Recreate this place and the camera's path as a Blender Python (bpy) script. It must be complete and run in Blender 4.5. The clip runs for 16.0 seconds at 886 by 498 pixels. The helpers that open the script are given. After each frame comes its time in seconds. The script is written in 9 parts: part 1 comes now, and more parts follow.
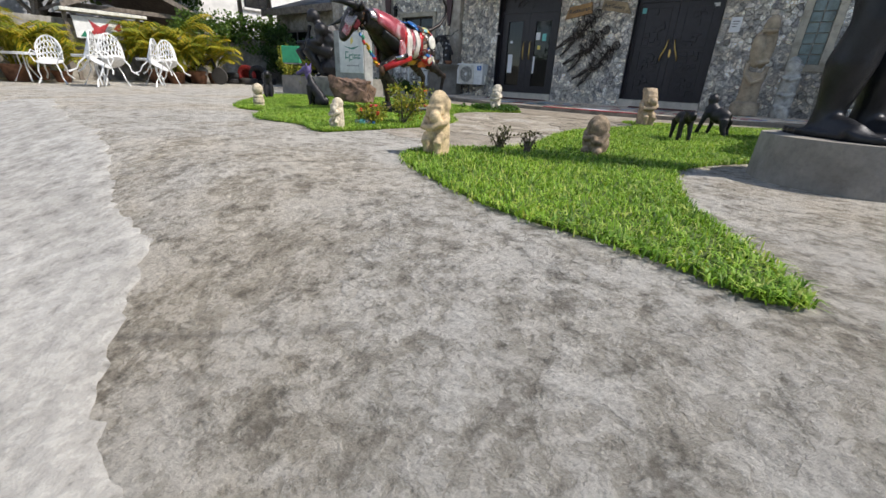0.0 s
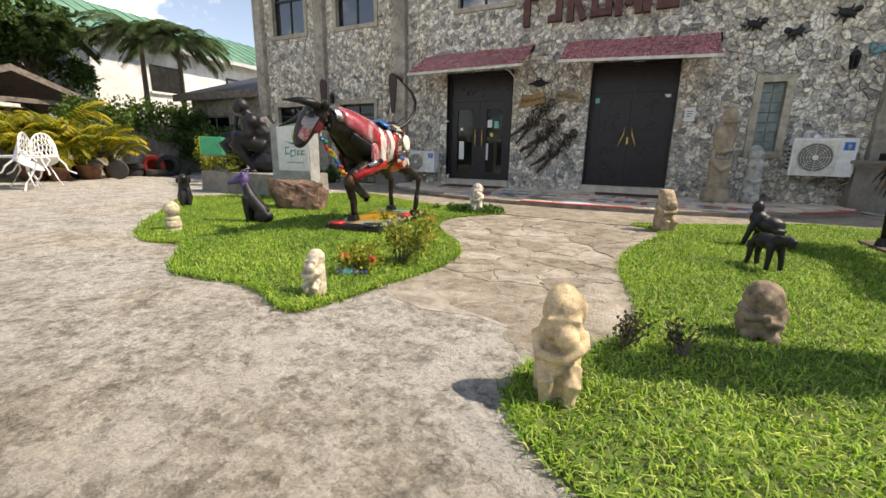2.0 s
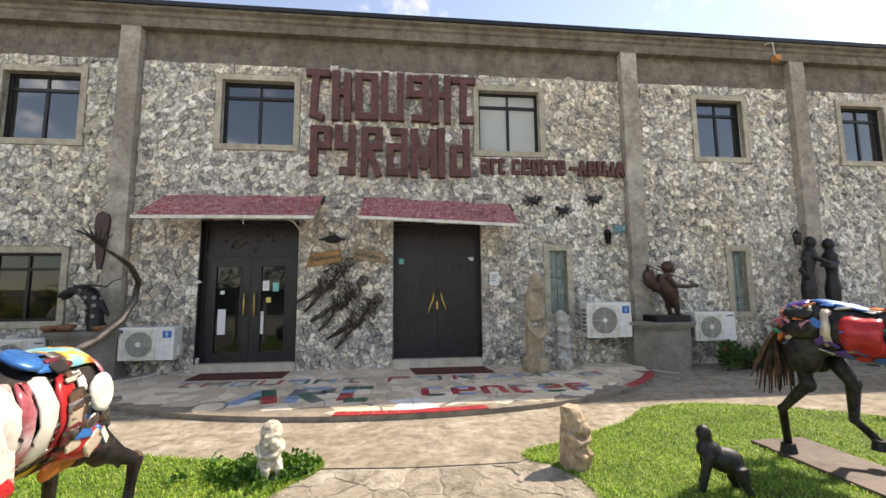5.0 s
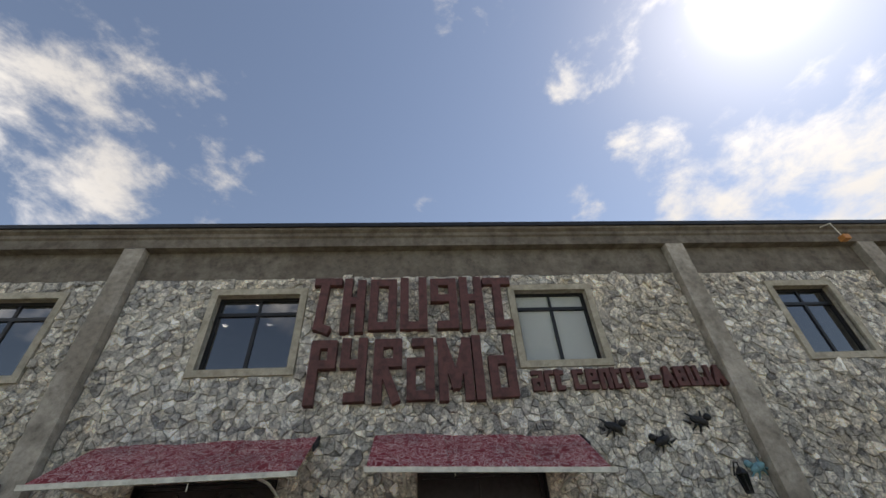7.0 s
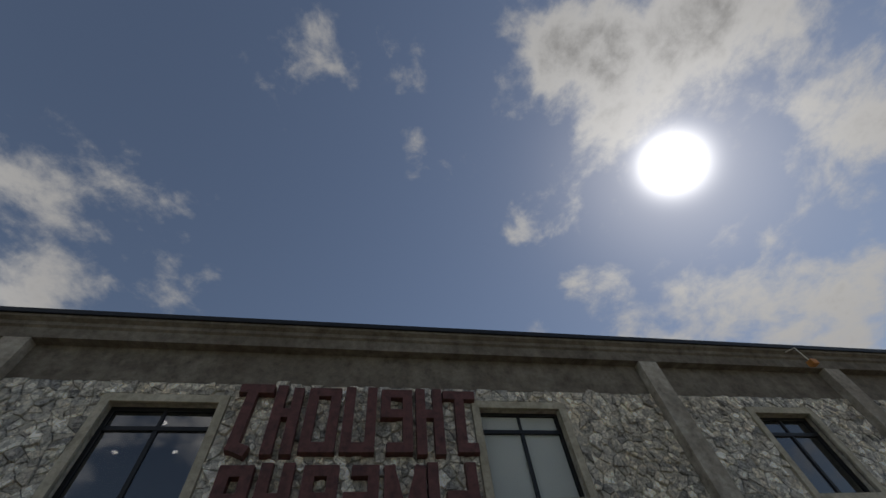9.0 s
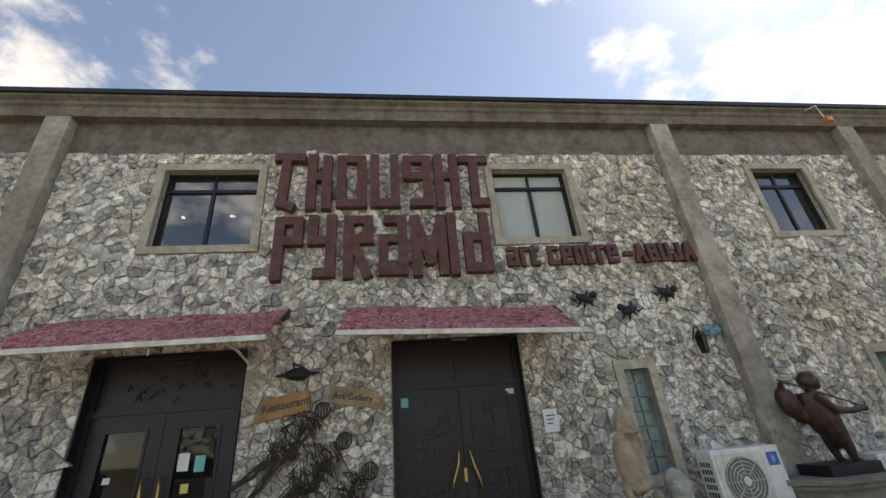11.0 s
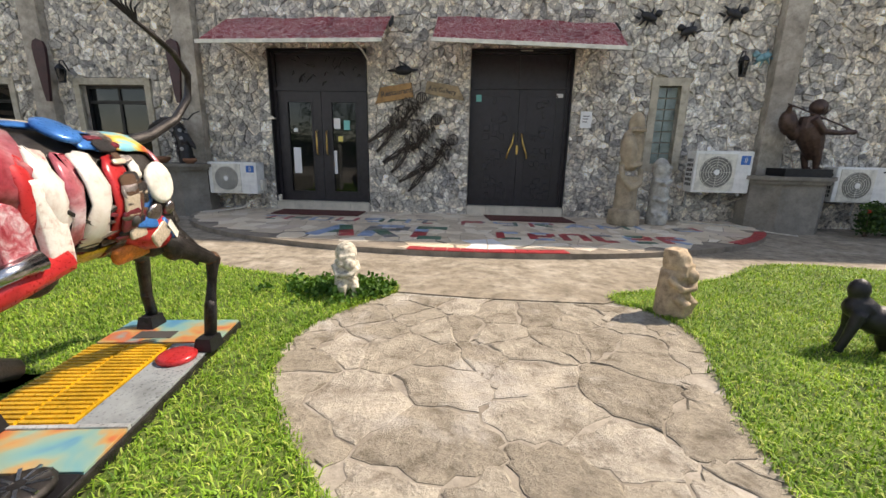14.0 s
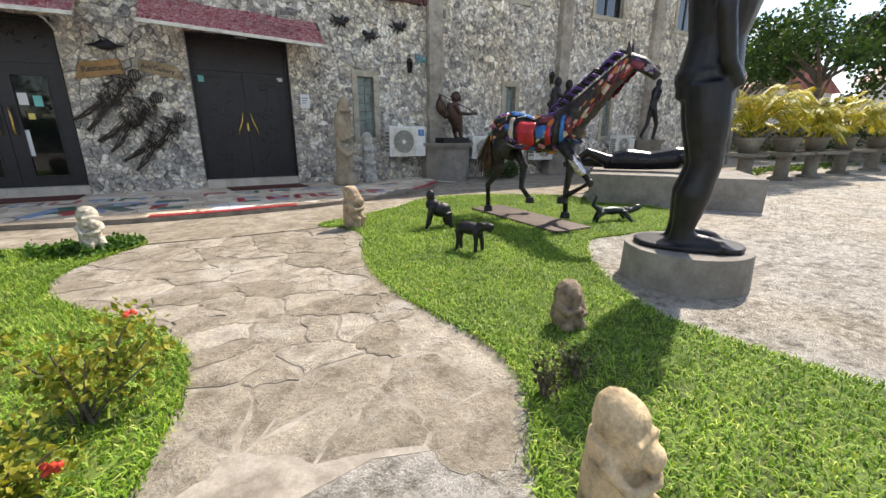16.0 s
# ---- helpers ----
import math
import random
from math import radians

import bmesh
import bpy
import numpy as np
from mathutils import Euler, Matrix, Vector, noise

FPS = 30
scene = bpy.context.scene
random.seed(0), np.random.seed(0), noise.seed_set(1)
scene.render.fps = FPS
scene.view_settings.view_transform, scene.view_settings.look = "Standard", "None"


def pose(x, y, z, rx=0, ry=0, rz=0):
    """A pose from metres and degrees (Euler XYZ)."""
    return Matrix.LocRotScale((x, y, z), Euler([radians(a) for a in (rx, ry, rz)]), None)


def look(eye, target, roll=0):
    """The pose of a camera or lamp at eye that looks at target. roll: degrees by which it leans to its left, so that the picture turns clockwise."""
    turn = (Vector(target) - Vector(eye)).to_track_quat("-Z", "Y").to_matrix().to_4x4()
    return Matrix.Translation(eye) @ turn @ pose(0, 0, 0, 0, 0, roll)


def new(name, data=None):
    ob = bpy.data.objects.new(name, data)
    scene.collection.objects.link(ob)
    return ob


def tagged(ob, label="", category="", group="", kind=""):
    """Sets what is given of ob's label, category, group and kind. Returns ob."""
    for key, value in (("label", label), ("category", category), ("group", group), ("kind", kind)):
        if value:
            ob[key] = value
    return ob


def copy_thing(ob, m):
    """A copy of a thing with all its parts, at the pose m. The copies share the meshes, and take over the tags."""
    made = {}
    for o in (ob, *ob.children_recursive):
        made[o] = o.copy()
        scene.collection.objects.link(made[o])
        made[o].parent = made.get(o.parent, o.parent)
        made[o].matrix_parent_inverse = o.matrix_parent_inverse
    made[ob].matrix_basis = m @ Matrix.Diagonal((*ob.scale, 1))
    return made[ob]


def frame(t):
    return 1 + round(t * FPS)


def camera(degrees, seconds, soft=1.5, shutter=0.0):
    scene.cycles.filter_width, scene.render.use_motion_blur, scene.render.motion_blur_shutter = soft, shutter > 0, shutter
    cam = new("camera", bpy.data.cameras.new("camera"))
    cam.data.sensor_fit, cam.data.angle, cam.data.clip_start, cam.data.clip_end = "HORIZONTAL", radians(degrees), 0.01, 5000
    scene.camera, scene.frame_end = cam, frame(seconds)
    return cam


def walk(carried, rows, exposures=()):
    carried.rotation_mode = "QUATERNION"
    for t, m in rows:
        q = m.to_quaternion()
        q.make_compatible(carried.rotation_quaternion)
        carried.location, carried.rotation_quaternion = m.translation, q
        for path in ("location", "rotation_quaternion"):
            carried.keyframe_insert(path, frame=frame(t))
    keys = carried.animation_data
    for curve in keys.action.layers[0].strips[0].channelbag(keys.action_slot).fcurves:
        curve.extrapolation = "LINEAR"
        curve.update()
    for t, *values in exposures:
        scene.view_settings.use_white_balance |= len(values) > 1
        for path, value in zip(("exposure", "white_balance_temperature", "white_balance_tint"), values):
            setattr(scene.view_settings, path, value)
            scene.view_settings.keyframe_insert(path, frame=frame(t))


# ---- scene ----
cam = camera(95.3, 16.0)
PATH = [
    (0, (-0.067, 0.214, 0.548), (-1.167, 1.693, -0.229), 2.6),
    (0.5, (-0.489, 0.438, 0.639), (-1.631, 1.919, -0.069), 2.6),
    (1, (-0.91, 0.68, 0.73), (-2.036, 2.209, 0.1), 2.1),
    (1.5, (-1.353, 0.928, 0.856), (-2.392, 2.547, 0.306), 1.1),
    (2, (-1.781, 1.175, 0.95), (-2.651, 2.916, 0.49), 1.1),
    (2.5, (-2.197, 1.496, 1.05), (-2.809, 3.36, 0.664), 0.5),
    (3, (-2.563, 1.783, 1.091), (-2.869, 3.734, 0.776), 0.1),
    (5.3, (-3.177, 3.78, 1.653), (-2.97, 5.735, 2.022), -0.7),
    (5.5, (-3.212, 3.972, 1.68), (-3.031, 5.904, 2.163), -1.0),
    (6, (-3.15, 4.429, 1.771), (-3.053, 6.279, 2.527), -1.8),
    (6.5, (-3.145, 4.961, 1.923), (-3.072, 6.686, 2.934), -2.4),
    (7, (-3.259, 5.445, 2.082), (-3.128, 7.024, 3.303), -3.5),
    (7.5, (-3.276, 5.85, 2.224), (-3.055, 7.24, 3.645), -4.7),
    (8, (-3.24, 6.019, 2.294), (-2.96, 7.191, 3.891), -6.1),
    (8.2, (-3.218, 6.091, 2.295), (-2.929, 7.167, 3.956), -7.1),
    (10.3, (-3.241, 6.325, 1.814), (-2.941, 7.758, 3.177), -7.4),
    (10.5, (-3.249, 6.328, 1.788), (-2.962, 7.871, 3.027), -6.6),
    (11, (-3.248, 6.142, 1.733), (-2.993, 7.929, 2.594), -5.1),
    (11.5, (-3.306, 5.928, 1.585), (-3.071, 7.864, 2.032), -3.6),
    (12, (-3.28, 5.659, 1.449), (-3.135, 7.652, 1.538), -2.1),
    (12.5, (-3.235, 5.288, 1.387), (-3.181, 7.28, 1.224), -0.9),
    (13, (-3.253, 4.901, 1.354), (-3.263, 6.879, 1.056), 0.2),
    (13.5, (-3.19, 4.448, 1.272), (-3.27, 6.409, 0.885), 0.8),
    (14, (-3.178, 4.009, 1.245), (-3.314, 5.95, 0.783), 1.1),
    (14.5, (-3.169, 3.494, 1.237), (-3.313, 5.42, 0.717), 1.2),
    (15, (-3.122, 3.041, 1.22), (-3.143, 4.968, 0.686), 1.2),
    (15.5, (-3.088, 2.542, 1.205), (-2.708, 4.425, 0.651), 0.6),
    (16, (-2.982, 2.055, 1.203), (-2.069, 3.747, 0.653), 0.1),
]
EXPOSURES = [(0, 2.0, 6500, 13), (1, 2.12, 6950, 14), (3, 2.4, 7850, 15), (5.5, 2.65, 7500, 15), (6.5, 2.25, 7350, 14), (7.0, 1.75, 7100, 12), (7.5, 1.35, 7000, 11), (8.2, 0.55, 6700, 10), (10.3, 0.95, 6900, 11), (11, 2.2, 7350, 12), (11.5, 2.8, 7450, 15), (12, 2.85, 7600, 15), (13, 2.62, 7550, 15), (14.5, 2.4, 7400, 16), (16, 2.45, 7050, 14)]
walk(cam, [(t, look(eye, target, roll)) for t, eye, target, roll in PATH], EXPOSURES)

# ---- world and sun ----
SUN = Vector((0.596, 0.247, 0.764)).normalized()
SKY_STRENGTH = 0.13
SUN_EL, SUN_AZ = math.asin(SUN.z), math.atan2(SUN.x, SUN.y)


CLOUDS = [  # direction, reach, weight
    ((-0.64, 0.36, 0.68), 0.14, 0.09), ((-0.57, 0.52, 0.63), 0.12, 0.07), ((-0.60, 0.57, 0.56), 0.14, 0.09), ((-0.43, 0.69, 0.58), 0.11, 0.08),
    ((0.06, 0.37, 0.93), 0.13, 0.19), ((0.34, 0.10, 0.94), 0.22, 0.20), ((0.48, 0.05, 0.87), 0.24, 0.34), ((0.62, -0.02, 0.79), 0.22, 0.28),
    ((0.49, 0.22, 0.84), 0.14, 0.14), ((0.49, 0.54, 0.68), 0.12, 0.14), ((0.68, 0.43, 0.59), 0.13, 0.13), ((0.74, 0.29, 0.61), 0.13, 0.12),
    ((0.80, 0.40, 0.45), 0.20, 0.16), ((0.77, 0.08, 0.64), 0.20, 0.18), ((0.32, 0.48, 0.82), 0.09, 0.15), ((0.38, 0.65, 0.65), 0.10, 0.16),
    ((0.55, 0.60, 0.58), 0.12, 0.10), ((0.67, 0.53, 0.52), 0.14, 0.10), ((-0.05, 0.62, 0.78), 0.60, -0.15), ((-0.25, 0.20, 0.95), 0.45, -0.14), ((0.30, 0.62, 0.72), 0.35, -0.06)]


def build_world():
    """Clear sky with broken cumulus; cloud edges near the sun are bright, thick bases grey."""
    world = bpy.data.worlds.new("sky_world")
    scene.world = world
    world.use_nodes = True
    nt = world.node_tree
    nt.nodes.clear()
    n, l = nt.nodes.new, nt.links.new

    def calc(op, a, b=0.0, c=0.0):
        m = n("ShaderNodeMath")
        m.operation = op
        for i, v in enumerate((a, b, c)):
            if isinstance(v, (int, float)):
                m.inputs[i].default_value = v
            else:
                l(v, m.inputs[i])
        return m.outputs[0]

    def smooth(v, lo, hi, a=0.0, b=1.0):
        m = n("ShaderNodeMapRange")
        m.interpolation_type = "SMOOTHSTEP"
        l(v, m.inputs[0])
        for i, q in enumerate((lo, hi, a, b)):
            m.inputs[i + 1].default_value = q
        return m.outputs[0]

    out = n("ShaderNodeOutputWorld")
    bg = n("ShaderNodeBackground")
    bg.inputs["Strength"].default_value = SKY_STRENGTH
    sky = n("ShaderNodeTexSky")
    sky.sky_type = "NISHITA"
    sky.sun_disc = False
    sky.sun_elevation, sky.sun_rotation = SUN_EL, SUN_AZ
    sky.air_density, sky.dust_density, sky.ozone_density = 1.0, 0.2, 2.0
    dirn = n("ShaderNodeTexCoord").outputs["Generated"]

    def noise_of(scale, loc, detail, rough, distort):
        com = n("ShaderNodeMapping")
        com.inputs["Location"].default_value, com.inputs["Scale"].default_value = loc, (1.15, 1.15, 1.9)
        l(dirn, com.inputs["Vector"])
        t = n("ShaderNodeTexNoise")
        for k, v in (("Scale", scale), ("Detail", detail), ("Roughness", rough), ("Distortion", distort)):
            t.inputs[k].default_value = v
        l(com.outputs[0], t.inputs["Vector"])
        return t.outputs["Fac"]

    cover = calc("MULTIPLY_ADD", noise_of(10.0, (0.4, 1.7, 0.2), 9.0, 0.62, 0.25), 0.45, -0.225)
    cover = calc("ADD", cover, noise_of(3.0, (2.4, 0.3, 1.2), 10.0, 0.58, 0.2))
    for c, r, w in CLOUDS:
        d = n("ShaderNodeVectorMath")
        d.operation = "DISTANCE"
        l(dirn, d.inputs[0])
        d.inputs[1].default_value = Vector(c).normalized()
        cover = calc("ADD", cover, smooth(d.outputs["Value"], 0.0, r, w, 0.0))
    amount = smooth(cover, 0.52, 0.74)
    thick = smooth(cover, 0.72, 1.0)
    # forward scatter: haze and cloud gain brightness close to the sun
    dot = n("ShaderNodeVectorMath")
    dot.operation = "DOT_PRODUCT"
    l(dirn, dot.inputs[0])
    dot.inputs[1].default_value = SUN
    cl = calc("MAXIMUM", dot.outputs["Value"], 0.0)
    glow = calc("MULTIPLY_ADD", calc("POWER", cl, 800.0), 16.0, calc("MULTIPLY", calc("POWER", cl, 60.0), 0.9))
    # added fill: clouds opposite the sun, out of view, overbright to light the facade
    lit = calc("MULTIPLY_ADD", calc("POWER", cl, 14.0), 1.1, smooth(dot.outputs["Value"], -0.55, 0.3, 8.6, 1.75))
    cloud = calc("MULTIPLY", lit, calc("MULTIPLY_ADD", thick, -0.60, 1.0))
    tint = n("ShaderNodeMix"); tint.data_type = "RGBA"; tint.blend_type = "MULTIPLY"; tint.inputs[0].default_value = 1.0
    tint.inputs[6].default_value = (0.985, 0.99, 1.0, 1)
    l(cloud, tint.inputs[7])
    hsv = n("ShaderNodeHueSaturation")
    hsv.inputs["Saturation"].default_value, hsv.inputs["Value"].default_value = 0.88, 0.35
    l(sky.outputs[0], hsv.inputs["Color"])
    mix = n("ShaderNodeMix"); mix.data_type = "RGBA"
    l(amount, mix.inputs[0]); l(hsv.outputs[0], mix.inputs[6]); l(tint.outputs[2], mix.inputs[7])
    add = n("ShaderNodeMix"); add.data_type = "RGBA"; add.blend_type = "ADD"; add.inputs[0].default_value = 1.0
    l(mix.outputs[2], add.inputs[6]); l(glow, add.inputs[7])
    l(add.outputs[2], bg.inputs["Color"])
    l(bg.outputs[0], out.inputs[0])


build_world()
sun_data = bpy.data.lights.new("sun", "SUN")
sun_data.energy, sun_data.angle, sun_data.color = 1.3, radians(0.9), (1.0, 0.95, 0.87)
sun_ob = new("sun", sun_data)
sun_ob.matrix_world = look(SUN * 60, (0, 0, 0))


# ---- materials ----
class Nodes:
    """A small builder for procedural surface materials."""

    def __init__(self, name, rough=0.8, metal=0.0, spec=0.5):
        self.mat = bpy.data.materials.new(name)
        self.mat.use_nodes = True
        self.nt = self.mat.node_tree
        self.b = self.nt.nodes["Principled BSDF"]
        self.b.inputs["Roughness"].default_value = rough
        self.b.inputs["Metallic"].default_value = metal
        self.b.inputs["Specular IOR Level"].default_value = spec
        co = self.nt.nodes.new("ShaderNodeNewGeometry")
        self.pos = co.outputs["Position"]
        self.island = co.outputs["Random Per Island"]
        self.obj = self.nt.nodes.new("ShaderNodeTexCoord").outputs["Object"]

    def link(self, a, b):
        self.nt.links.new(a, b)

    def noise(self, scale, detail=5.0, rough=0.6, vec=None, distort=0.0):
        t = self.nt.nodes.new("ShaderNodeTexNoise")
        t.inputs["Scale"].default_value, t.inputs["Detail"].default_value = scale, detail
        t.inputs["Roughness"].default_value, t.inputs["Distortion"].default_value = rough, distort
        self.link(vec or self.obj, t.inputs["Vector"])
        return t.outputs["Fac"]

    def voronoi(self, scale, feature="F1", vec=None, out="Distance"):
        t = self.nt.nodes.new("ShaderNodeTexVoronoi")
        t.feature = feature
        t.inputs["Scale"].default_value = scale
        self.link(vec or self.obj, t.inputs["Vector"])
        return t.outputs[out]

    def ramp(self, fac, stops):
        r = self.nt.nodes.new("ShaderNodeValToRGB")
        e = r.color_ramp.elements
        while len(e) < len(stops):
            e.new(0.5)
        for k, (p, c) in zip(e, stops):
            k.position = p
            k.color = (*c, 1) if len(c) == 3 else c
        self.link(fac, r.inputs[0])
        return r.outputs[0]

    def mix(self, fac, a, b, mode="MIX"):
        m = self.nt.nodes.new("ShaderNodeMix")
        m.data_type, m.blend_type = "RGBA", mode
        for v, i in ((fac, 0), (a, 6), (b, 7)):
            if isinstance(v, (int, float)):
                m.inputs[i].default_value = v
            elif isinstance(v, tuple):
                m.inputs[i].default_value = (*v, 1)
            else:
                self.link(v, m.inputs[i])
        return m.outputs[2]

    def math(self, op, a, b=0.0):
        m = self.nt.nodes.new("ShaderNodeMath")
        m.operation = op
        for v, i in ((a, 0), (b, 1)):
            if isinstance(v, (int, float)):
                m.inputs[i].default_value = v
            else:
                self.link(v, m.inputs[i])
        return m.outputs[0]

    def random(self):
        """A random number for each piece, be it an object or a loose island of a joined mesh."""
        o = self.nt.nodes.new("ShaderNodeObjectInfo").outputs["Random"]
        return self.math("FRACT", self.math("ADD", o, self.island))

    def colour(self, c):
        if isinstance(c, tuple):
            self.b.inputs["Base Color"].default_value = (*c, 1)
        else:
            self.link(c, self.b.inputs["Base Color"])

    def rough(self, fac, lo, hi):
        r = self.nt.nodes.new("ShaderNodeMapRange")
        self.link(fac, r.inputs[0])
        r.inputs[3].default_value, r.inputs[4].default_value = lo, hi
        self.link(r.outputs[0], self.b.inputs["Roughness"])

    def bump(self, height, dist=0.01, strength=1.0):
        n = self.nt.nodes.new("ShaderNodeBump")
        n.inputs["Distance"].default_value, n.inputs["Strength"].default_value = dist, strength
        self.link(height, n.inputs["Height"])
        self.link(n.outputs[0], self.b.inputs["Normal"])


def plain(name, c, rough=0.6, metal=0.0, vary=0.12, scale=9.0, bump=0.002, spec=0.5):
    """A painted, cast or moulded surface with light wear at two scales."""
    m = Nodes(name, rough, metal, spec)
    big, fine = m.noise(scale, 4), m.noise(scale * 9, 4)
    lo = tuple(max(v * (1 - 2 * vary), 0) for v in c)
    hi = tuple(min(v * (1 + 1.6 * vary), 1) for v in c)
    col = m.ramp(big, [(0.3, lo), (0.5, c), (0.72, hi)])
    col = m.mix(vary, col, m.ramp(fine, [(0.35, (0.25, 0.23, 0.2)), (0.65, (1, 1, 1))]), "MULTIPLY")
    m.colour(col)
    m.rough(fine, max(rough - 0.12, 0.03), min(rough + 0.12, 1))
    if bump:
        m.bump(fine, bump, 0.6)
    return m.mat


def concrete(name, tones, stain, crack=0.0, bump=0.012, scale=1.0, rugged=0.45):
    m = Nodes(name, 0.9, 0.0, 0.25)
    big = m.noise(0.5 * scale, 6, 0.65, m.pos, 0.15)
    mid = m.noise(3.2 * scale, 8, 0.62, m.pos, 0.1)
    fine = m.noise(38 * scale, 6, 0.7, m.pos)
    col = m.ramp(mid, [(0.34, tones[0]), (0.45, tones[1]), (0.55, tones[2]), (0.68, tones[3])])
    col = m.mix(m.ramp(big, [(0.46, (0, 0, 0)), (0.6, (0.65, 0.65, 0.65))]), col, stain, "MIX")
    patch = m.noise(9 * scale, 7, 0.62, m.pos, 0.1)
    pit = m.voronoi(60 * scale, "F1", m.pos)
    col = m.mix(rugged, col, m.ramp(patch, [(0.34, (0.42, 0.40, 0.37)), (0.42, (0.86, 0.85, 0.83)), (0.52, (1.0, 0.99, 0.97)), (0.56, (1.25, 1.24, 1.21))]), "MULTIPLY")
    col = m.mix(0.3, col, m.ramp(fine, [(0.3, (0.45, 0.43, 0.41)), (0.55, (1, 1, 1))]), "MULTIPLY")
    h = m.math("ADD", m.math("ADD", m.math("MULTIPLY", mid, 1.2), m.math("MULTIPLY", patch, 0.9)), m.math("ADD", m.math("MULTIPLY", fine, 0.10), m.math("MULTIPLY", pit, 0.05)))
    if crack:
        warp = m.mix(0.12, m.pos, m.noise(2.1, 5, 0.6, m.pos), "ADD")
        edge = m.voronoi(crack, "DISTANCE_TO_EDGE", warp)
        line = m.ramp(edge, [(0.0, (0, 0, 0)), (0.022, (1, 1, 1))])
        keep = m.ramp(m.noise(0.9, 3, 0.5, m.pos), [(0.5, (0, 0, 0)), (0.6, (1, 1, 1))])
        line = m.mix(keep, (1, 1, 1), line)
        col = m.mix(m.math("MULTIPLY", m.math("SUBTRACT", 1.0, line), 0.75), col, (0.09, 0.08, 0.07))
        h = m.math("ADD", h, m.math("MULTIPLY", line, 0.8))
    m.colour(col)
    m.bump(h, bump, 0.9)
    return m.mat


def yard_material():
    """Old hand-laid cement: worn to a rough, pitted skin with pale scrapes, brown stains and a few cracks."""
    m = Nodes("weathered_concrete", 0.92, 0.0, 0.2)
    big = m.noise(0.45, 5, 0.6, m.pos, 0.1)
    mid = m.noise(2.6, 7, 0.62, m.pos, 0.1)
    skin = m.noise(12, 12, 0.74, m.pos, 0.08)
    scrape = m.noise(6.5, 11, 0.72, m.pos, 0.15)
    fine = m.noise(70, 6, 0.7, m.pos)
    col = m.ramp(skin, [(0.34, (0.20, 0.188, 0.163)), (0.43, (0.41, 0.388, 0.337)), (0.50, (0.54, 0.512, 0.45)), (0.57, (0.63, 0.602, 0.537)), (0.66, (0.69, 0.665, 0.60))])
    col = m.mix(m.ramp(scrape, [(0.53, (0, 0, 0)), (0.57, (0.7, 0.7, 0.7))]), col, (0.65, 0.622, 0.555))
    col = m.mix(m.ramp(scrape, [(0.38, (0.75, 0.75, 0.75)), (0.45, (0, 0, 0))]), col, (0.25, 0.23, 0.195))
    col = m.mix(m.ramp(mid, [(0.40, (0.5, 0.5, 0.5)), (0.54, (0, 0, 0))]), col, m.mix(1.0, col, (0.86, 0.84, 0.80), "MULTIPLY"))
    col = m.mix(m.ramp(mid, [(0.53, (0, 0, 0)), (0.60, (0.55, 0.55, 0.55))]), col, (0.60, 0.576, 0.515))
    col = m.mix(m.ramp(big, [(0.46, (0, 0, 0)), (0.62, (0.6, 0.6, 0.6))]), col, m.mix(1.0, col, (1.0, 0.92, 0.80), "MULTIPLY"))
    col = m.mix(0.4, col, m.ramp(fine, [(0.32, (0.4, 0.38, 0.35)), (0.55, (1, 1, 1))]), "MULTIPLY")
    # a thin pale crust broken away in small sharp-edged patches
    crust = m.ramp(m.math("ADD", m.noise(17, 8, 0.66, m.pos, 0.5), m.math("MULTIPLY", m.math("SUBTRACT", mid, 0.5), 0.5)), [(0.455, (0.55, 0.55, 0.55)), (0.485, (0, 0, 0))])
    col = m.mix(crust, col, m.mix(1.0, col, (0.64, 0.62, 0.58), "MULTIPLY"))
    warp = m.mix(0.12, m.pos, m.noise(2.1, 5, 0.6, m.pos), "ADD")
    line = m.ramp(m.voronoi(0.45, "DISTANCE_TO_EDGE", warp), [(0.0, (0, 0, 0)), (0.012, (1, 1, 1))])
    line = m.mix(m.ramp(m.noise(0.9, 3, 0.5, m.pos), [(0.54, (0, 0, 0)), (0.62, (1, 1, 1))]), (1, 1, 1), line)
    col = m.mix(m.math("MULTIPLY", m.math("SUBTRACT", 1.0, line), 0.55), col, (0.11, 0.10, 0.085))
    m.colour(col)
    h = m.math("ADD", m.math("MULTIPLY", skin, 1.3), m.math("ADD", m.math("MULTIPLY", fine, 0.12), m.math("MULTIPLY", scrape, 0.5)))
    m.bump(m.math("SUBTRACT", m.math("ADD", h, m.math("MULTIPLY", line, 0.4)), m.math("MULTIPLY", crust, 0.25)), 0.045, 1.0)
    return m.mat


GROUND = yard_material()
SMOOTH_SLAB = concrete("smooth_yard_slab", [(0.28, 0.268, 0.24), (0.36, 0.347, 0.313), (0.41, 0.397, 0.361), (0.47, 0.456, 0.417)], (0.345, 0.33, 0.295), 0.0, 0.018, 1.3, 0.6)
APRON = concrete("brushed_concrete", [(0.185, 0.158, 0.122), (0.255, 0.223, 0.174), (0.31, 0.275, 0.22), (0.38, 0.343, 0.282)], (0.225, 0.19, 0.142), 0.0, 0.010, 1.0, 0.65)
CEMENT = concrete("cement_render", [(0.25, 0.228, 0.195), (0.34, 0.308, 0.26), (0.41, 0.372, 0.318), (0.48, 0.44, 0.383)], (0.23, 0.20, 0.165), 0.0, 0.004)
TRIM = concrete("cement_trim", [(0.30, 0.275, 0.215), (0.40, 0.365, 0.29), (0.46, 0.42, 0.34), (0.52, 0.48, 0.39)], (0.34, 0.305, 0.235), 0.0, 0.004)
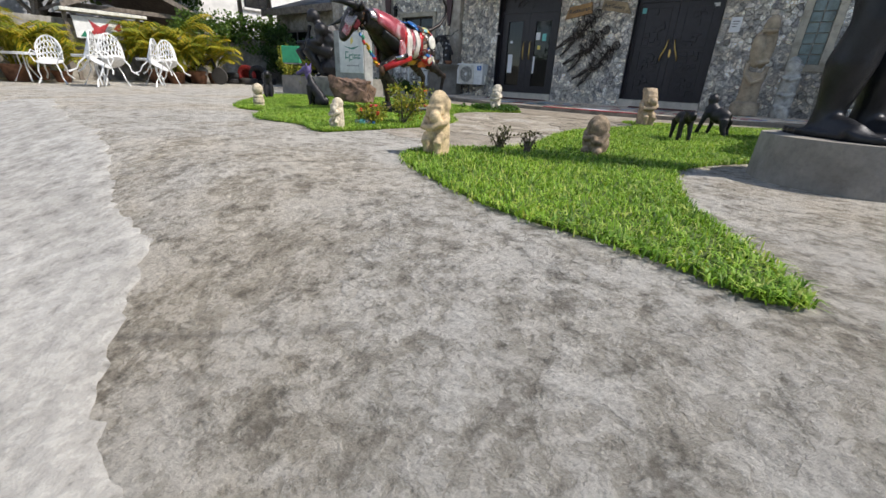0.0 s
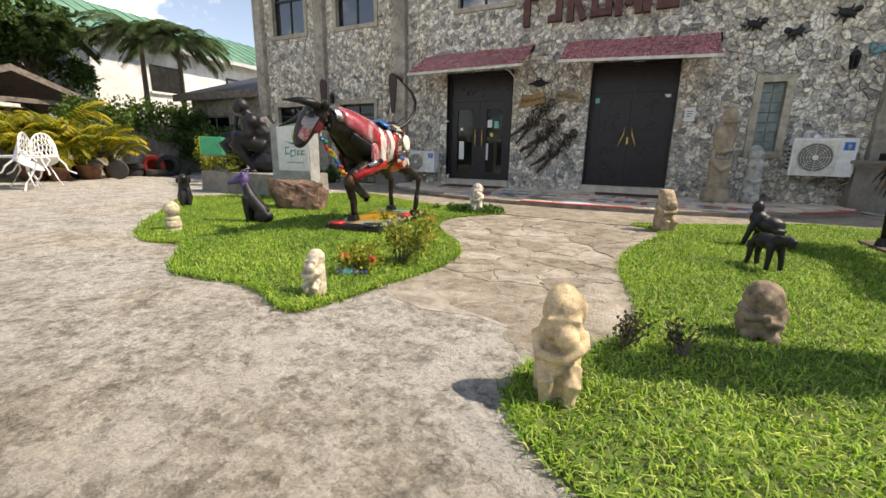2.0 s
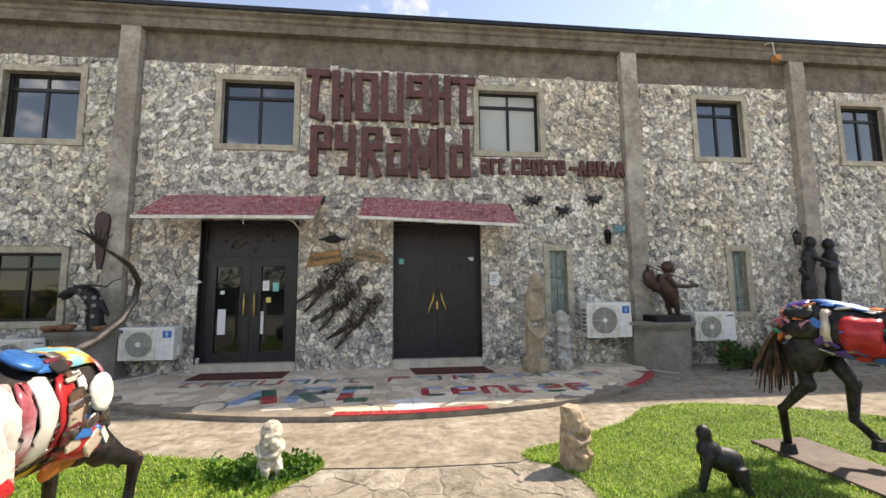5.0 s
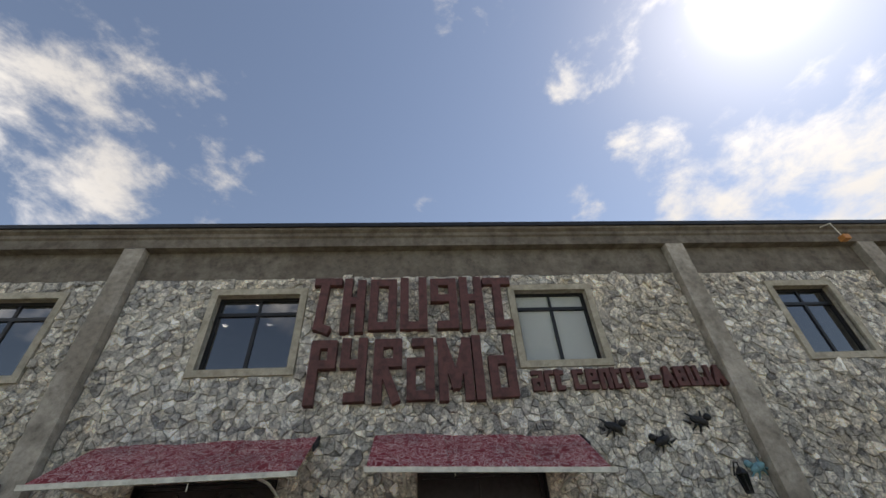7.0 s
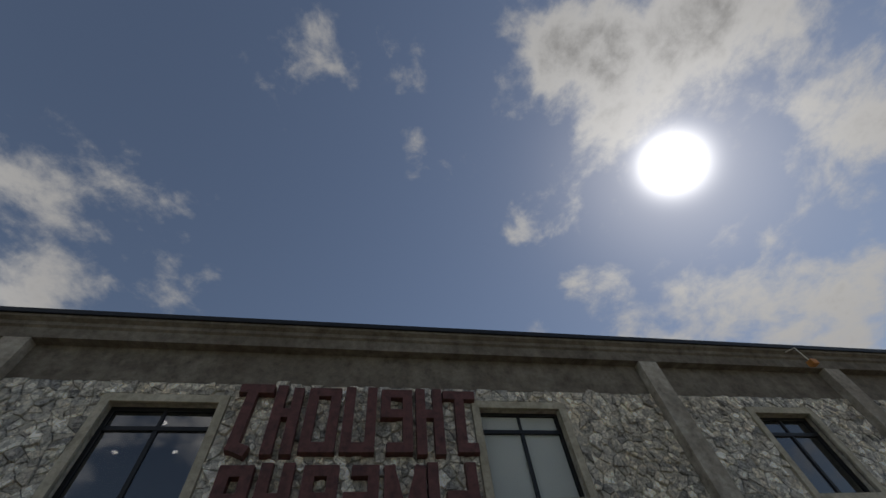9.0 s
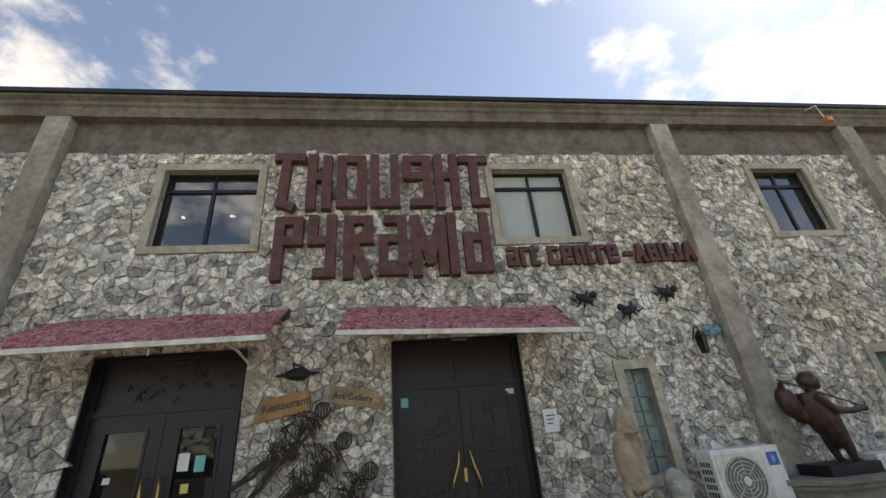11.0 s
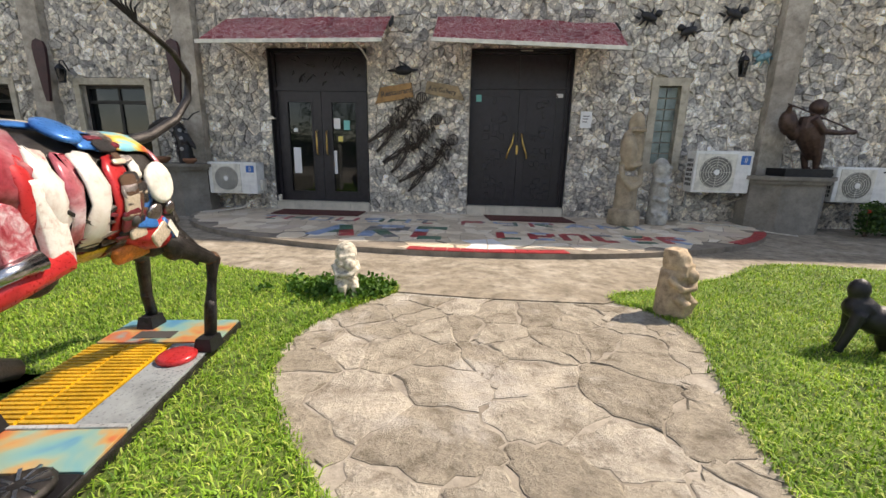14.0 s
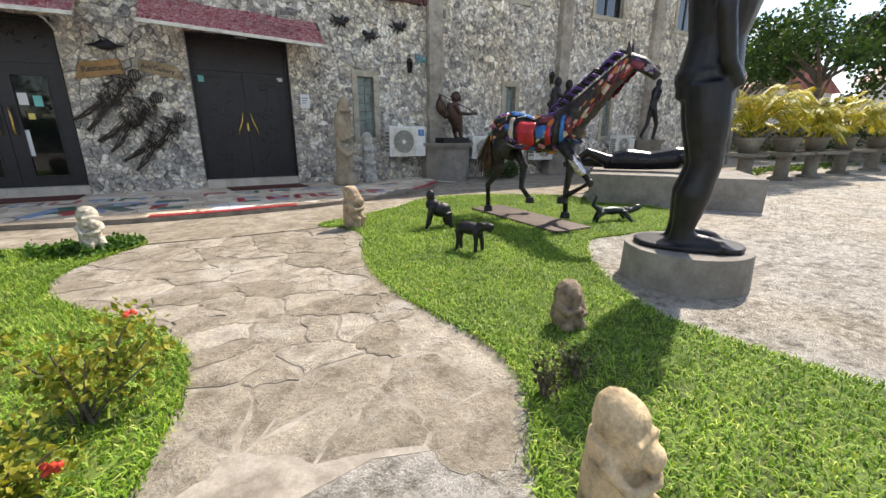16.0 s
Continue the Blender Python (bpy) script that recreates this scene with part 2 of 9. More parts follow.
FRIEZE = concrete("brown_cement_frieze", [(0.115, 0.098, 0.08), (0.155, 0.135, 0.11), (0.19, 0.168, 0.138), (0.23, 0.205, 0.17)], (0.135, 0.112, 0.088), 0.0, 0.004)
MORTAR = concrete("wall_mortar", [(0.30, 0.272, 0.232), (0.42, 0.385, 0.33), (0.50, 0.466, 0.40), (0.59, 0.557, 0.49)], (0.33, 0.29, 0.23), 0.0, 0.03, 1.6, 0.6)


def stone_material():
    m = Nodes("rubble_stone", 0.85, 0.0, 0.3)
    r = m.random()
    tone = m.ramp(r, [(0.0, (0.24, 0.235, 0.235)), (0.15, (0.43, 0.415, 0.39)), (0.42, (0.58, 0.555, 0.51)), (0.60, (0.63, 0.58, 0.50)), (0.76, (0.70, 0.675, 0.625)), (0.92, (0.80, 0.775, 0.72)), (1.0, (0.88, 0.855, 0.80))])
    grain = m.noise(15, 9, 0.72, m.pos, 0.4)
    vein = m.noise(42, 6, 0.65, m.pos, 0.3)
    col = m.mix(0.85, tone, m.ramp(grain, [(0.36, (0.26, 0.255, 0.25)), (0.47, (1.04, 1.03, 1.02)), (0.60, (1.7, 1.68, 1.62))]), "MULTIPLY")
    # split faces: each flake within a stone catches its own tone, with dark clefts between
    warp = m.mix(0.10, m.pos, m.noise(6, 4, 0.6, m.pos), "ADD")
    flake = m.nt.nodes.new("ShaderNodeSeparateColor")
    m.link(m.voronoi(11, "F1", warp, "Color"), flake.inputs[0])
    col = m.mix(0.75, col, m.ramp(flake.outputs[0], [(0.0, (0.55, 0.55, 0.56)), (0.5, (1.0, 1.0, 0.99)), (0.8, (1.25, 1.24, 1.2)), (1.0, (1.75, 1.72, 1.65))]), "MULTIPLY")
    cleft = m.ramp(m.voronoi(11, "DISTANCE_TO_EDGE", warp), [(0.0, (0.7, 0.7, 0.7)), (0.05, (0, 0, 0))])
    col = m.mix(cleft, col, m.mix(1.0, col, (0.42, 0.40, 0.37), "MULTIPLY"))
    smear = m.ramp(m.noise(7, 7, 0.7, m.pos, 0.3), [(0.55, (0, 0, 0)), (0.61, (0.7, 0.7, 0.7))])
    col = m.mix(smear, col, (0.50, 0.465, 0.40))
    col = m.mix(m.ramp(vein, [(0.56, (0, 0, 0)), (0.62, (0.6, 0.6, 0.6))]), col, (0.74, 0.72, 0.66))
    dirt = m.ramp(m.noise(0.35, 5, 0.6, m.pos), [(0.42, (0, 0, 0)), (0.7, (0.5, 0.5, 0.5))])
    col = m.mix(dirt, col, m.mix(1.0, col, (0.86, 0.74, 0.56), "MULTIPLY"))
    m.colour(col)
    m.bump(m.math("ADD", m.math("ADD", grain, m.math("MULTIPLY", flake.outputs[1], 0.5)), m.math("MULTIPLY", vein, 0.4)), 0.045, 1.0)
    return m.mat


def paving_material():
    m = Nodes("path_flagstone", 0.92, 0.0, 0.2)
    r = m.random()
    tone = m.ramp(r, [(0.0, (0.28, 0.247, 0.195)), (0.4, (0.335, 0.298, 0.238)), (0.75, (0.38, 0.342, 0.278)), (1.0, (0.44, 0.40, 0.335))])
    mid, fine = m.noise(5.5, 9, 0.68, m.pos, 0.15), m.noise(46, 6, 0.7, m.pos)
    col = m.mix(0.75, tone, m.ramp(mid, [(0.36, (0.48, 0.44, 0.39)), (0.48, (0.95, 0.94, 0.92)), (0.64, (1.35, 1.33, 1.28))]), "MULTIPLY")
    col = m.mix(0.5, col, m.ramp(fine, [(0.3, (0.4, 0.38, 0.35)), (0.6, (1, 1, 1))]), "MULTIPLY")
    pale = m.ramp(m.noise(1.4, 7, 0.65, m.pos, 0.2), [(0.54, (0, 0, 0)), (0.64, (0.6, 0.6, 0.6))])
    col = m.mix(pale, col, (0.50, 0.465, 0.41))
    m.colour(col)
    m.bump(m.math("ADD", m.math("MULTIPLY", mid, 1.5), m.math("MULTIPLY", fine, 0.4)), 0.03, 1.0)
    return m.mat


def leaf_material(name, stops, rough=0.55, trans=0.25):
    m = Nodes(name, rough, 0.0, 0.35)
    r = m.random()
    col = m.ramp(r, stops)
    patch = m.noise(1.3, 4, 0.6, m.pos)
    col = m.mix(0.55, col, m.ramp(patch, [(0.35, (0.5, 0.6, 0.5)), (0.65, (1.35, 1.25, 1.0))]), "MULTIPLY")
    m.colour(col)
    m.b.inputs["Subsurface Weight"].default_value = 0.0
    if trans:
        t = m.nt.nodes.new("ShaderNodeBsdfTranslucent")
        m.link(m.mix(1.0, col, (1.25, 1.25, 0.7), "MULTIPLY"), t.inputs[0])
        s = m.nt.nodes.new("ShaderNodeMixShader")
        s.inputs[0].default_value = trans
        m.link(m.b.outputs[0], s.inputs[1]); m.link(t.outputs[0], s.inputs[2])
        m.link(s.outputs[0], m.nt.nodes["Material Output"].inputs[0])
    return m.mat


def glass_material(name, tint, rough=0.02, clear=0.5, ior=1.6):
    m = Nodes(name, rough, 0.0, 0.6)
    m.colour(tint)
    m.b.inputs["IOR"].default_value = ior
    t = m.nt.nodes.new("ShaderNodeBsdfTransparent")
    t.inputs[0].default_value = (0.92, 0.93, 0.92, 1) if clear > 0.7 else (*(min(1, v * 3 + 0.3) for v in tint), 1)
    s = m.nt.nodes.new("ShaderNodeMixShader")
    s.inputs[0].default_value = clear
    m.link(m.b.outputs[0], s.inputs[1]); m.link(t.outputs[0], s.inputs[2])
    m.link(s.outputs[0], m.nt.nodes["Material Output"].inputs[0])
    return m.mat


STONE, PAVING = stone_material(), paving_material()
GRASS = leaf_material("lawn_grass", [(0.0, (0.05, 0.125, 0.012)), (0.35, (0.17, 0.33, 0.028)), (0.75, (0.30, 0.47, 0.052)), (1.0, (0.48, 0.51, 0.15))])
SOIL = plain("lawn_soil", (0.11, 0.16, 0.03), 0.95, vary=0.35, scale=3.0, bump=0.01)
HERB = leaf_material("herb_leaf", [(0.0, (0.03, 0.09, 0.012)), (0.6, (0.06, 0.15, 0.02)), (1.0, (0.10, 0.20, 0.03))])
YELLOW_LEAF = leaf_material("areca_leaf", [(0.0, (0.10, 0.15, 0.015)), (0.45, (0.26, 0.27, 0.025)), (0.8, (0.42, 0.36, 0.03)), (1.0, (0.50, 0.33, 0.03))], trans=0.35)
TREE_LEAF = leaf_material("tree_leaf", [(0.0, (0.018, 0.05, 0.012)), (0.6, (0.04, 0.09, 0.02)), (1.0, (0.08, 0.14, 0.03))])
LIGHT_LEAF = leaf_material("light_tree_leaf", [(0.0, (0.04, 0.09, 0.015)), (0.6, (0.09, 0.17, 0.03)), (1.0, (0.17, 0.24, 0.05))])
MID_LEAF = leaf_material("mid_tree_leaf", [(0.0, (0.028, 0.065, 0.013)), (0.6, (0.065, 0.125, 0.025)), (1.0, (0.12, 0.185, 0.04))])
PALM_LEAF = leaf_material("palm_leaf", [(0.0, (0.03, 0.06, 0.02)), (0.6, (0.06, 0.10, 0.035)), (1.0, (0.11, 0.15, 0.06))])
BARK = plain("bark", (0.16, 0.13, 0.10), 0.9, vary=0.3, scale=14, bump=0.01)
BLACK_METAL = plain("black_steel", (0.016, 0.016, 0.018), 0.45, 0.4, 0.2, 16)
DOOR_WOOD = plain("dark_door_wood", (0.018, 0.015, 0.019), 0.42, 0.0, 0.25, 12, 0.003, 0.45)
LETTER = plain("letter_maroon", (0.115, 0.042, 0.036), 0.6, 0.1, 0.25, 10, 0.003)
WHITE = plain("white_plastic", (0.72, 0.72, 0.69), 0.45, 0.0, 0.08, 8, 0.0)
OLDWHITE = plain("aged_white_paint", (0.66, 0.64, 0.56), 0.55, 0.0, 0.15, 8, 0.001)
GLASS = glass_material("window_glass", (0.016, 0.017, 0.018), 0.03, 0.25, 2.3)
CLEAR_GLASS = glass_material("clear_window_glass", (0.02, 0.022, 0.024), 0.02, 0.9, 1.6)
DOOR_GLASS = glass_material("door_glass", (0.008, 0.010, 0.010), 0.03, 0.3, 1.5)
MAT_RED = plain("door_mat_red", (0.105, 0.030, 0.022), 0.95, 0.0, 0.2, 40, 0.004)


def awning_material():
    m = Nodes("marbled_awning", 0.5, 0.0, 0.5)
    v = m.noise(11.0, 5, 0.58, m.obj, 1.0)
    col = m.ramp(v, [(0.36, (0.34, 0.035, 0.05)), (0.44, (0.52, 0.065, 0.085)), (0.47, (0.58, 0.13, 0.15)), (0.485, (0.90, 0.76, 0.74)), (0.515, (0.90, 0.76, 0.74)), (0.53, (0.56, 0.11, 0.13)), (0.60, (0.50, 0.06, 0.08)), (0.64, (0.88, 0.72, 0.70))])
    dirt = m.noise(1.7, 4)
    col = m.mix(m.ramp(dirt, [(0.5, (0, 0, 0)), (0.75, (0.5, 0.5, 0.5))]), col, (0.12, 0.05, 0.05))
    m.colour(col)
    m.bump(v, 0.004, 0.4)
    return m.mat


AWNING = awning_material()


# ---- mesh helpers ----
def thing(name, m, label, category, group="", kind=""):
    """An Empty at the base of a thing, which parents its parts."""
    ob = new(name)
    ob.empty_display_size = 0.1
    ob.matrix_basis = m
    return tagged(ob, label, category, group, kind)


def mesh_of(name, bm, material, smooth=False):
    me = bpy.data.meshes.new(name)
    bm.to_mesh(me)
    bm.free()
    for mt in material if isinstance(material, (list, tuple)) else [material]:
        me.materials.append(mt)
    if smooth:
        me.shade_smooth()
    return me


def part(name, bm, material, parent=None, label="", smooth=False):
    """Links a bmesh as one mesh object, under a thing or a part."""
    ob = new(name, mesh_of(name, bm, material, smooth))
    ob.parent = parent
    return tagged(ob, label)


def solo(name, bm, material, label, category, group="", kind="", smooth=False, m=None):
    """A thing that is one mesh."""
    ob = part(name, bm, material, None, "", smooth)
    if m is not None:
        ob.matrix_basis = m
    return tagged(ob, label, category, group, kind)


def box(bm, x0, x1, y0, y1, z0, z1, m=None, bevel=0.0):
    v = bmesh.ops.create_cube(bm, size=1.0)["verts"]
    t = Matrix.Translation(((x0 + x1) / 2, (y0 + y1) / 2, (z0 + z1) / 2)) @ Matrix.Diagonal((x1 - x0, y1 - y0, z1 - z0, 1))
    bmesh.ops.transform(bm, matrix=(m @ t if m is not None else t), verts=v)
    if bevel:
        es = list({e for q in v for e in q.link_edges})
        bmesh.ops.bevel(bm, geom=es, offset=bevel, segments=2, profile=0.6, affect="EDGES")
    return bm


def boxes(*rows, bevel=0.0):
    bm = bmesh.new()
    for r in rows:
        box(bm, *r, bevel=bevel)
    return bm


def prism(bm, poly, a, b, axis="z", inset=0.0):
    """A closed outline pushed from a to b along an axis; with inset, the far end is smaller."""
    cx, cy = sum(p[0] for p in poly) / len(poly), sum(p[1] for p in poly) / len(poly)

    def at(p, h):
        return {"z": (p[0], p[1], h), "y": (p[0], h, p[1]), "x": (h, p[0], p[1])}[axis]

    lo = [bm.verts.new(at(p, a)) for p in poly]
    hi = []
    for p in poly:
        d = math.hypot(p[0] - cx, p[1] - cy) or 1
        k = max(0.3, 1 - inset / d)
        hi.append(bm.verts.new(at((cx + (p[0] - cx) * k, cy + (p[1] - cy) * k), b)))
    n = len(poly)
    for i in range(n):
        bm.faces.new((lo[i], lo[(i + 1) % n], hi[(i + 1) % n], hi[i]))
    bm.faces.new(hi)
    bm.faces.new(lo[::-1])
    return bm


def fixed(bm):
    bmesh.ops.recalc_face_normals(bm, faces=bm.faces)
    return bm


def tube(bm, pts, radii, seg=8, flat=1.0):
    """A round bar along points, with a radius at each."""
    pts = [Vector(p) for p in pts]
    if isinstance(radii, (int, float)):
        radii = [radii] * len(pts)
    rings, ref = [], Vector((0.13, 0.31, 1)).normalized()
    for i, p in enumerate(pts):
        d = (pts[min(i + 1, len(pts) - 1)] - pts[max(i - 1, 0)]).normalized()
        a = d.cross(ref)
        if a.length < 0.1:
            a = d.cross(Vector((1, 0.2, 0)))
        a.normalize()
        b = a.cross(d)
        rings.append([bm.verts.new(p + (a * math.cos(w) + b * math.sin(w) * flat) * radii[i]) for w in (2 * math.pi * k / seg for k in range(seg))])
    for r, s in zip(rings, rings[1:]):
        for k in range(seg):
            bm.faces.new((r[k], r[(k + 1) % seg], s[(k + 1) % seg], s[k]))
    bm.faces.new(rings[0][::-1])
    bm.faces.new(rings[-1])
    return bm


def lathe(bm, profile, seg=20, m=None):
    """A turned shape from (radius, height) pairs."""
    rings = []
    for r, z in profile:
        rings.append([bm.verts.new((m @ Vector((r * math.cos(2 * math.pi * k / seg), r * math.sin(2 * math.pi * k / seg), z))) if m is not None else (r * math.cos(2 * math.pi * k / seg), r * math.sin(2 * math.pi * k / seg), z)) for k in range(seg)])
    for a, b in zip(rings, rings[1:]):
        for k in range(seg):
            bm.faces.new((a[k], a[(k + 1) % seg], b[(k + 1) % seg], b[k]))
    bm.faces.new(rings[0][::-1])
    bm.faces.new(rings[-1])
    return bm


def blob(bm, c, r, rx=0, ry=0, rz=0, sub=2):
    v = bmesh.ops.create_icosphere(bm, subdivisions=sub, radius=1.0)["verts"]
    if isinstance(r, (int, float)):
        r = (r, r, r)
    bmesh.ops.transform(bm, matrix=pose(*c, rx, ry, rz) @ Matrix.Diagonal((*r, 1)), verts=v)
    return bm


def melt(ob, voxel=0.014, smooth=4):
    """Joins overlapping lumps into one carved or cast surface."""
    r = ob.modifiers.new("remesh", "REMESH")
    r.mode, r.voxel_size, r.use_smooth_shade = "VOXEL", voxel, True
    if smooth:
        s = ob.modifiers.new("smooth", "SMOOTH")
        s.factor, s.iterations = 0.5, smooth
    return ob


def inside(p, poly):
    x, y = p
    hit = False
    for (x0, y0), (x1, y1) in zip(poly, poly[1:] + poly[:1]):
        if (y0 > y) != (y1 > y) and x < (x1 - x0) * (y - y0) / (y1 - y0) + x0:
            hit = not hit
    return hit


def inside_many(pts, poly):
    x, y = pts[:, 0], pts[:, 1]
    hit = np.zeros(len(pts), bool)
    for (x0, y0), (x1, y1) in zip(poly, poly[1:] + poly[:1]):
        if y0 != y1:
            hit ^= ((y0 > y) != (y1 > y)) & (x < (x1 - x0) * (y - y0) / (y1 - y0) + x0)
    return hit


def rounded(poly, steps=2):
    """Corner cutting: a smooth closed outline from a few points."""
    for _ in range(steps):
        out = []
        for (x0, y0), (x1, y1) in zip(poly, poly[1:] + poly[:1]):
            out += [(0.75 * x0 + 0.25 * x1, 0.75 * y0 + 0.25 * y1), (0.25 * x0 + 0.75 * x1, 0.25 * y0 + 0.75 * y1)]
        poly = out
    return poly


def clip_half(poly, px, py, nx, ny):
    """The side of a convex outline on which (p - point) . n is negative."""
    out, k = [], len(poly)
    d = [(x - px) * nx + (y - py) * ny for x, y in poly]
    for i in range(k):
        j = (i + 1) % k
        if d[i] <= 0:
            out.append(poly[i])
        if (d[i] < 0 < d[j]) or (d[j] < 0 < d[i]):
            f = d[i] / (d[i] - d[j])
            out.append((poly[i][0] + f * (poly[j][0] - poly[i][0]), poly[i][1] + f * (poly[j][1] - poly[i][1])))
    return out


def cells(seeds, ghosts, reach, gap):
    """Irregular stones that fill a plane: the cell of each seed, shrunk by half a joint."""
    grid = {}
    every = list(seeds) + list(ghosts)
    for q in every:
        grid.setdefault((int(q[0] // reach), int(q[1] // reach)), []).append(q)
    out = []
    for x, y in seeds:
        poly = [(x - reach, y - reach), (x + reach, y - reach), (x + reach, y + reach), (x - reach, y + reach)]
        i, j = int(x // reach), int(y // reach)
        near = [q for a in (-1, 0, 1) for b in (-1, 0, 1) for q in grid.get((i + a, j + b), ()) if q != (x, y)]
        near.sort(key=lambda q: (q[0] - x) ** 2 + (q[1] - y) ** 2)
        for qx, qy in near[:18]:
            dx, dy = qx - x, qy - y
            d = math.hypot(dx, dy)
            if d < 1e-6:
                continue
            k = 0.5 - gap / (2 * d)
            poly = clip_half(poly, x + dx * k, y + dy * k, dx, dy)
            if len(poly) < 3:
                break
        if len(poly) >= 3:
            out.append(poly)
    return out


def mesh_pieces(name, solids, material, smooth=False):
    """One mesh from many small solids, each a pair of vertices and faces."""
    verts, faces = [], []
    for v, f in solids:
        k = len(verts)
        verts += v
        faces += [tuple(i + k for i in q) for q in f]
    me = bpy.data.meshes.new(name)
    me.from_pydata(verts, [], faces)
    me.materials.append(material)
    if smooth:
        me.shade_smooth()
    return me


def chip(poly, back, front, axis, edge, rng):
    """A stone with sloped sides and an uneven face. axis 'y': it faces -y; 'z': it faces up."""
    n = len(poly)
    cx, cy = sum(p[0] for p in poly) / n, sum(p[1] for p in poly) / n
    tx, ty = rng.uniform(-1, 1), rng.uniform(-1, 1)
    rise = front - back
    v = []
    for lvl in range(3):
        for p in poly:
            d = math.hypot(p[0] - cx, p[1] - cy) or 1
            k = 1 if lvl < 2 else max(0.35, 1 - edge / d)
            h = (back, back + rise * 0.6, front)[lvl]
            if lvl == 2:
                h += rise * 0.9 * (tx * (p[0] - cx) + ty * (p[1] - cy)) + rise * rng.uniform(-0.12, 0.12)
            q = (cx + (p[0] - cx) * k, cy + (p[1] - cy) * k)
            v.append((q[0], h, q[1]) if axis == "y" else (q[0], q[1], h))
    f = []
    for lvl in range(2):
        for i in range(n):
            a, b = lvl * n + i, lvl * n + (i + 1) % n
            f.append((a, b, b + n, a + n))
    f.append(tuple(range(2 * n, 3 * n)))
    if axis == "y":
        f = [q[::-1] for q in f] if rise > 0 else f
    return v, f


# ---- ground ----
def ground_z(x, y):
    """The yard is level, but falls a little towards the gate at its south end."""
    k = min(max((1.6 - y) / 1.5, 0), 1)
    return -0.28 * k * k * (3 - 2 * k)


def ground_sheet():
    bm = bmesh.new()
    xs = [-400, -120, -50, -24] + [-20 + 0.5 * i for i in range(77)] + [24, 50, 120, 400]
    ys = [-400, -120, -40, -14, -6, -2] + [-1.5 + 0.15 * i for i in range(24)] + [2.5, 4, 6, 9, 12, 14, 20, 40, 120, 400]
    grid = [[bm.verts.new((x, y, ground_z(x, y))) for x in xs] for y in ys]
    for r, s in zip(grid, grid[1:]):
        for k in range(len(xs) - 1):
            bm.faces.new((r[k], r[k + 1], s[k + 1], s[k]))
    return solo("ground", bm, GROUND, "weathered grey concrete yard with stains and cracks", "ground", kind="structure", smooth=True)


ground_sheet()


def smooth_slab():
    """A later, smoother pour of cement along the south side, with a broken northern edge."""
    rng = random.Random(19)
    border = [(-9.0, 1.85), (-7.4, 1.55), (-4.3, 1.24), (-2.9, 0.86), (-2.1, 0.74), (-1.55, 0.5), (-1.18, 0.32), (-0.8, 0.22), (-0.3, -0.3), (0.6, -1.2)]
    bm = bmesh.new()
    rows = []
    x = -9.0
    while x < 0.5:
        for (xa, ya), (xb, yb) in zip(border, border[1:]):
            if xa <= x <= xb:
                edge = ya + (yb - ya) * (x - xa) / (xb - xa)
        edge += 0.09 * noise.noise(Vector((x * 1.7, 0, 0))) + 0.05 * noise.noise(Vector((x * 6, 3, 0))) + 0.03 * noise.noise(Vector((x * 17, 5, 0)))
        rows.append([bm.verts.new((x, y, ground_z(x, y) + (0.007 if k else -0.004))) for k, y in enumerate([edge, edge - 0.02] + [edge - 0.02 - 0.12 * i for i in range(1, 26)])])
        x += 0.025
    for r, q in zip(rows, rows[1:]):
        for i in range(len(r) - 1):
            bm.faces.new((r[i + 1], q[i + 1], q[i], r[i]))
    solo("pavement", bm, SMOOTH_SLAB, "smoother pale cement slab with a broken edge", "pavement", kind="structure", smooth=True)


smooth_slab()

LAWN_LEFT = [(-3.40, 3.62), (-3.28, 4.15), (-3.33, 4.64), (-3.62, 5.12), (-4.00, 5.50), (-4.32, 6.0), (-4.40, 6.5), (-4.15, 7.05), (-3.78, 7.52), (-4.10, 7.72), (-4.65, 7.68), (-5.36, 7.82), (-6.2, 8.12), (-7.2, 8.75), (-8.2, 8.4), (-9.2, 7.3), (-10.13, 5.98), (-8.39, 4.78), (-7.66, 4.12), (-6.51, 3.39), (-5.9, 3.61), (-5.68, 3.42), (-5.12, 2.96), (-4.77, 2.94), (-4.37, 3.04), (-4.07, 3.0), (-3.66, 2.79), (-3.53, 2.89)]
LAWN_RIGHT = [(-2.16, 2.40), (-1.35, 1.95), (-0.85, 1.76), (-0.3, 1.72), (0.04, 1.57), (0.17, 1.62), (0.0, 2.0), (-0.3, 2.5), (-0.45, 3.1), (-0.52, 3.62), (-0.2, 4.34), (0.5, 5.2), (0.85, 5.35), (2.05, 5.1), (3.2, 5.45), (3.4, 6.4), (3.1, 8.0), (1.9, 8.72), (1.0, 9.0), (0.15, 8.88), (-0.4, 8.3), (-0.85, 8.08), (-1.4, 7.75), (-2.02, 7.55), (-1.62, 7.2), (-1.52, 6.7), (-1.72, 6.2), (-1.88, 5.6), (-1.92, 5.0), (-1.85, 4.5), (-1.72, 3.95), (-1.7, 3.6), (-1.85, 3.25), (-2.2, 2.85)]


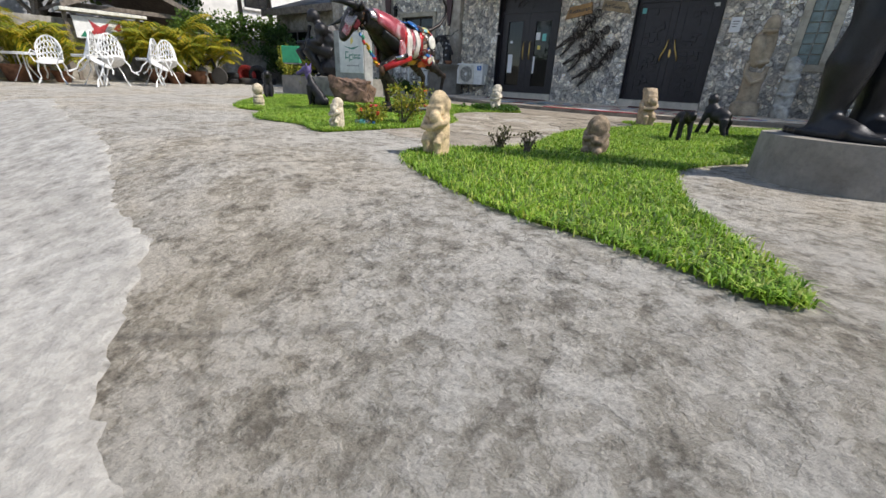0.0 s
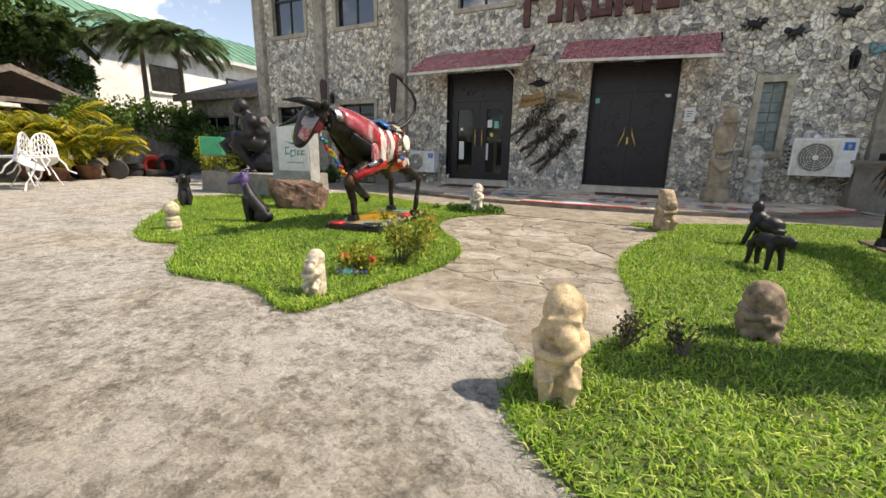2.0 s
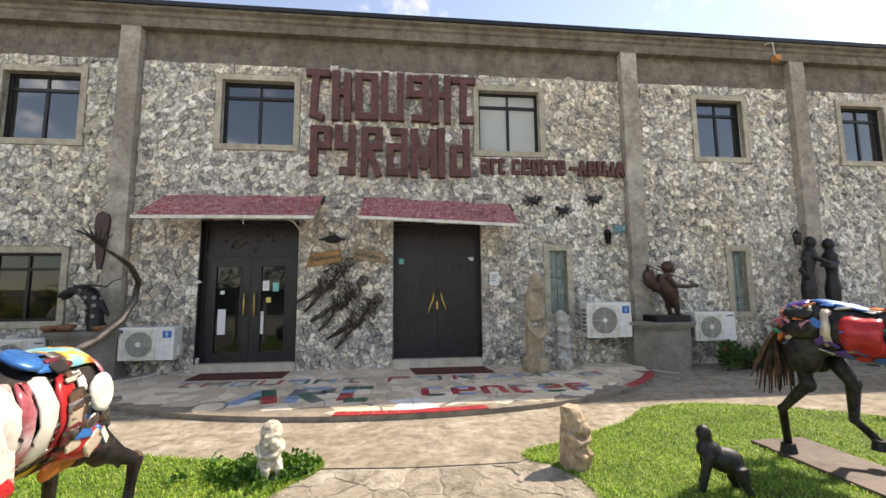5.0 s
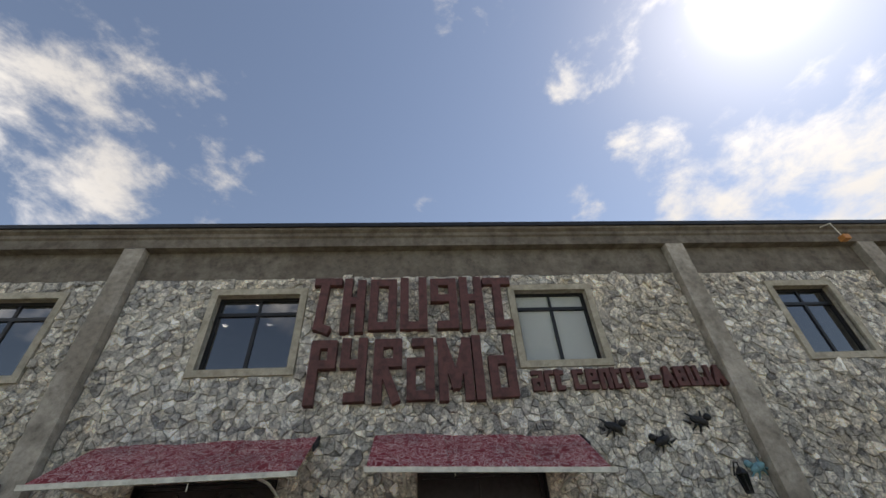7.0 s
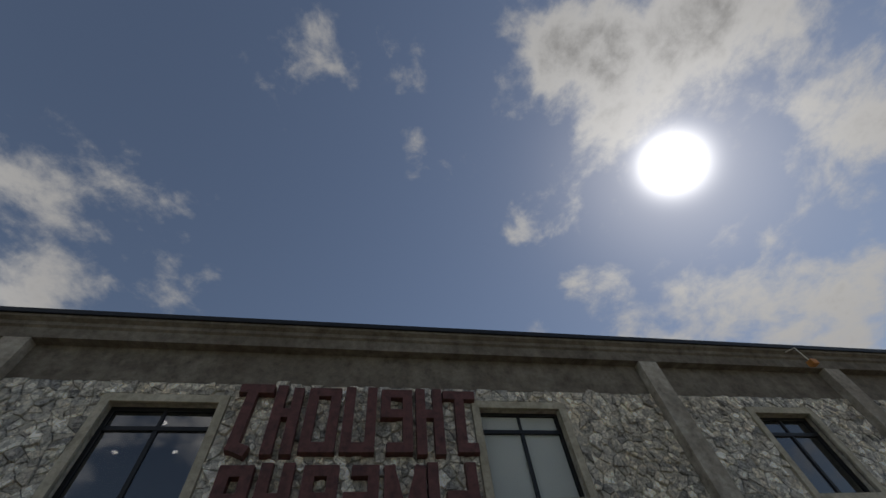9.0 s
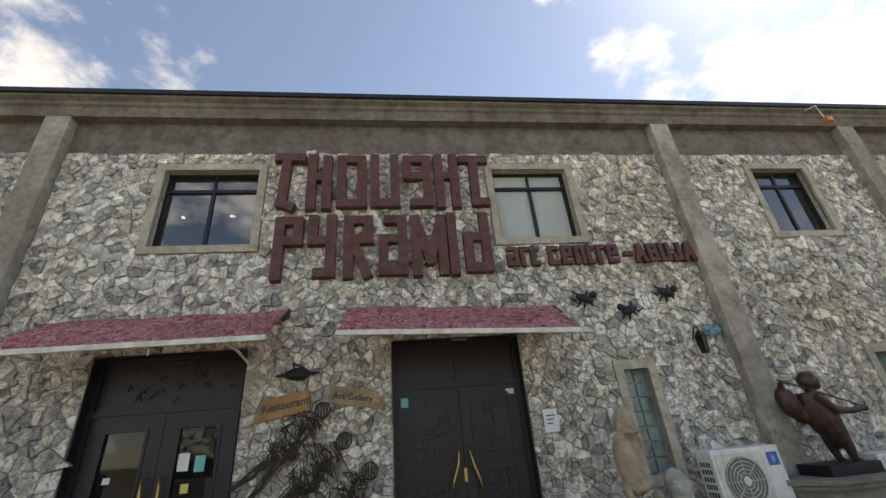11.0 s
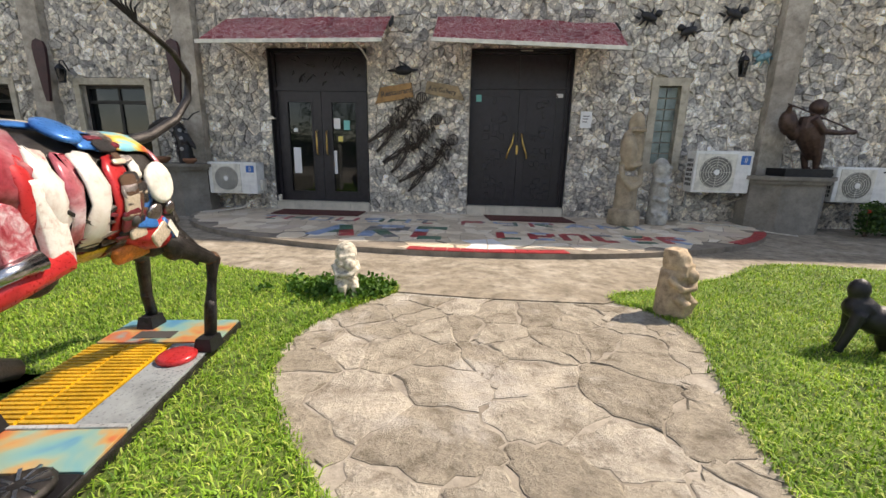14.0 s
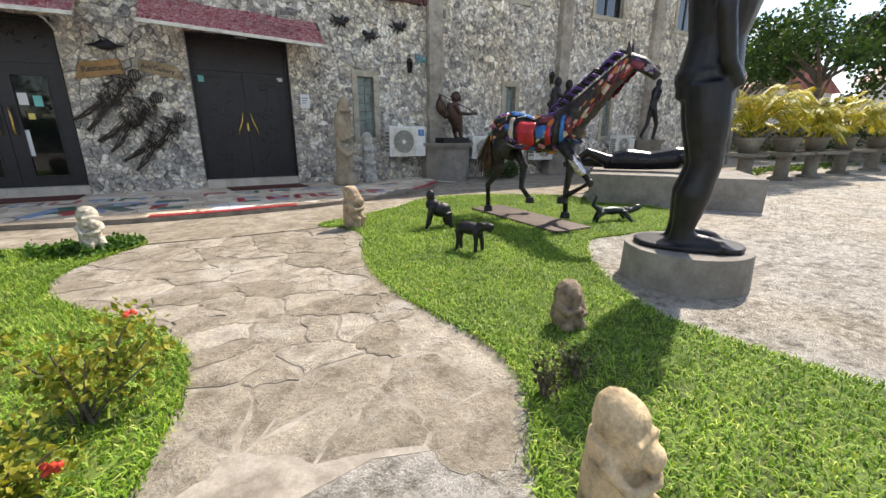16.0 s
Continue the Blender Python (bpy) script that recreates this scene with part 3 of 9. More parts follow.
def lawn(name, outline, label, seed):
    poly = rounded(outline, 2)
    bm = bmesh.new()
    top = [bm.verts.new((x, y, 0.017)) for x, y in poly]
    low = [bm.verts.new((x, y, -0.05)) for x, y in poly]
    for i in range(len(poly)):
        j = (i + 1) % len(poly)
        bm.faces.new((low[i], low[j], top[j], top[i]))
    bmesh.ops.triangle_fill(bm, edges=[e for e in bm.edges if all(v in set(top) for v in e.verts)], use_beauty=True)
    bed = solo(name, fixed(bm), SOIL, label, "lawn", kind="structure")
    # blades
    rng = np.random.default_rng(seed)
    x0, x1 = min(p[0] for p in poly) - 0.05, max(p[0] for p in poly) + 0.05
    y0, y1 = min(p[1] for p in poly) - 0.05, max(p[1] for p in poly) + 0.05
    count = int((x1 - x0) * (y1 - y0) * 5200)
    pts = np.column_stack((rng.uniform(x0, x1, count), rng.uniform(y0, y1, count)))
    pts += rng.normal(0, 0.02, pts.shape)
    pts = pts[inside_many(pts, poly)]
    pts += rng.normal(0, 0.02, pts.shape)
    rim = np.array(poly)
    pick = rng.integers(0, len(rim), 9000)
    fringe = rim[pick] + (np.roll(rim, -1, 0)[pick] - rim[pick]) * rng.random((9000, 1)) + rng.normal(0, 0.022, (9000, 2))
    pts = np.vstack((pts, fringe))
    # thin out what lies far from the walk
    near = np.hypot(pts[:, 0] + 3, pts[:, 1] - 4)
    pts = pts[rng.random(len(pts)) < np.clip(1.35 - near / 9, 0.3, 1)]
    k = len(pts)
    yaw, lean = rng.uniform(0, 2 * np.pi, k), rng.uniform(0.3, 1.5, k)
    h, w = rng.uniform(0.02, 0.06, k), rng.uniform(0.0022, 0.0048, k)
    dx, dy = np.cos(yaw), np.sin(yaw)
    base = np.column_stack((pts, np.full(k, 0.008)))
    side = np.column_stack((-dy, dx, np.zeros(k))) * w[:, None]
    midp = base + np.column_stack((dx * h * lean * 0.3, dy * h * lean * 0.3, h * 0.6))
    tip = base + np.column_stack((dx * h * lean, dy * h * lean, h * (1.05 - 0.4 * lean)))
    v = np.stack((base - side, base + side, midp + side * 0.8, midp - side * 0.8, tip), 1).reshape(-1, 3)
    i = np.arange(k)[:, None] * 5
    loops = np.hstack((i + [0, 1, 2, 3], i + [3, 2, 4])).reshape(-1)
    me = bpy.data.meshes.new("grass")
    me.vertices.add(len(v)); me.vertices.foreach_set("co", v.reshape(-1))
    me.loops.add(len(loops)); me.loops.foreach_set("vertex_index", loops)
    starts = (np.arange(k)[:, None] * 7 + [0, 4]).reshape(-1)
    me.polygons.add(len(starts)); me.polygons.foreach_set("loop_start", starts)
    me.update(calc_edges=True)
    me.materials.append(GRASS)
    tagged(new("grass", me), "short green lawn grass with some dry blades", "grass", kind="stuff")
    return bed


lawn("lawn_west", LAWN_LEFT, "green mown lawn bed edged by concrete", 1)
lawn("lawn_east", LAWN_RIGHT, "green mown lawn bed beside the stone path", 2)


def apron():
    """The smoother concrete strip between the lawns and the tiled terrace."""
    poly = [(-12.5, 11.9), (-12.5, 9.6), (-9.6, 8.9), (-8.5, 9.3), (-7.2, 8.8), (-6.2, 8.1), (-5.36, 7.8), (-4.6, 7.66), (-3.84, 7.46), (-3.0, 7.38), (-2.02, 7.38), (-1.4, 7.75), (-0.4, 8.3), (0.15, 8.9), (1.0, 9.03), (1.9, 8.75), (3.1, 8.05), (5.0, 8.2), (14, 8.6), (14, 11.9)]
    bm = bmesh.new()
    return solo("pavement", fixed(prism(bm, poly, -0.05, 0.012)), APRON, "pale brown brushed concrete strip before the terrace", "pavement", kind="structure")


apron()

# ---- the terrace: a half round step paved with broken tile ----
TX, TY = -3.30, 11.95


def terrace_outline(n=48, grow=0.0):
    out = []
    for i in range(n + 1):
        a = math.pi * i / n
        out.append((TX + (5.18 + grow) * -math.cos(a), TY - (3.17 + grow) * math.sin(a) ** 0.92))
    return out


bm = bmesh.new()
prism(bm, terrace_outline(), -0.05, 0.08)
TERRACE = solo("terrace", fixed(bm), plain("terrace_bed", (0.24, 0.205, 0.16), 0.9, vary=0.2, scale=5), "half round raised terrace paved with broken tiles", "terrace", kind="structure")

# ---- the main building ----
FY = 11.95
BX0, BX1, ROOF = -14.5, 14.3, 7.45
WINDOWS = [(-13.7, -12.3), (-10.98, -9.55), (-6.84, -5.38), (-1.43, -0.05), (3.75, 4.93), (7.55, 8.75), (11.5, 12.7)]
LOW_WINDOWS = [(-13.75, -12.45), (-10.95, -9.6)]
SLITS = [(0.06, 0.45), (4.33, 4.68), (8.3, 8.65)]
WZ, LZ, SZ = (4.68, 6.07), (1.12, 2.42), (1.12, 2.48)
DOORS = [(-7.10, -5.22), (-3.28, -1.45)]
DZ = (0.12, 3.08)
PILLARS = [-14.3, -11.6, -8.6, 2.06, 6.33, 10.4, 14.1]
OPENINGS = [(a, b, *WZ) for a, b in WINDOWS] + [(a, b, *LZ) for a, b in LOW_WINDOWS] + [(a, b, *SZ) for a, b in SLITS] + [(a, b, *DZ) for a, b in DOORS]


def wall_grid(x0, x1, z0, z1, y0, y1, holes):
    """A wall with openings that go through it."""
    xs = sorted({x0, x1, *(h[0] for h in holes), *(h[1] for h in holes)})
    zs = sorted({z0, z1, *(h[2] for h in holes), *(h[3] for h in holes)})
    bm = bmesh.new()

    def solid(i, j):
        if not (0 <= i < len(xs) - 1 and 0 <= j < len(zs) - 1):
            return False
        cx, cz = (xs[i] + xs[i + 1]) / 2, (zs[j] + zs[j + 1]) / 2
        return not any(a < cx < b and c < cz < d for a, b, c, d in holes)

    def quad(*p):
        bm.faces.new([bm.verts.new(q) for q in p])

    for i in range(len(xs) - 1):
        for j in range(len(zs) - 1):
            if not solid(i, j):
                continue
            a, b, c, d = xs[i], xs[i + 1], zs[j], zs[j + 1]
            quad((a, y0, c), (b, y0, c), (b, y0, d), (a, y0, d))
            quad((b, y1, c), (a, y1, c), (a, y1, d), (b, y1, d))
            if not solid(i - 1, j):
                quad((a, y1, c), (a, y0, c), (a, y0, d), (a, y1, d))
            if not solid(i + 1, j):
                quad((b, y0, c), (b, y1, c), (b, y1, d), (b, y0, d))
            if not solid(i, j - 1):
                quad((a, y1, c), (b, y1, c), (b, y0, c), (a, y0, c))
            if not solid(i, j + 1):
                quad((a, y0, d), (b, y0, d), (b, y1, d), (a, y1, d))
    bmesh.ops.remove_doubles(bm, verts=bm.verts, dist=1e-4)
    return bm


DOWNLIGHT = bpy.data.materials.new("downlight_glow")
DOWNLIGHT.use_nodes = True
DOWNLIGHT.node_tree.nodes["Principled BSDF"].inputs["Emission Color"].default_value = (1, 0.96, 0.9, 1)
DOWNLIGHT.node_tree.nodes["Principled BSDF"].inputs["Emission Strength"].default_value = 25
for x, y in ((-7.3, 14.6), (-7.3, 15.7), (-8.5, 15.7), (-6.2, 15.2)):
    solo("downlight", lathe(bmesh.new(), [(0.05, -0.02), (0.06, 0.0)], 14, pose(x, y, 7.448)), DOWNLIGHT, "small round ceiling downlight, lit, in the upper room", "ceiling light", group="downlights in the upper room")
WALL = solo("wall_south", wall_grid(BX0, BX1, -0.1, ROOF, FY, FY + 0.3, OPENINGS), MORTAR, "two-storey facade wall of mixed grey rubble stone", "wall", kind="structure")
solo("wall_west", boxes((BX0, BX0 + 0.3, FY + 0.3, 24, -0.1, ROOF)), CEMENT, "grey cement rendered side wall", "wall", kind="structure")
solo("wall_east", boxes((BX1 - 0.3, BX1, FY + 0.3, 24, -0.1, ROOF)), CEMENT, "grey cement rendered side wall", "wall", kind="structure")
solo("wall_north", boxes((BX0, BX1, 24, 24.3, -0.1, ROOF)), CEMENT, "grey cement rendered rear wall", "wall", kind="structure")
# plaster toned dark to stand in for unlit rooms behind the glass
INSIDE = plain("dimmed_inside_plaster", (0.12, 0.115, 0.105), 0.9, vary=0.08)
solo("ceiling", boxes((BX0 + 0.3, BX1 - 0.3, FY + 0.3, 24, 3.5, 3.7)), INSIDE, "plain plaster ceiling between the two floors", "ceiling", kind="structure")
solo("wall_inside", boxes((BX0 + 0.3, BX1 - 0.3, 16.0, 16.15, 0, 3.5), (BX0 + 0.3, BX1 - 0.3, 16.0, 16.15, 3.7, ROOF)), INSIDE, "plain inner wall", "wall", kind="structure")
solo("roof", boxes((BX0 - 0.3, BX1 + 0.3, FY - 0.34, 24.4, ROOF, ROOF + 0.09)), plain("roof_edge", (0.012, 0.013, 0.016), 0.5, 0.2, 0.2), "flat roof with a black metal edge", "roof", kind="structure")
# rendered frieze, beam and cornice above the stone
bm = bmesh.new()
prism(bm, [(FY - 0.015, 6.42), (FY - 0.015, 7.06), (FY - 0.19, 7.06), (FY - 0.19, 7.26), (FY - 0.23, 7.29), (FY - 0.23, 7.36), (FY - 0.30, 7.40), (FY - 0.30, ROOF), (FY, ROOF), (FY, 6.42)], BX0 - 0.05, BX1 + 0.05, "x")
solo("cornice", fixed(bm), FRIEZE, "brown cement frieze, beam and stepped cornice", "cornice", kind="structure")
for px in PILLARS:
    solo("pillar", box(bmesh.new(), px - 0.19, px + 0.19, FY - 0.19, FY, -0.05, 7.058, bevel=0.008), CEMENT, "flat cement pillar against the stone wall", "pillar", group="facade pillars", kind="structure")


def surround(a, b, c, d, w, proud, name, label):
    bm = boxes((a - w, a, FY - proud, FY + 0.02, c - w, d + w), (b, b + w, FY - proud, FY + 0.02, c - w, d + w), (a, b, FY - proud, FY + 0.02, c - w, c), (a, b, FY - proud, FY + 0.02, d, d + w))
    solo(name, bm, TRIM, label, "trim", kind="structure")


for a, b in WINDOWS:
    surround(a, b, *WZ, 0.12, 0.055, "trim", "beige cement surround of an upper window")
for a, b in LOW_WINDOWS:
    surround(a, b, *LZ, 0.12, 0.055, "trim", "beige cement surround of a lower window")
for a, b in SLITS:
    surround(a, b, *SZ, 0.13, 0.055, "trim", "beige cement surround of a narrow window")

BLIND = plain("white_blind", (0.84, 0.84, 0.82), 0.7, 0.0, 0.02, 3, 0.0)
FRAME = plain("window_frame_black", (0.012, 0.012, 0.013), 0.4, 0.3, 0.1)


def window(name, a, b, c, d, blind=False, pane=None):
    t = thing(name, pose((a + b) / 2, FY + 0.13, c), "black framed sliding window with a top light" + (" and white blinds" if blind else ""), "window", kind="structure")
    w, h = (b - a) / 2, d - c
    part("window_frame", boxes((-w, -w + 0.05, -0.035, 0.035, 0, h), (w - 0.05, w, -0.035, 0.035, 0, h), (-w + 0.05, w - 0.05, -0.035, 0.035, 0, 0.05), (-w + 0.05, w - 0.05, -0.035, 0.035, h - 0.05, h), (-w + 0.05, w - 0.05, -0.04, 0.04, h * 0.74, h * 0.74 + 0.06), (-0.028, 0.028, -0.03, 0.03, 0.05, h * 0.74), (-0.02, 0.02, -0.03, 0.03, h * 0.74 + 0.06, h - 0.05)), FRAME, t)
    for x0, x1, z0, z1 in ((-w + 0.05, -0.028, 0.05, h * 0.74), (0.028, w - 0.05, 0.05, h * 0.74), (-w + 0.05, -0.02, h * 0.74 + 0.06, h - 0.05), (0.02, w - 0.05, h * 0.74 + 0.06, h - 0.05)):
        p = part("pane", boxes((x0, x1, -0.004, 0.004, z0, z1)), pane or (CLEAR_GLASS if blind else GLASS), t)
        p.visible_shadow = False
    if blind:
        part("blind", boxes((-w + 0.06, w - 0.06, 0.012, 0.018, 0.03, h - 0.03)), BLIND, t, "white blind behind the glass")
    return t


for i, (a, b) in enumerate(WINDOWS):
    window("window_%d" % (i + 1), a, b, *WZ, blind=i == 3)
for i, (a, b) in enumerate(LOW_WINDOWS):
    window("window_%d" % (i + 8), a, b, *LZ, pane=DOOR_GLASS)
BRICK_GLASS = plain("glass_brick", (0.20, 0.26, 0.25), 0.15, 0.0, 0.3, 5, 0.004, 0.6)
for i, (a, b) in enumerate(SLITS):
    t = thing("window_%d" % (i + 10), pose((a + b) / 2, FY + 0.1, SZ[0]), "narrow window filled with greenish glass bricks", "window", kind="structure")
    w, h = (b - a) / 2, SZ[1] - SZ[0]
    part("joint", boxes((-w, w, 0.01, 0.05, 0, h)), CEMENT, t)
    for cx in (-w / 2, w / 2):
        for k in range(7):
            part("glass_brick", box(bmesh.new(), cx - w / 2 + 0.008, cx + w / 2 - 0.008, -0.02, 0.04, h * k / 7 + 0.008, h * (k + 1) / 7 - 0.008, bevel=0.008), BRICK_GLASS, t)

# ---- doors and what belongs to the facade ----
BRASS = plain("brass", (0.62, 0.42, 0.14), 0.3, 0.9, 0.15, 20, 0.0)
CREAM_TILE = plain("cream_tile", (0.56, 0.51, 0.42), 0.4, 0.0, 0.12, 5, 0.0)
PAPER = plain("paper", (0.75, 0.75, 0.74), 0.8, 0.0, 0.03, 4, 0.0)
TEAL = plain("teal_sticker", (0.16, 0.50, 0.47), 0.6, 0.0, 0.06, 4, 0.0)
YELLOW_PAPER = plain("yellow_sticker", (0.72, 0.60, 0.16), 0.6, 0.0, 0.06, 4, 0.0)
TILE_RED = plain("red_tile", (0.42, 0.045, 0.05), 0.4, 0.0, 0.2, 7, 0.0)
TILE_BLUE = plain("blue_tile", (0.24, 0.34, 0.50), 0.4, 0.0, 0.2, 7, 0.0)
TILE_GREEN = plain("green_tile", (0.04, 0.13, 0.085), 0.4, 0.0, 0.2, 7, 0.0)
TILE_GREY = plain("grey_tile", (0.17, 0.17, 0.18), 0.4, 0.0, 0.2, 7, 0.0)
TILE_WHITE = plain("white_tile", (0.74, 0.75, 0.76), 0.35, 0.0, 0.06, 7, 0.0)
INK = plain("dark_ink", (0.05, 0.045, 0.04), 0.7, 0.0, 0.1, 9, 0.0)


def door_set(name, a, b, split, glazed, label):
    """Double door with a transom, in a dark frame; built from the left jamb's foot."""
    w, h = b - a, DZ[1] - 0.25
    t = thing(name, pose(a, FY + 0.15, 0.25), label, "door", kind="structure")
    z = split - 0.25
    part("door_frame", boxes((0, 0.07, -0.06, 0.06, 0, h), (w - 0.07, w, -0.06, 0.06, 0, h), (0.07, w - 0.07, -0.06, 0.06, h - 0.06, h), (0.07, w - 0.07, -0.06, 0.06, z, z + 0.07)), DOOR_WOOD, t)
    tr = part("transom", boxes((0.07, w - 0.07, -0.01, 0.03, z + 0.07, h - 0.06)), DOOR_WOOD, t, "dark carved transom panel")
    rng = random.Random(len(name) + int(a * 10))
    if glazed:
        for k in range(26):
            x, q = rng.uniform(0.15, w - 0.15), rng.uniform(z + 0.12, h - 0.1)
            bm = bmesh.new()
            tube(bm, [(x - rng.uniform(0.02, 0.07), -0.012, q - rng.uniform(-0.06, 0.06)), (x, -0.022, q + 0.03), (x + rng.uniform(0.02, 0.07), -0.012, q - rng.uniform(-0.05, 0.05))], 0.013, 5)
            part("carving", bm, DOOR_WOOD, tr)
    else:
        part("mullion", boxes((w / 2 - 0.02, w / 2 + 0.02, -0.03, -0.01, z + 0.07, h - 0.06)), DOOR_WOOD, tr)
    for s, x0, x1 in ((1, 0.07, w / 2 - 0.004), (-1, w / 2 + 0.004, w - 0.07)):
        if glazed:
            gx0, gx1, gz0, gz1 = x0 + 0.2, x1 - 0.2, 0.2, z - 0.2
            leaf = part("door_leaf", boxes((x0, gx0, -0.03, 0.03, 0, z), (gx1, x1, -0.03, 0.03, 0, z), (gx0, gx1, -0.03, 0.03, 0, gz0), (gx0, gx1, -0.03, 0.03, gz1, z), (gx0 - 0.03, gx0, -0.042, -0.03, gz0 - 0.03, gz1 + 0.03), (gx1, gx1 + 0.03, -0.042, -0.03, gz0 - 0.03, gz1 + 0.03), (gx0, gx1, -0.042, -0.03, gz1, gz1 + 0.03), (gx0, gx1, -0.042, -0.03, gz0 - 0.03, gz0)), DOOR_WOOD, t)
            g = part("door_pane", boxes((gx0, gx1, -0.005, 0.005, gz0, gz1)), DOOR_GLASS, leaf, "dark reflecting glass pane")
            g.visible_shadow = False
            for nm, mt, bx in ((("notice", PAPER, (0.05, 0.20, 0.55, 1.05)), ("sticker", PAPER, (0.08, 0.16, 1.35, 1.42))) if s > 0 else (("sticker", PAPER, (0.02, 0.15, 1.42, 1.62)), ("sticker", TEAL, (0.22, 0.34, 1.40, 1.58)), ("sticker", YELLOW_PAPER, (0.1, 0.19, 1.18, 1.28)), ("notice", PAPER, (0.0, 0.06, 0.55, 1.0)))):
                part(nm, boxes((gx0 + bx[0], gx0 + bx[1], -0.008, -0.0055, bx[2], bx[3])), mt, leaf)
        else:
            leaf = part("door_leaf", boxes((x0, x1, -0.03, 0.03, 0, z)), DOOR_WOOD, t)
            for q0, q1 in ((0.12, 0.62), (0.68, 1.15), (1.21, z - 0.1)):
                part("moulding", boxes((x0 + 0.14, x0 + 0.165, -0.045, -0.03, q0, q1), (x1 - 0.165, x1 - 0.14, -0.045, -0.03, q0, q1), (x0 + 0.165, x1 - 0.165, -0.05, -0.03, q0, q0 + 0.025), (x0 + 0.165, x1 - 0.165, -0.045, -0.03, q1 - 0.025, q1)), DOOR_WOOD, leaf)
                for k in range(15):
                    x, q = rng.uniform(x0 + 0.24, x1 - 0.24), rng.uniform(q0 + 0.06, q1 - 0.06)
                    bm = bmesh.new()
                    box(bm, x - rng.uniform(0.02, 0.07), x + rng.uniform(0.02, 0.07), -0.045 - 0.0012 * k, -0.03, q - rng.uniform(0.01, 0.07), q + rng.uniform(0.01, 0.07), bevel=0.008)
                    part("carving", bm, DOOR_WOOD, leaf)
            part("sticker", boxes((x0 + 0.04, x0 + 0.16, -0.034, -0.031, z - 0.22, z - 0.1) if s > 0 else (x1 - 0.17, x1 - 0.05, -0.034, -0.031, z - 0.14, z - 0.07)), TEAL if s > 0 else PAPER, leaf)
        hx = w / 2 - s * 0.10
        bm = bmesh.new()
        sl = 0.0 if glazed else s * 0.09
        tube(bm, [(hx - sl, -0.03, 0.92), (hx - sl, -0.09, 0.93), (hx - sl * 0.8, -0.10, 1.02), (hx, -0.105, 1.2), (hx + sl * 0.3, -0.1, 1.36), (hx + sl * 0.35, -0.03, 1.38)], [0.012, 0.014, 0.017, 0.02, 0.016, 0.012], 8)
        part("door_handle", bm, BRASS, leaf, "curved brass pull handle", True)
    if not glazed:
        part("lock_plate", boxes((w / 2 - 0.02, w / 2 + 0.02, -0.045, -0.03, 1.0, 1.16)), BRASS, t)
    return t


door_set("door_1", *DOORS[0], 2.36, True, "dark wooden double door with tall glass panes")
door_set("door_2", *DOORS[1], 2.42, False, "dark carved wooden double door with brass handles")
JAMB = plain("jamb_paint", (0.014, 0.012, 0.014), 0.5, 0.0, 0.2)
for a, b in DOORS:
    sill = solo("doorstep", boxes((a - 0.02, b + 0.02, FY - 0.05, FY + 0.3, 0.06, 0.249), bevel=0.006), MORTAR, "low doorstep faced with cream tiles", "doorstep", kind="structure")
    for k in range(5):
        w = (b - a) / 5
        part("tile", boxes((a + k * w + 0.004, a + (k + 1) * w - 0.004, FY - 0.06, FY - 0.051, 0.087, 0.247)), CREAM_TILE, sill)
    for k in range(5):
        w = (b - a) / 5
        part("tile", boxes((a + k * w + 0.004, a + (k + 1) * w - 0.004, FY - 0.06, FY + 0.085, 0.25, 0.257)), CREAM_TILE, sill)
    solo("door_lining", boxes((a, a + 0.015, FY - 0.05, FY + 0.09, 0.257, DZ[1]), (b - 0.015, b, FY - 0.05, FY + 0.09, 0.257, DZ[1]), (a + 0.015, b - 0.015, FY - 0.05, FY + 0.09, DZ[1] - 0.015, DZ[1])), JAMB, "dark lining of a door opening", "door lining", kind="structure")


def doormat(x0, x1, y0, y1, skew):
    bm = bmesh.new()
    prism(bm, [(x0, y0), (x1, y0), (x1 + skew, y1), (x0 + skew, y1)], 0.092, 0.106)
    solo("doormat", fixed(bm), MAT_RED, "dark red ribbed doormat on the terrace", "doormat", group="doormats")


doormat(-6.9, -5.25, 11.2, 11.80, -0.02)
doormat(-2.85, -1.36, 11.17, 11.78, -0.1)


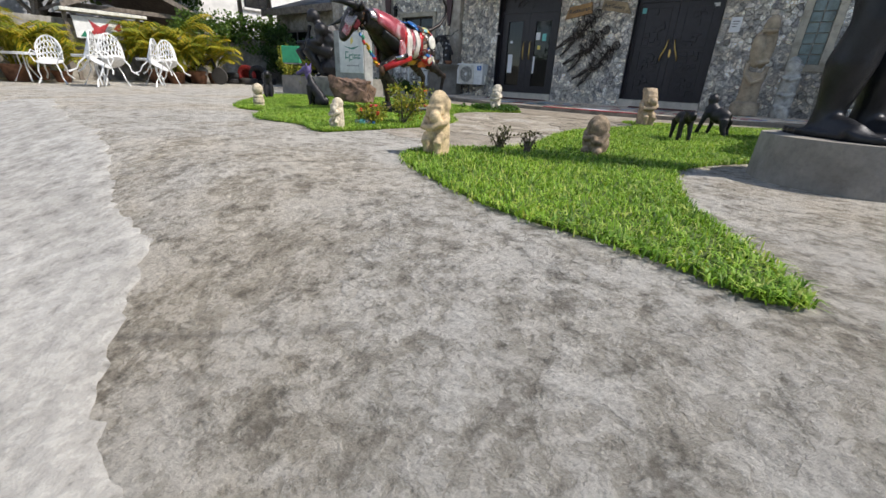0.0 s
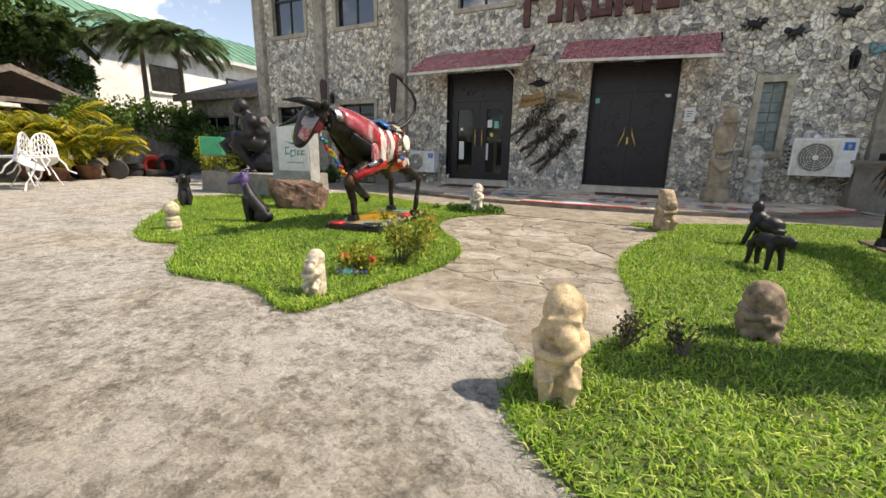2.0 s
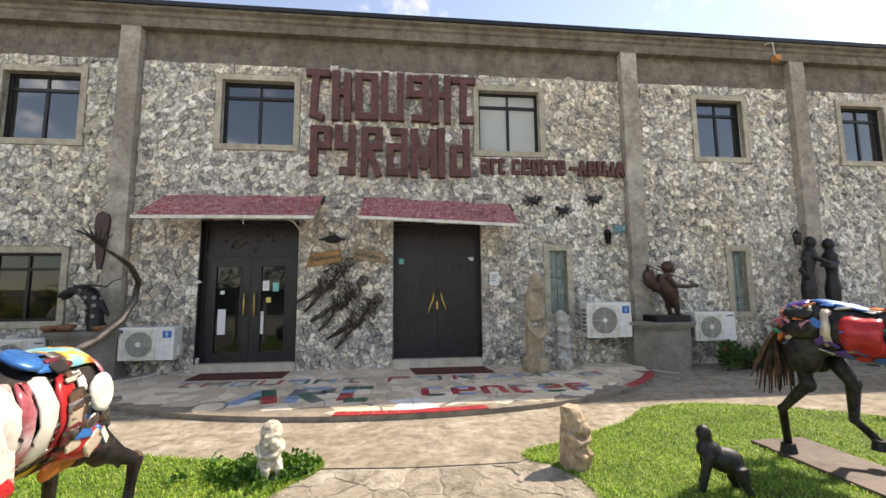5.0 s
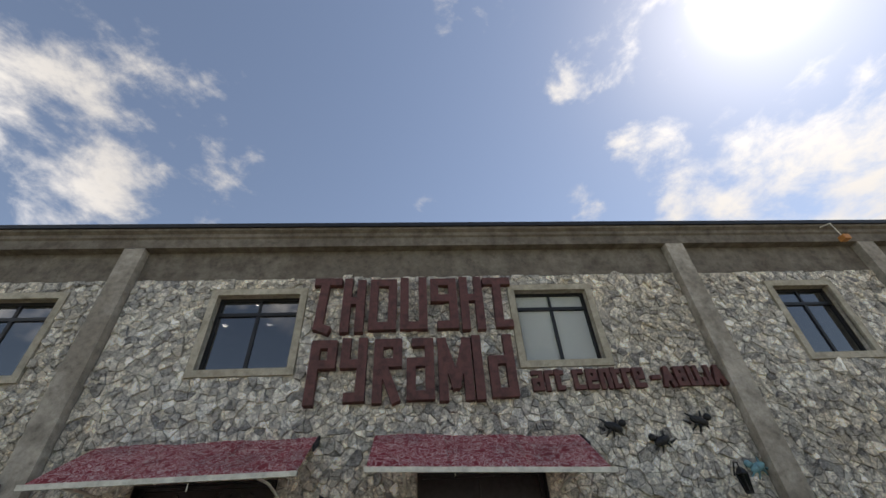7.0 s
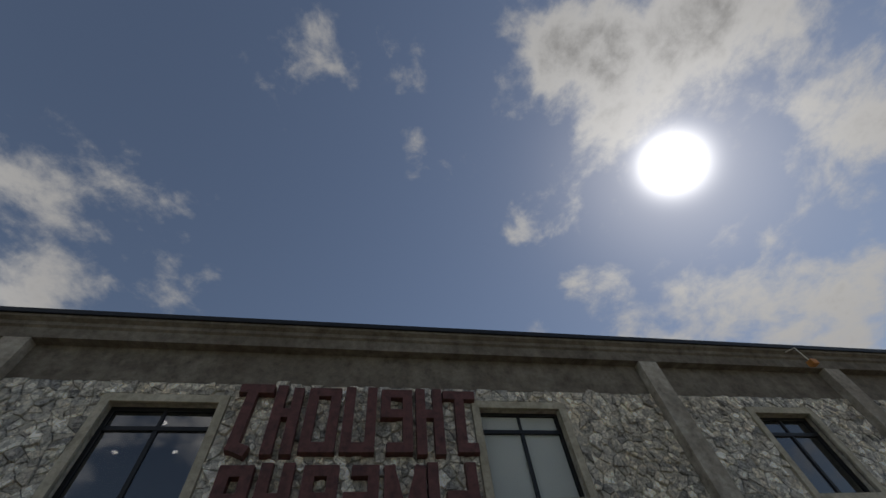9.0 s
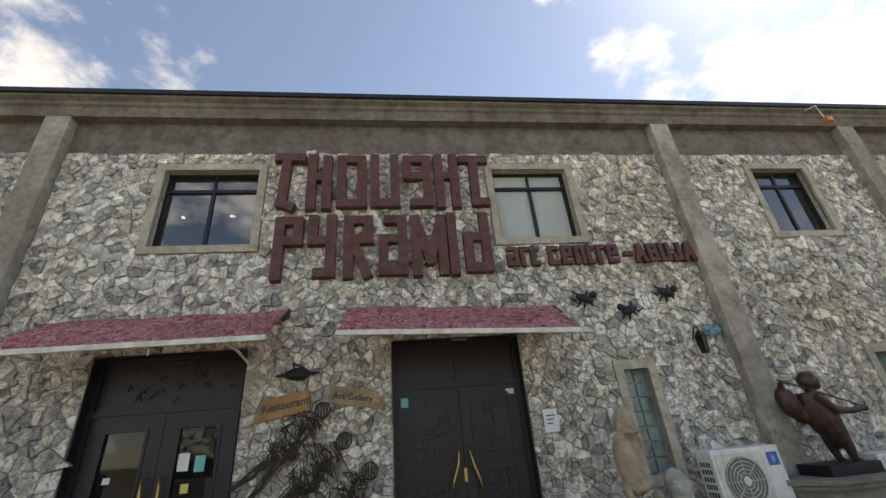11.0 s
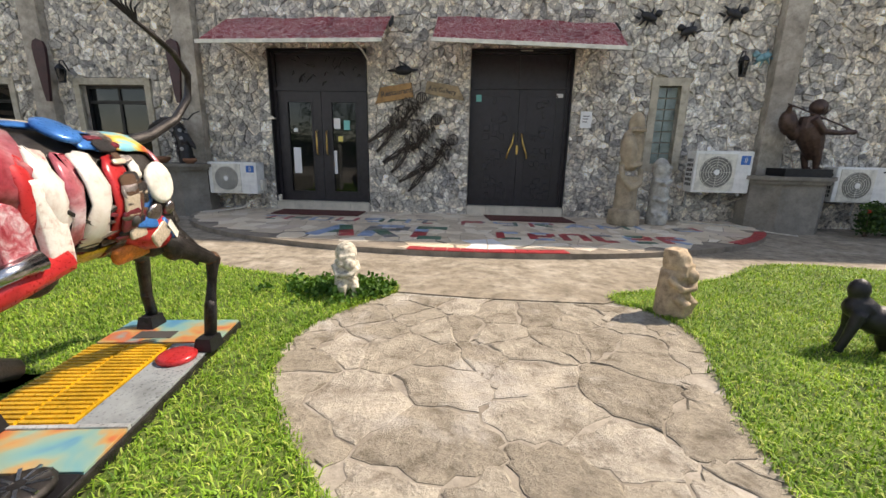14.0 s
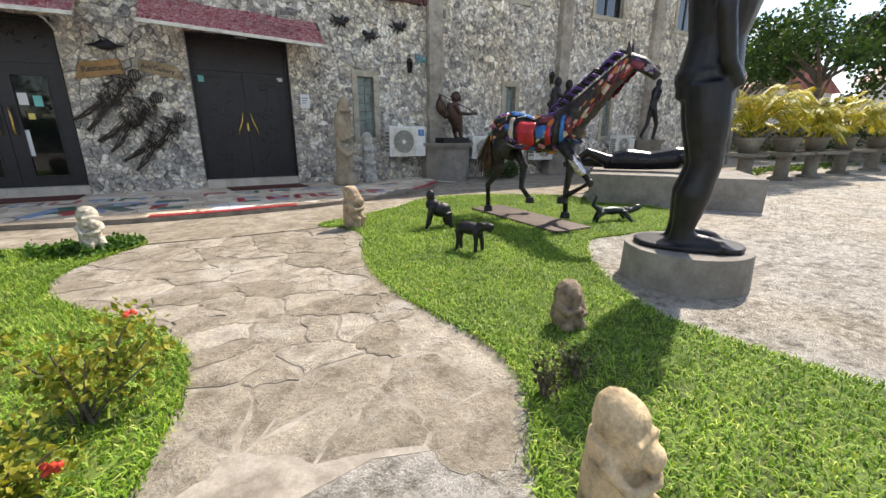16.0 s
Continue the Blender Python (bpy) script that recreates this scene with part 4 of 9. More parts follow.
def awning(x0, x1, zl, zr, label):
    t = thing("awning", pose((x0 + x1) / 2, FY - 0.03, zl), label, "awning", group="door awnings")
    w, dp, up = (x1 - x0) / 2, 0.94, 0.62
    dr = zr - zl
    cols = 7
    for k in range(3):
        xa, xb = -w + 2 * w * k / 3, -w + 2 * w * (k + 1) / 3 - 0.006
        bm = bmesh.new()
        grid = []
        for j in range(7):
            f = j / 6
            row = []
            for i in range(cols):
                x = xa + (xb - xa) * i / (cols - 1)
                sag = 0.012 * math.sin(5 * x + 3 * f) + 0.03 * f * (1 - f)
                row.append(bm.verts.new((x, -dp * f, up * (1 - f) + sag + dr * (x + w) / (2 * w))))
            grid.append(row)
        for r, s in zip(grid, grid[1:]):
            for i in range(cols - 1):
                bm.faces.new((r[i], s[i], s[i + 1], r[i + 1]))
        bmesh.ops.solidify(bm, geom=bm.faces[:], thickness=0.012)
        part("roof_sheet", fixed(bm), AWNING, t, "marbled dark red and white sheet")
    bm = bmesh.new()
    prism(bm, [(-w - 0.02, -0.03), (w + 0.02, -0.03 + dr), (w + 0.02, 0.03 + dr), (-w - 0.02, 0.03)], -dp - 0.03, -dp + 0.005, "y")
    part("front_strip", fixed(bm), OLDWHITE, t, "aged white front strip")
    for x in (-w + 0.45, w - 0.45):
        bm = bmesh.new()
        d = dr * (x + w) / (2 * w)
        tube(bm, [(x, 0.0, -0.1 + d), (x, -dp * 0.5, -0.02 + d), (x, -dp + 0.02, -0.02 + d)], 0.018, 6)
        tube(bm, [(x, 0.0, up - 0.06 + d), (x, -dp + 0.02, -0.01 + d)], 0.015, 6)
        part("bracket", bm, OLDWHITE, t)
    for x in (-w * 0.3, w * 0.2):
        part("hook", boxes((x, x + 0.01, -dp + 0.02, -dp + 0.03, -0.11, -0.02)), OLDWHITE, t)
    bm = bmesh.new()
    prism(bm, [(0.0, up - 0.10 + dr), (0.0, up + 0.02 + dr), (-0.28, up - 0.16 + dr), (-0.28, up - 0.25 + dr)], w + 0.0, w + 0.03, "x")
    part("end_bracket", fixed(bm), BLACK_METAL, t, "dark end bracket")
    return t


awning(-7.82, -4.73, 2.97, 2.99, "sloping red marbled awning over the glazed door")
awning(-3.90, -0.82, 3.00, 2.87, "sagging red marbled awning over the carved door")

# ---- raised letters ----
# each glyph: strokes on a 3 x 5 grid of its box
GLYPHS = {
    "T1": [[(0, 5), (2.6, 5)], [(1, 5), (0.7, 0.3), (1.7, 0.0)]],
    "H": [[(2.7, 5), (2.7, 0)], [(0.3, 5), (0.3, 0)], [(0.3, 3), (2.7, 3)]],
    "h1": [[(0, 5), (0, 0)], [(0, 2.9), (2.4, 2.9)], [(2.4, 4.8), (2.4, 0)]],
    "O": [[(0.3, 0.2), (2.7, 0.2), (2.7, 4.8), (0.3, 4.8), (0.3, 0.2)]],
    "U": [[(0.3, 5), (0.3, 0.2), (2.7, 0.2), (2.7, 5)]],
    "G": [[(2.7, 3.0), (0.3, 3.0), (0.3, 4.8), (2.7, 4.8), (2.7, 0.2), (1.0, 0.2)]],
    "T2": [[(0, 4.8), (3, 4.8)], [(1.5, 4.8), (1.3, 0.2), (2.6, 0.2)]],
    "P": [[(0.5, 0), (0.5, 4.8), (2.6, 4.8), (2.6, 3.0), (0.5, 3.0)]],
    "Y": [[(0.3, 5), (0.3, 3.0), (2.4, 3.0)], [(2.4, 5), (2.4, 0.2), (1.0, 0.2)]],
    "R": [[(0.4, 0), (0.4, 4.8), (2.6, 4.8), (2.6, 3.0), (0.8, 3.0), (2.4, 0)]],
    "A": [[(0.9, 4.8), (2.6, 4.8), (2.6, 0.2), (0.3, 0.2), (0.3, 3.0), (2.6, 3.0)]],
    "M": [[(0.2, 0), (0.2, 4.8), (1.5, 1.0), (2.8, 4.8), (2.8, 0)]],
    "I": [[(0.5, 0), (0.5, 5)]],
    "D": [[(2.6, 5), (2.6, 0.2), (0.4, 0.2), (0.4, 3.0), (2.6, 3.0)]],
    "a": [[(0.4, 4.8), (2.6, 4.8), (2.6, 0.2), (0.4, 0.2), (0.4, 2.6), (2.6, 2.6)]],
    "r": [[(0.4, 0), (0.4, 4.8), (2.6, 4.8)]],
    "t": [[(0.5, 5.2), (0.5, 0.2), (2.2, 0.2)], [(0.0, 4.6), (2.4, 4.6)]],
    "c": [[(2.6, 4.8), (0.4, 4.8), (0.4, 0.2), (2.6, 0.2)]],
    "e": [[(0.4, 2.6), (2.6, 2.6), (2.6, 4.8), (0.4, 4.8), (0.4, 0.2), (2.6, 0.2)]],
    "n": [[(0.4, 0), (0.4, 4.8), (2.6, 4.8), (2.6, 0)]],
    "-": [[(0.2, 2.4), (2.8, 2.4)]],
    "A2": [[(0.2, 0), (1.5, 4.9), (2.8, 0)], [(0.8, 1.8), (2.2, 1.8)]],
    "B": [[(0.4, 0.2), (0.4, 4.8), (2.4, 4.8), (2.4, 2.6), (0.4, 2.6)], [(2.4, 2.6), (2.6, 0.2), (0.4, 0.2)]],
    "J": [[(2.6, 5), (2.6, 0.2), (0.4, 0.2), (0.4, 1.4)]],
}


def glyph(bm, strokes, x, z, w, h, bar, y0, y1):
    """Flat bars with mitred ends along the strokes of a letter."""
    n = 0
    for s in strokes:
        p = [(x + w * a / 3, z + h * b / 5) for a, b in s]
        for (x0, z0), (x1, z1) in zip(p, p[1:]):
            d = math.hypot(x1 - x0, z1 - z0)
            ux, uz = (x1 - x0) / d * bar / 2, (z1 - z0) / d * bar / 2
            n += 1
            e = 0.0006 * n
            prism(bm, [(x0 - ux - uz, z0 - uz + ux), (x0 - ux + uz, z0 - uz - ux), (x1 + ux + uz, z1 + uz - ux), (x1 + ux - uz, z1 + uz + ux)], y1 + e, y0 - e, "y", 0.012 if bar > 0.08 else 0.005)
    return fixed(bm)


def letter_row(parent, keys, x0, x1, z, h, bar, y0, y1, x_of, widths=None):
    widths = widths or [1.0] * len(keys)
    unit = (x1 - x0) / sum(widths)
    x = x0
    for k, wd in zip(keys, widths):
        if k != " ":
            inner = unit * wd
            part("letter", glyph(bmesh.new(), GLYPHS[k], x - x_of + bar * 0.5, z, inner - bar * 0.86, h, bar, y0, y1), LETTER, parent)
        x += unit * wd


SIGN = thing("wall_lettering", pose(-1.6, FY, 4.0), "large maroon raised letters on the stone facade", "sign")
letter_row(SIGN, ["T1", "h1", "O", "U", "G", "H", "T2"], -5.14, -1.52, 1.30, 0.96, 0.152, -0.15, -0.03, -1.6, [1.0, 0.8, 1, 1, 1, 0.85, 0.95])
letter_row(SIGN, ["P", "Y", "R", "A", "M", "I", "D"], -5.08, -1.62, 0.10, 0.96, 0.152, -0.15, -0.03, -1.6, [1, 1, 1.05, 1, 1.15, 0.4, 1])
letter_row(SIGN, ["a", "r", "t", " ", "c", "e", "n", "t", "r", "e", " ", "-", "A2", "B", "U", "J", "A2"], -1.43, 1.86, 0.18, 0.28, 0.074, -0.11, -0.03, -1.6, [1, 0.8, 0.8, 0.5, 1, 1, 1, 0.8, 0.8, 1, 0.4, 0.8, 1.05, 1, 1, 0.9, 1.05])


# ---- outdoor units ----
GRILLE = plain("unit_grille", (0.17, 0.165, 0.15), 0.6, 0.0, 0.1)
GREY_METAL = plain("galvanised_steel", (0.33, 0.33, 0.33), 0.45, 0.6, 0.15)
LOGO_BLUE = plain("logo_blue", (0.03, 0.14, 0.42), 0.5, 0.0, 0.05)
CABLE = plain("pale_hose", (0.55, 0.50, 0.42), 0.6, 0.0, 0.15)


def outdoor_unit(x, y, z, w, h, label, logo=True, wall_gap=0.25):
    d = 0.30
    t = thing("outdoor_unit", pose(x, y, z), label, "air conditioner", group="outdoor units on the wall")
    body = part("casing", box(bmesh.new(), -w / 2, w / 2, 0, d, 0.04, h, bevel=0.02), WHITE, t)
    cx, cz, r = -w * 0.12, h * 0.52, h * 0.36
    part("fan_panel", box(bmesh.new(), cx - r - 0.05, cx + r + 0.05, -0.012, 0.004, cz - r - 0.04, cz + r + 0.04, bevel=0.005), OLDWHITE, t)
    part("fan_recess", lathe(bmesh.new(), [(r, 0), (r, 0.006)], 28, pose(cx, -0.0125, cz, 90)), GRILLE, t)
    for k in range(6):
        rr = r * (k + 1) / 6.2
        bm = bmesh.new()
        tube(bm, [(cx + rr * math.cos(a), -0.026, cz + rr * math.sin(a)) for a in (2 * math.pi * i / 24 for i in range(25))], 0.0045, 4)
        part("guard_ring", bm, OLDWHITE, t)
    bm = bmesh.new()
    for i in range(8):
        a = math.pi * i / 4
        tube(bm, [(cx, -0.026, cz), (cx + r * math.cos(a), -0.022, cz + r * math.sin(a))], 0.004, 4)
    part("guard_spokes", bm, OLDWHITE, t)
    part("hub", lathe(bmesh.new(), [(0.05, 0), (0.045, 0.012)], 16, pose(cx, -0.028, cz, 90)), WHITE, t)
    if logo:
        lp = part("logo_plate", boxes((w * 0.29, w * 0.45, -0.004, 0.0, h * 0.70, h * 0.90)), LOGO_BLUE, t)
        bm = bmesh.new()
        for rr in (0.03, 0.055):
            tube(bm, [(w * 0.33 + rr * math.cos(a), -0.006, h * 0.80 + rr * math.sin(a)) for a in (-1.0 + 0.25 * i for i in range(9))], 0.006, 4)
        part("logo_arc", bm, WHITE, lp)
    else:
        part("logo_bar", boxes((w * 0.30, w * 0.46, -0.003, 0.0, h * 0.86, h * 0.90)), INK, t)
    slot = mesh_of("vent_slot", boxes((-0.004, 0, 0, 0.03, 0, 0.07 * h)), INK)
    for i in range(4):
        for j in range(6):
            o = new("vent_slot", slot)
            o.parent = t
            o.location = (-w / 2, 0.06 + 0.05 * i, h * 0.2 + 0.11 * h * j)
    for xx in (-w * 0.32, w * 0.32):
        part("bracket", boxes((xx - 0.02, xx + 0.02, -0.02, d + wall_gap, 0.0, 0.038), (xx - 0.02, xx + 0.02, d + wall_gap - 0.03, d + wall_gap, -0.25, 0.0)), GREY_METAL, t)
    part("valve_cover", box(bmesh.new(), w / 2, w / 2 + 0.05, 0.1, 0.26, 0.1, 0.3, bevel=0.01), OLDWHITE, t)
    bm = bmesh.new()
    tube(bm, [(w / 2 + 0.03, 0.16, 0.12), (w / 2 + 0.06, 0.2, -0.05), (w / 2 - 0.02, d + wall_gap * 0.6, -0.15), (w / 2 - 0.1, d + wall_gap - 0.02, -0.2)], 0.014, 6)
    part("pipe", bm, CABLE, t)
    return t


outdoor_unit(1.10, 11.42, 0.62, 0.95, 0.75, "large white outdoor unit with a round fan guard", wall_gap=0.22)
outdoor_unit(3.46, 11.48, 0.50, 0.92, 0.64, "white outdoor unit behind the child's pedestal", False, 0.16)
outdoor_unit(5.55, 11.40, 0.42, 0.92, 0.74, "white outdoor unit low on the stone wall", wall_gap=0.24)
outdoor_unit(9.0, 11.42, 0.5, 0.9, 0.65, "white outdoor unit at the east end of the wall", False, 0.22)
outdoor_unit(-7.72, 11.45, 0.38, 0.95, 0.63, "white outdoor unit beside the glazed door", wall_gap=0.19)
outdoor_unit(-9.84, 11.45, 0.24, 0.9, 0.6, "white outdoor unit under a lower window", False, 0.19)
bm = bmesh.new()
tube(bm, [(-7.3, 11.6, 0.35), (-7.6, 11.5, 0.15), (-8.4, 11.3, 0.03), (-9.6, 11.05, 0.02)], 0.015, 6)
solo("drain_hose", bm, CABLE, "pale drain hose lying along the terrace edge", "hose", group="drain hoses")
bm = bmesh.new()
tube(bm, [(0.55, 11.8, 0.3), (0.6, 11.55, 0.11), (1.4, 11.35, 0.10), (1.95, 11.1, 0.03), (2.2, 10.95, 0.02)], 0.013, 6)
solo("drain_hose", bm, CABLE, "yellowish drain hose on the terrace floor", "hose", group="drain hoses")

# ---- pedestals before the pillars ----
PED = concrete("pedestal_cement", [(0.165, 0.152, 0.13), (0.21, 0.195, 0.168), (0.245, 0.228, 0.197), (0.29, 0.272, 0.238)], (0.155, 0.14, 0.115), 0.0, 0.004, 0.7, 0.25)

PLINTH = concrete("plinth_cement", [(0.19, 0.178, 0.155), (0.255, 0.24, 0.212), (0.31, 0.293, 0.26), (0.37, 0.352, 0.315)], (0.22, 0.20, 0.17), 0.0, 0.006, 0.8, 0.35)


def pedestal(x, w, h, label):
    t = thing("pedestal", pose(x, FY - 0.19, 0), label, "pedestal", group="pedestals before the pillars")
    ol = [(-w / 2 + 0.12, 0.0), (-w / 2 + 0.12, -0.30), (-w / 2 + 0.42, -0.62), (w / 2 - 0.42, -0.62), (w / 2 - 0.12, -0.30), (w / 2 - 0.12, 0.0)]
    top = [(p[0] * 1.17, p[1] * 1.14) for p in ol]
    part("base", fixed(prism(bmesh.new(), ol, 0, h - 0.12)), PED, t)
    part("slab", fixed(prism(bmesh.new(), [(p[0] * 0.93, p[1] * 0.95) for p in top], h - 0.12, h - 0.06)), PED, t)
    part("cap", fixed(prism(bmesh.new(), top, h - 0.06, h)), PED, t, "projecting cement cap")
    return t


pedestal(-8.78, 1.36, 0.97, "tall grey cement pedestal with a projecting cap")
pedestal(2.25, 1.5, 0.97, "grey cement pedestal carrying a bronze child")
pedestal(6.3, 1.4, 1.0, "grey cement pedestal carrying a dark couple")
pedestal(10.2, 1.4, 1.0, "grey cement pedestal carrying a walking figure")

BRONZE = plain("brown_bronze", (0.075, 0.045, 0.035), 0.45, 0.5, 0.3, 12, 0.004)
DARK_BRONZE = plain("dark_patina", (0.020, 0.0195, 0.021), 0.45, 0.35, 0.25, 12, 0.004)
SANDSTONE = plain("buff_sandstone", (0.36, 0.29, 0.20), 0.9, 0.0, 0.25, 5, 0.004)
GREY_STONE = plain("grey_white_stone", (0.42, 0.41, 0.37), 0.85, 0.0, 0.3, 7, 0.005)
BROWN_STONE = plain("brown_carved_stone", (0.27, 0.205, 0.135), 0.9, 0.0, 0.32, 6, 0.006)


def child_statue():
    bm = bmesh.new()
    blob(bm, (0.15, 0, 0.99), (0.135, 0.12, 0.14))
    blob(bm, (0.25, 0, 0.93), (0.055, 0.06, 0.06))
    blob(bm, (0.14, -0.115, 0.97), (0.03, 0.02, 0.045))
    tube(bm, [(0.10, 0, 0.80), (0.14, 0, 0.92)], 0.065)
    tube(bm, [(0.06, 0, 0.84), (0.05, 0, 0.68), (0.13, 0, 0.50), (0.20, 0, 0.32), (0.24, 0, 0.16)], [0.14, 0.175, 0.19, 0.15, 0.09], 12)
    blob(bm, (0.20, -0.02, 0.48), (0.13, 0.13, 0.13))
    tube(bm, [(0.20, -0.06, 0.34), (0.25, -0.07, 0.18), (0.27, -0.06, 0.01), (0.36, -0.06, 0.0)], [0.10, 0.065, 0.045, 0.03])
    tube(bm, [(0.18, 0.07, 0.34), (0.16, 0.08, 0.18), (0.20, 0.07, 0.01), (0.28, 0.07, 0.0)], [0.10, 0.06, 0.045, 0.03])
    blob(bm, (-0.26, 0.02, 0.74), (0.14, 0.12, 0.22), 0, -14)
    blob(bm, (-0.16, 0.02, 0.60), (0.10, 0.10, 0.16), 0, -25)
    tube(bm, [(-0.34, -0.06, 1.0), (-0.30, 0.0, 0.86)], [0.03, 0.06])
    tube(bm, [(0.02, -0.15, 0.80), (0.16, -0.20, 0.60), (0.42, -0.18, 0.58), (0.62, -0.14, 0.60)], [0.065, 0.055, 0.042, 0.04])
    blob(bm, (0.66, -0.14, 0.60), (0.065, 0.04, 0.045))
    tube(bm, [(0.02, 0.14, 0.80), (0.14, 0.18, 0.64), (0.34, 0.08, 0.66)], [0.06, 0.05, 0.04])
    tube(bm, [(-0.40, -0.08, 1.04), (0.1, -0.13, 0.84), (0.68, -0.15, 0.61)], 0.016, 6)
    ob = solo("child_statue", bm, BRONZE, "brown bronze child carrying a stick, on a pedestal", "statue", m=pose(2.30, 11.45, 1.10))
    melt(ob, 0.013, 3)
    bm = bmesh.new()
    prism(bm, [(1.98, 11.22), (2.72, 11.22), (2.72, 11.68), (1.98, 11.68)], 0.97, 1.10)
    solo("black_tray", fixed(bm), BLACK_METAL, "shallow black planter box under the bronze child", "planter")


child_statue()


def couple_statue():
    bm = bmesh.new()
    for x, hgt, lean in ((-0.22, 1.36, 0.10), (0.26, 1.32, -0.02)):
        blob(bm, (x + lean, 0, hgt), (0.09, 0.10, 0.12))
        tube(bm, [(x + lean, 0, hgt - 0.08), (x + lean * 0.6, 0, hgt - 0.2), (x, 0, hgt - 0.55), (x - 0.02, 0, 0.5), (x - 0.04, 0, 0.0)], [0.045, 0.12, 0.085, 0.12, 0.09], 10)
    tube(bm, [(-0.22, -0.1, 1.1), (0.0, -0.16, 0.98), (0.22, -0.1, 0.95)], 0.045)
    tube(bm, [(0.28, -0.1, 1.0), (0.1, -0.16, 0.88), (-0.06, -0.1, 0.95)], 0.045)
    tube(bm, [(-0.30, 0.0, 1.08), (-0.42, -0.05, 0.85), (-0.32, -0.1, 0.7)], 0.045)
    melt(solo("couple_statue", bm, DARK_BRONZE, "dark metal statue of an embracing couple on a pedestal", "statue", m=pose(5.98, 11.45, 1.0) @ Matrix.Scale(1.2, 4)), 0.016, 3)


couple_statue()


def walking_statue():
    bm = bmesh.new()
    blob(bm, (0.12, 0, 1.62), (0.08, 0.09, 0.11))
    tube(bm, [(0.12, 0, 1.56), (0.08, 0, 1.42), (0.0, 0, 1.1), (-0.02, 0, 0.85)], [0.05, 0.13, 0.10, 0.12], 10)
    tube(bm, [(0, -0.05, 0.85), (0.16, -0.06, 0.45), (0.08, -0.06, 0.02), (0.2, -0.06, 0.02)], [0.09, 0.06, 0.045, 0.03])
    tube(bm, [(-0.02, 0.05, 0.85), (-0.1, 0.06, 0.45), (-0.32, 0.06, 0.1), (-0.22, 0.06, 0.03)], [0.09, 0.06, 0.045, 0.03])
    tube(bm, [(0.06, -0.13, 1.4), (-0.1, -0.18, 1.1), (-0.35, -0.16, 1.0)], [0.05, 0.04, 0.03])
    tube(bm, [(0.06, 0.13, 1.4), (0.2, 0.16, 1.15), (0.35, 0.1, 1.2)], [0.05, 0.04, 0.03])
    tube(bm, [(-0.95, -0.18, 0.72), (-0.35, -0.17, 1.0), (0.35, 0.0, 1.28)], 0.014, 6)
    melt(solo("walking_statue", bm, DARK_BRONZE, "dark thin statue of a walking figure with a staff", "statue", m=pose(10.2, 11.45, 1.0) @ Matrix.Scale(1.15, 4)), 0.016, 3)


walking_statue()


def totems():
    bm = bmesh.new()
    lathe(bm, [(0.25, 0), (0.26, 0.02), (0.25, 0.24), (0.23, 0.26)], 20)
    tube(bm, [(0, 0, 0.24), (0.0, 0, 0.6), (0.02, 0, 0.82)], [0.185, 0.175, 0.20], 14)
    blob(bm, (-0.06, -0.05, 1.22), (0.13, 0.15, 0.34), 0, -6)
    blob(bm, (0.08, 0.02, 1.25), (0.12, 0.13, 0.38), 0, 4)
    blob(bm, (0.04, 0, 1.62), (0.13, 0.11, 0.22), 0, 3)
    box(bm, -0.08, 0.17, -0.13, -0.02, 1.52, 1.57)
    tube(bm, [(-0.16, -0.08, 0.98), (-0.14, -0.16, 0.78), (0.0, -0.2, 0.62), (0.14, -0.16, 0.7), (0.17, -0.06, 0.92)], 0.05, 8)
    tube(bm, [(-0.16, -0.02, 1.0), (0.0, -0.14, 0.98), (0.17, -0.04, 1.02)], 0.045, 8)
    melt(solo("stone_totem", bm, SANDSTONE, "tall buff sandstone abstract carving on a round foot", "statue", m=pose(-0.53, 11.25, 0.085) @ Matrix.Scale(1.03, 4)), 0.016, 3)
    bm = bmesh.new()
    tube(bm, [(0, 0, 0), (0, 0, 0.3), (0, 0, 0.75), (0, 0, 0.86)], [0.17, 0.155, 0.15, 0.12], 14)
    blob(bm, (-0.02, 0, 0.96), (0.14, 0.15, 0.2), 0, -8)
    blob(bm, (0.10, -0.03, 0.98), (0.05, 0.1, 0.05))
    blob(bm, (0.09, -0.03, 0.90), (0.05, 0.1, 0.035))
    for q in (0.18, 0.42, 0.72):
        tube(bm, [(-0.14, -0.08, q + 0.05), (0.0, -0.17, q), (0.14, -0.08, q + 0.05)], 0.04, 8)
    blob(bm, (0.03, -0.14, 0.56), (0.06, 0.05, 0.1))
    blob(bm, (-0.06, -0.12, 0.14), (0.07, 0.07, 0.1))
    blob(bm, (0.08, -0.12, 0.12), (0.07, 0.07, 0.1))
    melt(solo("stone_totem", bm, GREY_STONE, "short whitish carved stone figure column", "statue", m=pose(0.08, 11.38, 0.085)), 0.013, 2)


totems()

# ---- things on the wall ----
WIRE = plain("rusty_wire", (0.085, 0.068, 0.056), 0.7, 0.5, 0.3, 20, 0.0)
WOOD_SIGN = plain("signboard_wood", (0.36, 0.20, 0.07), 0.6, 0.0, 0.25, 6, 0.002)
WOOD_PALE = plain("weathered_board", (0.33, 0.25, 0.15), 0.75, 0.0, 0.3, 6, 0.002)
PADDLE = plain("maroon_paddle", (0.045, 0.013, 0.016), 0.5, 0.0, 0.2, 12, 0.001)


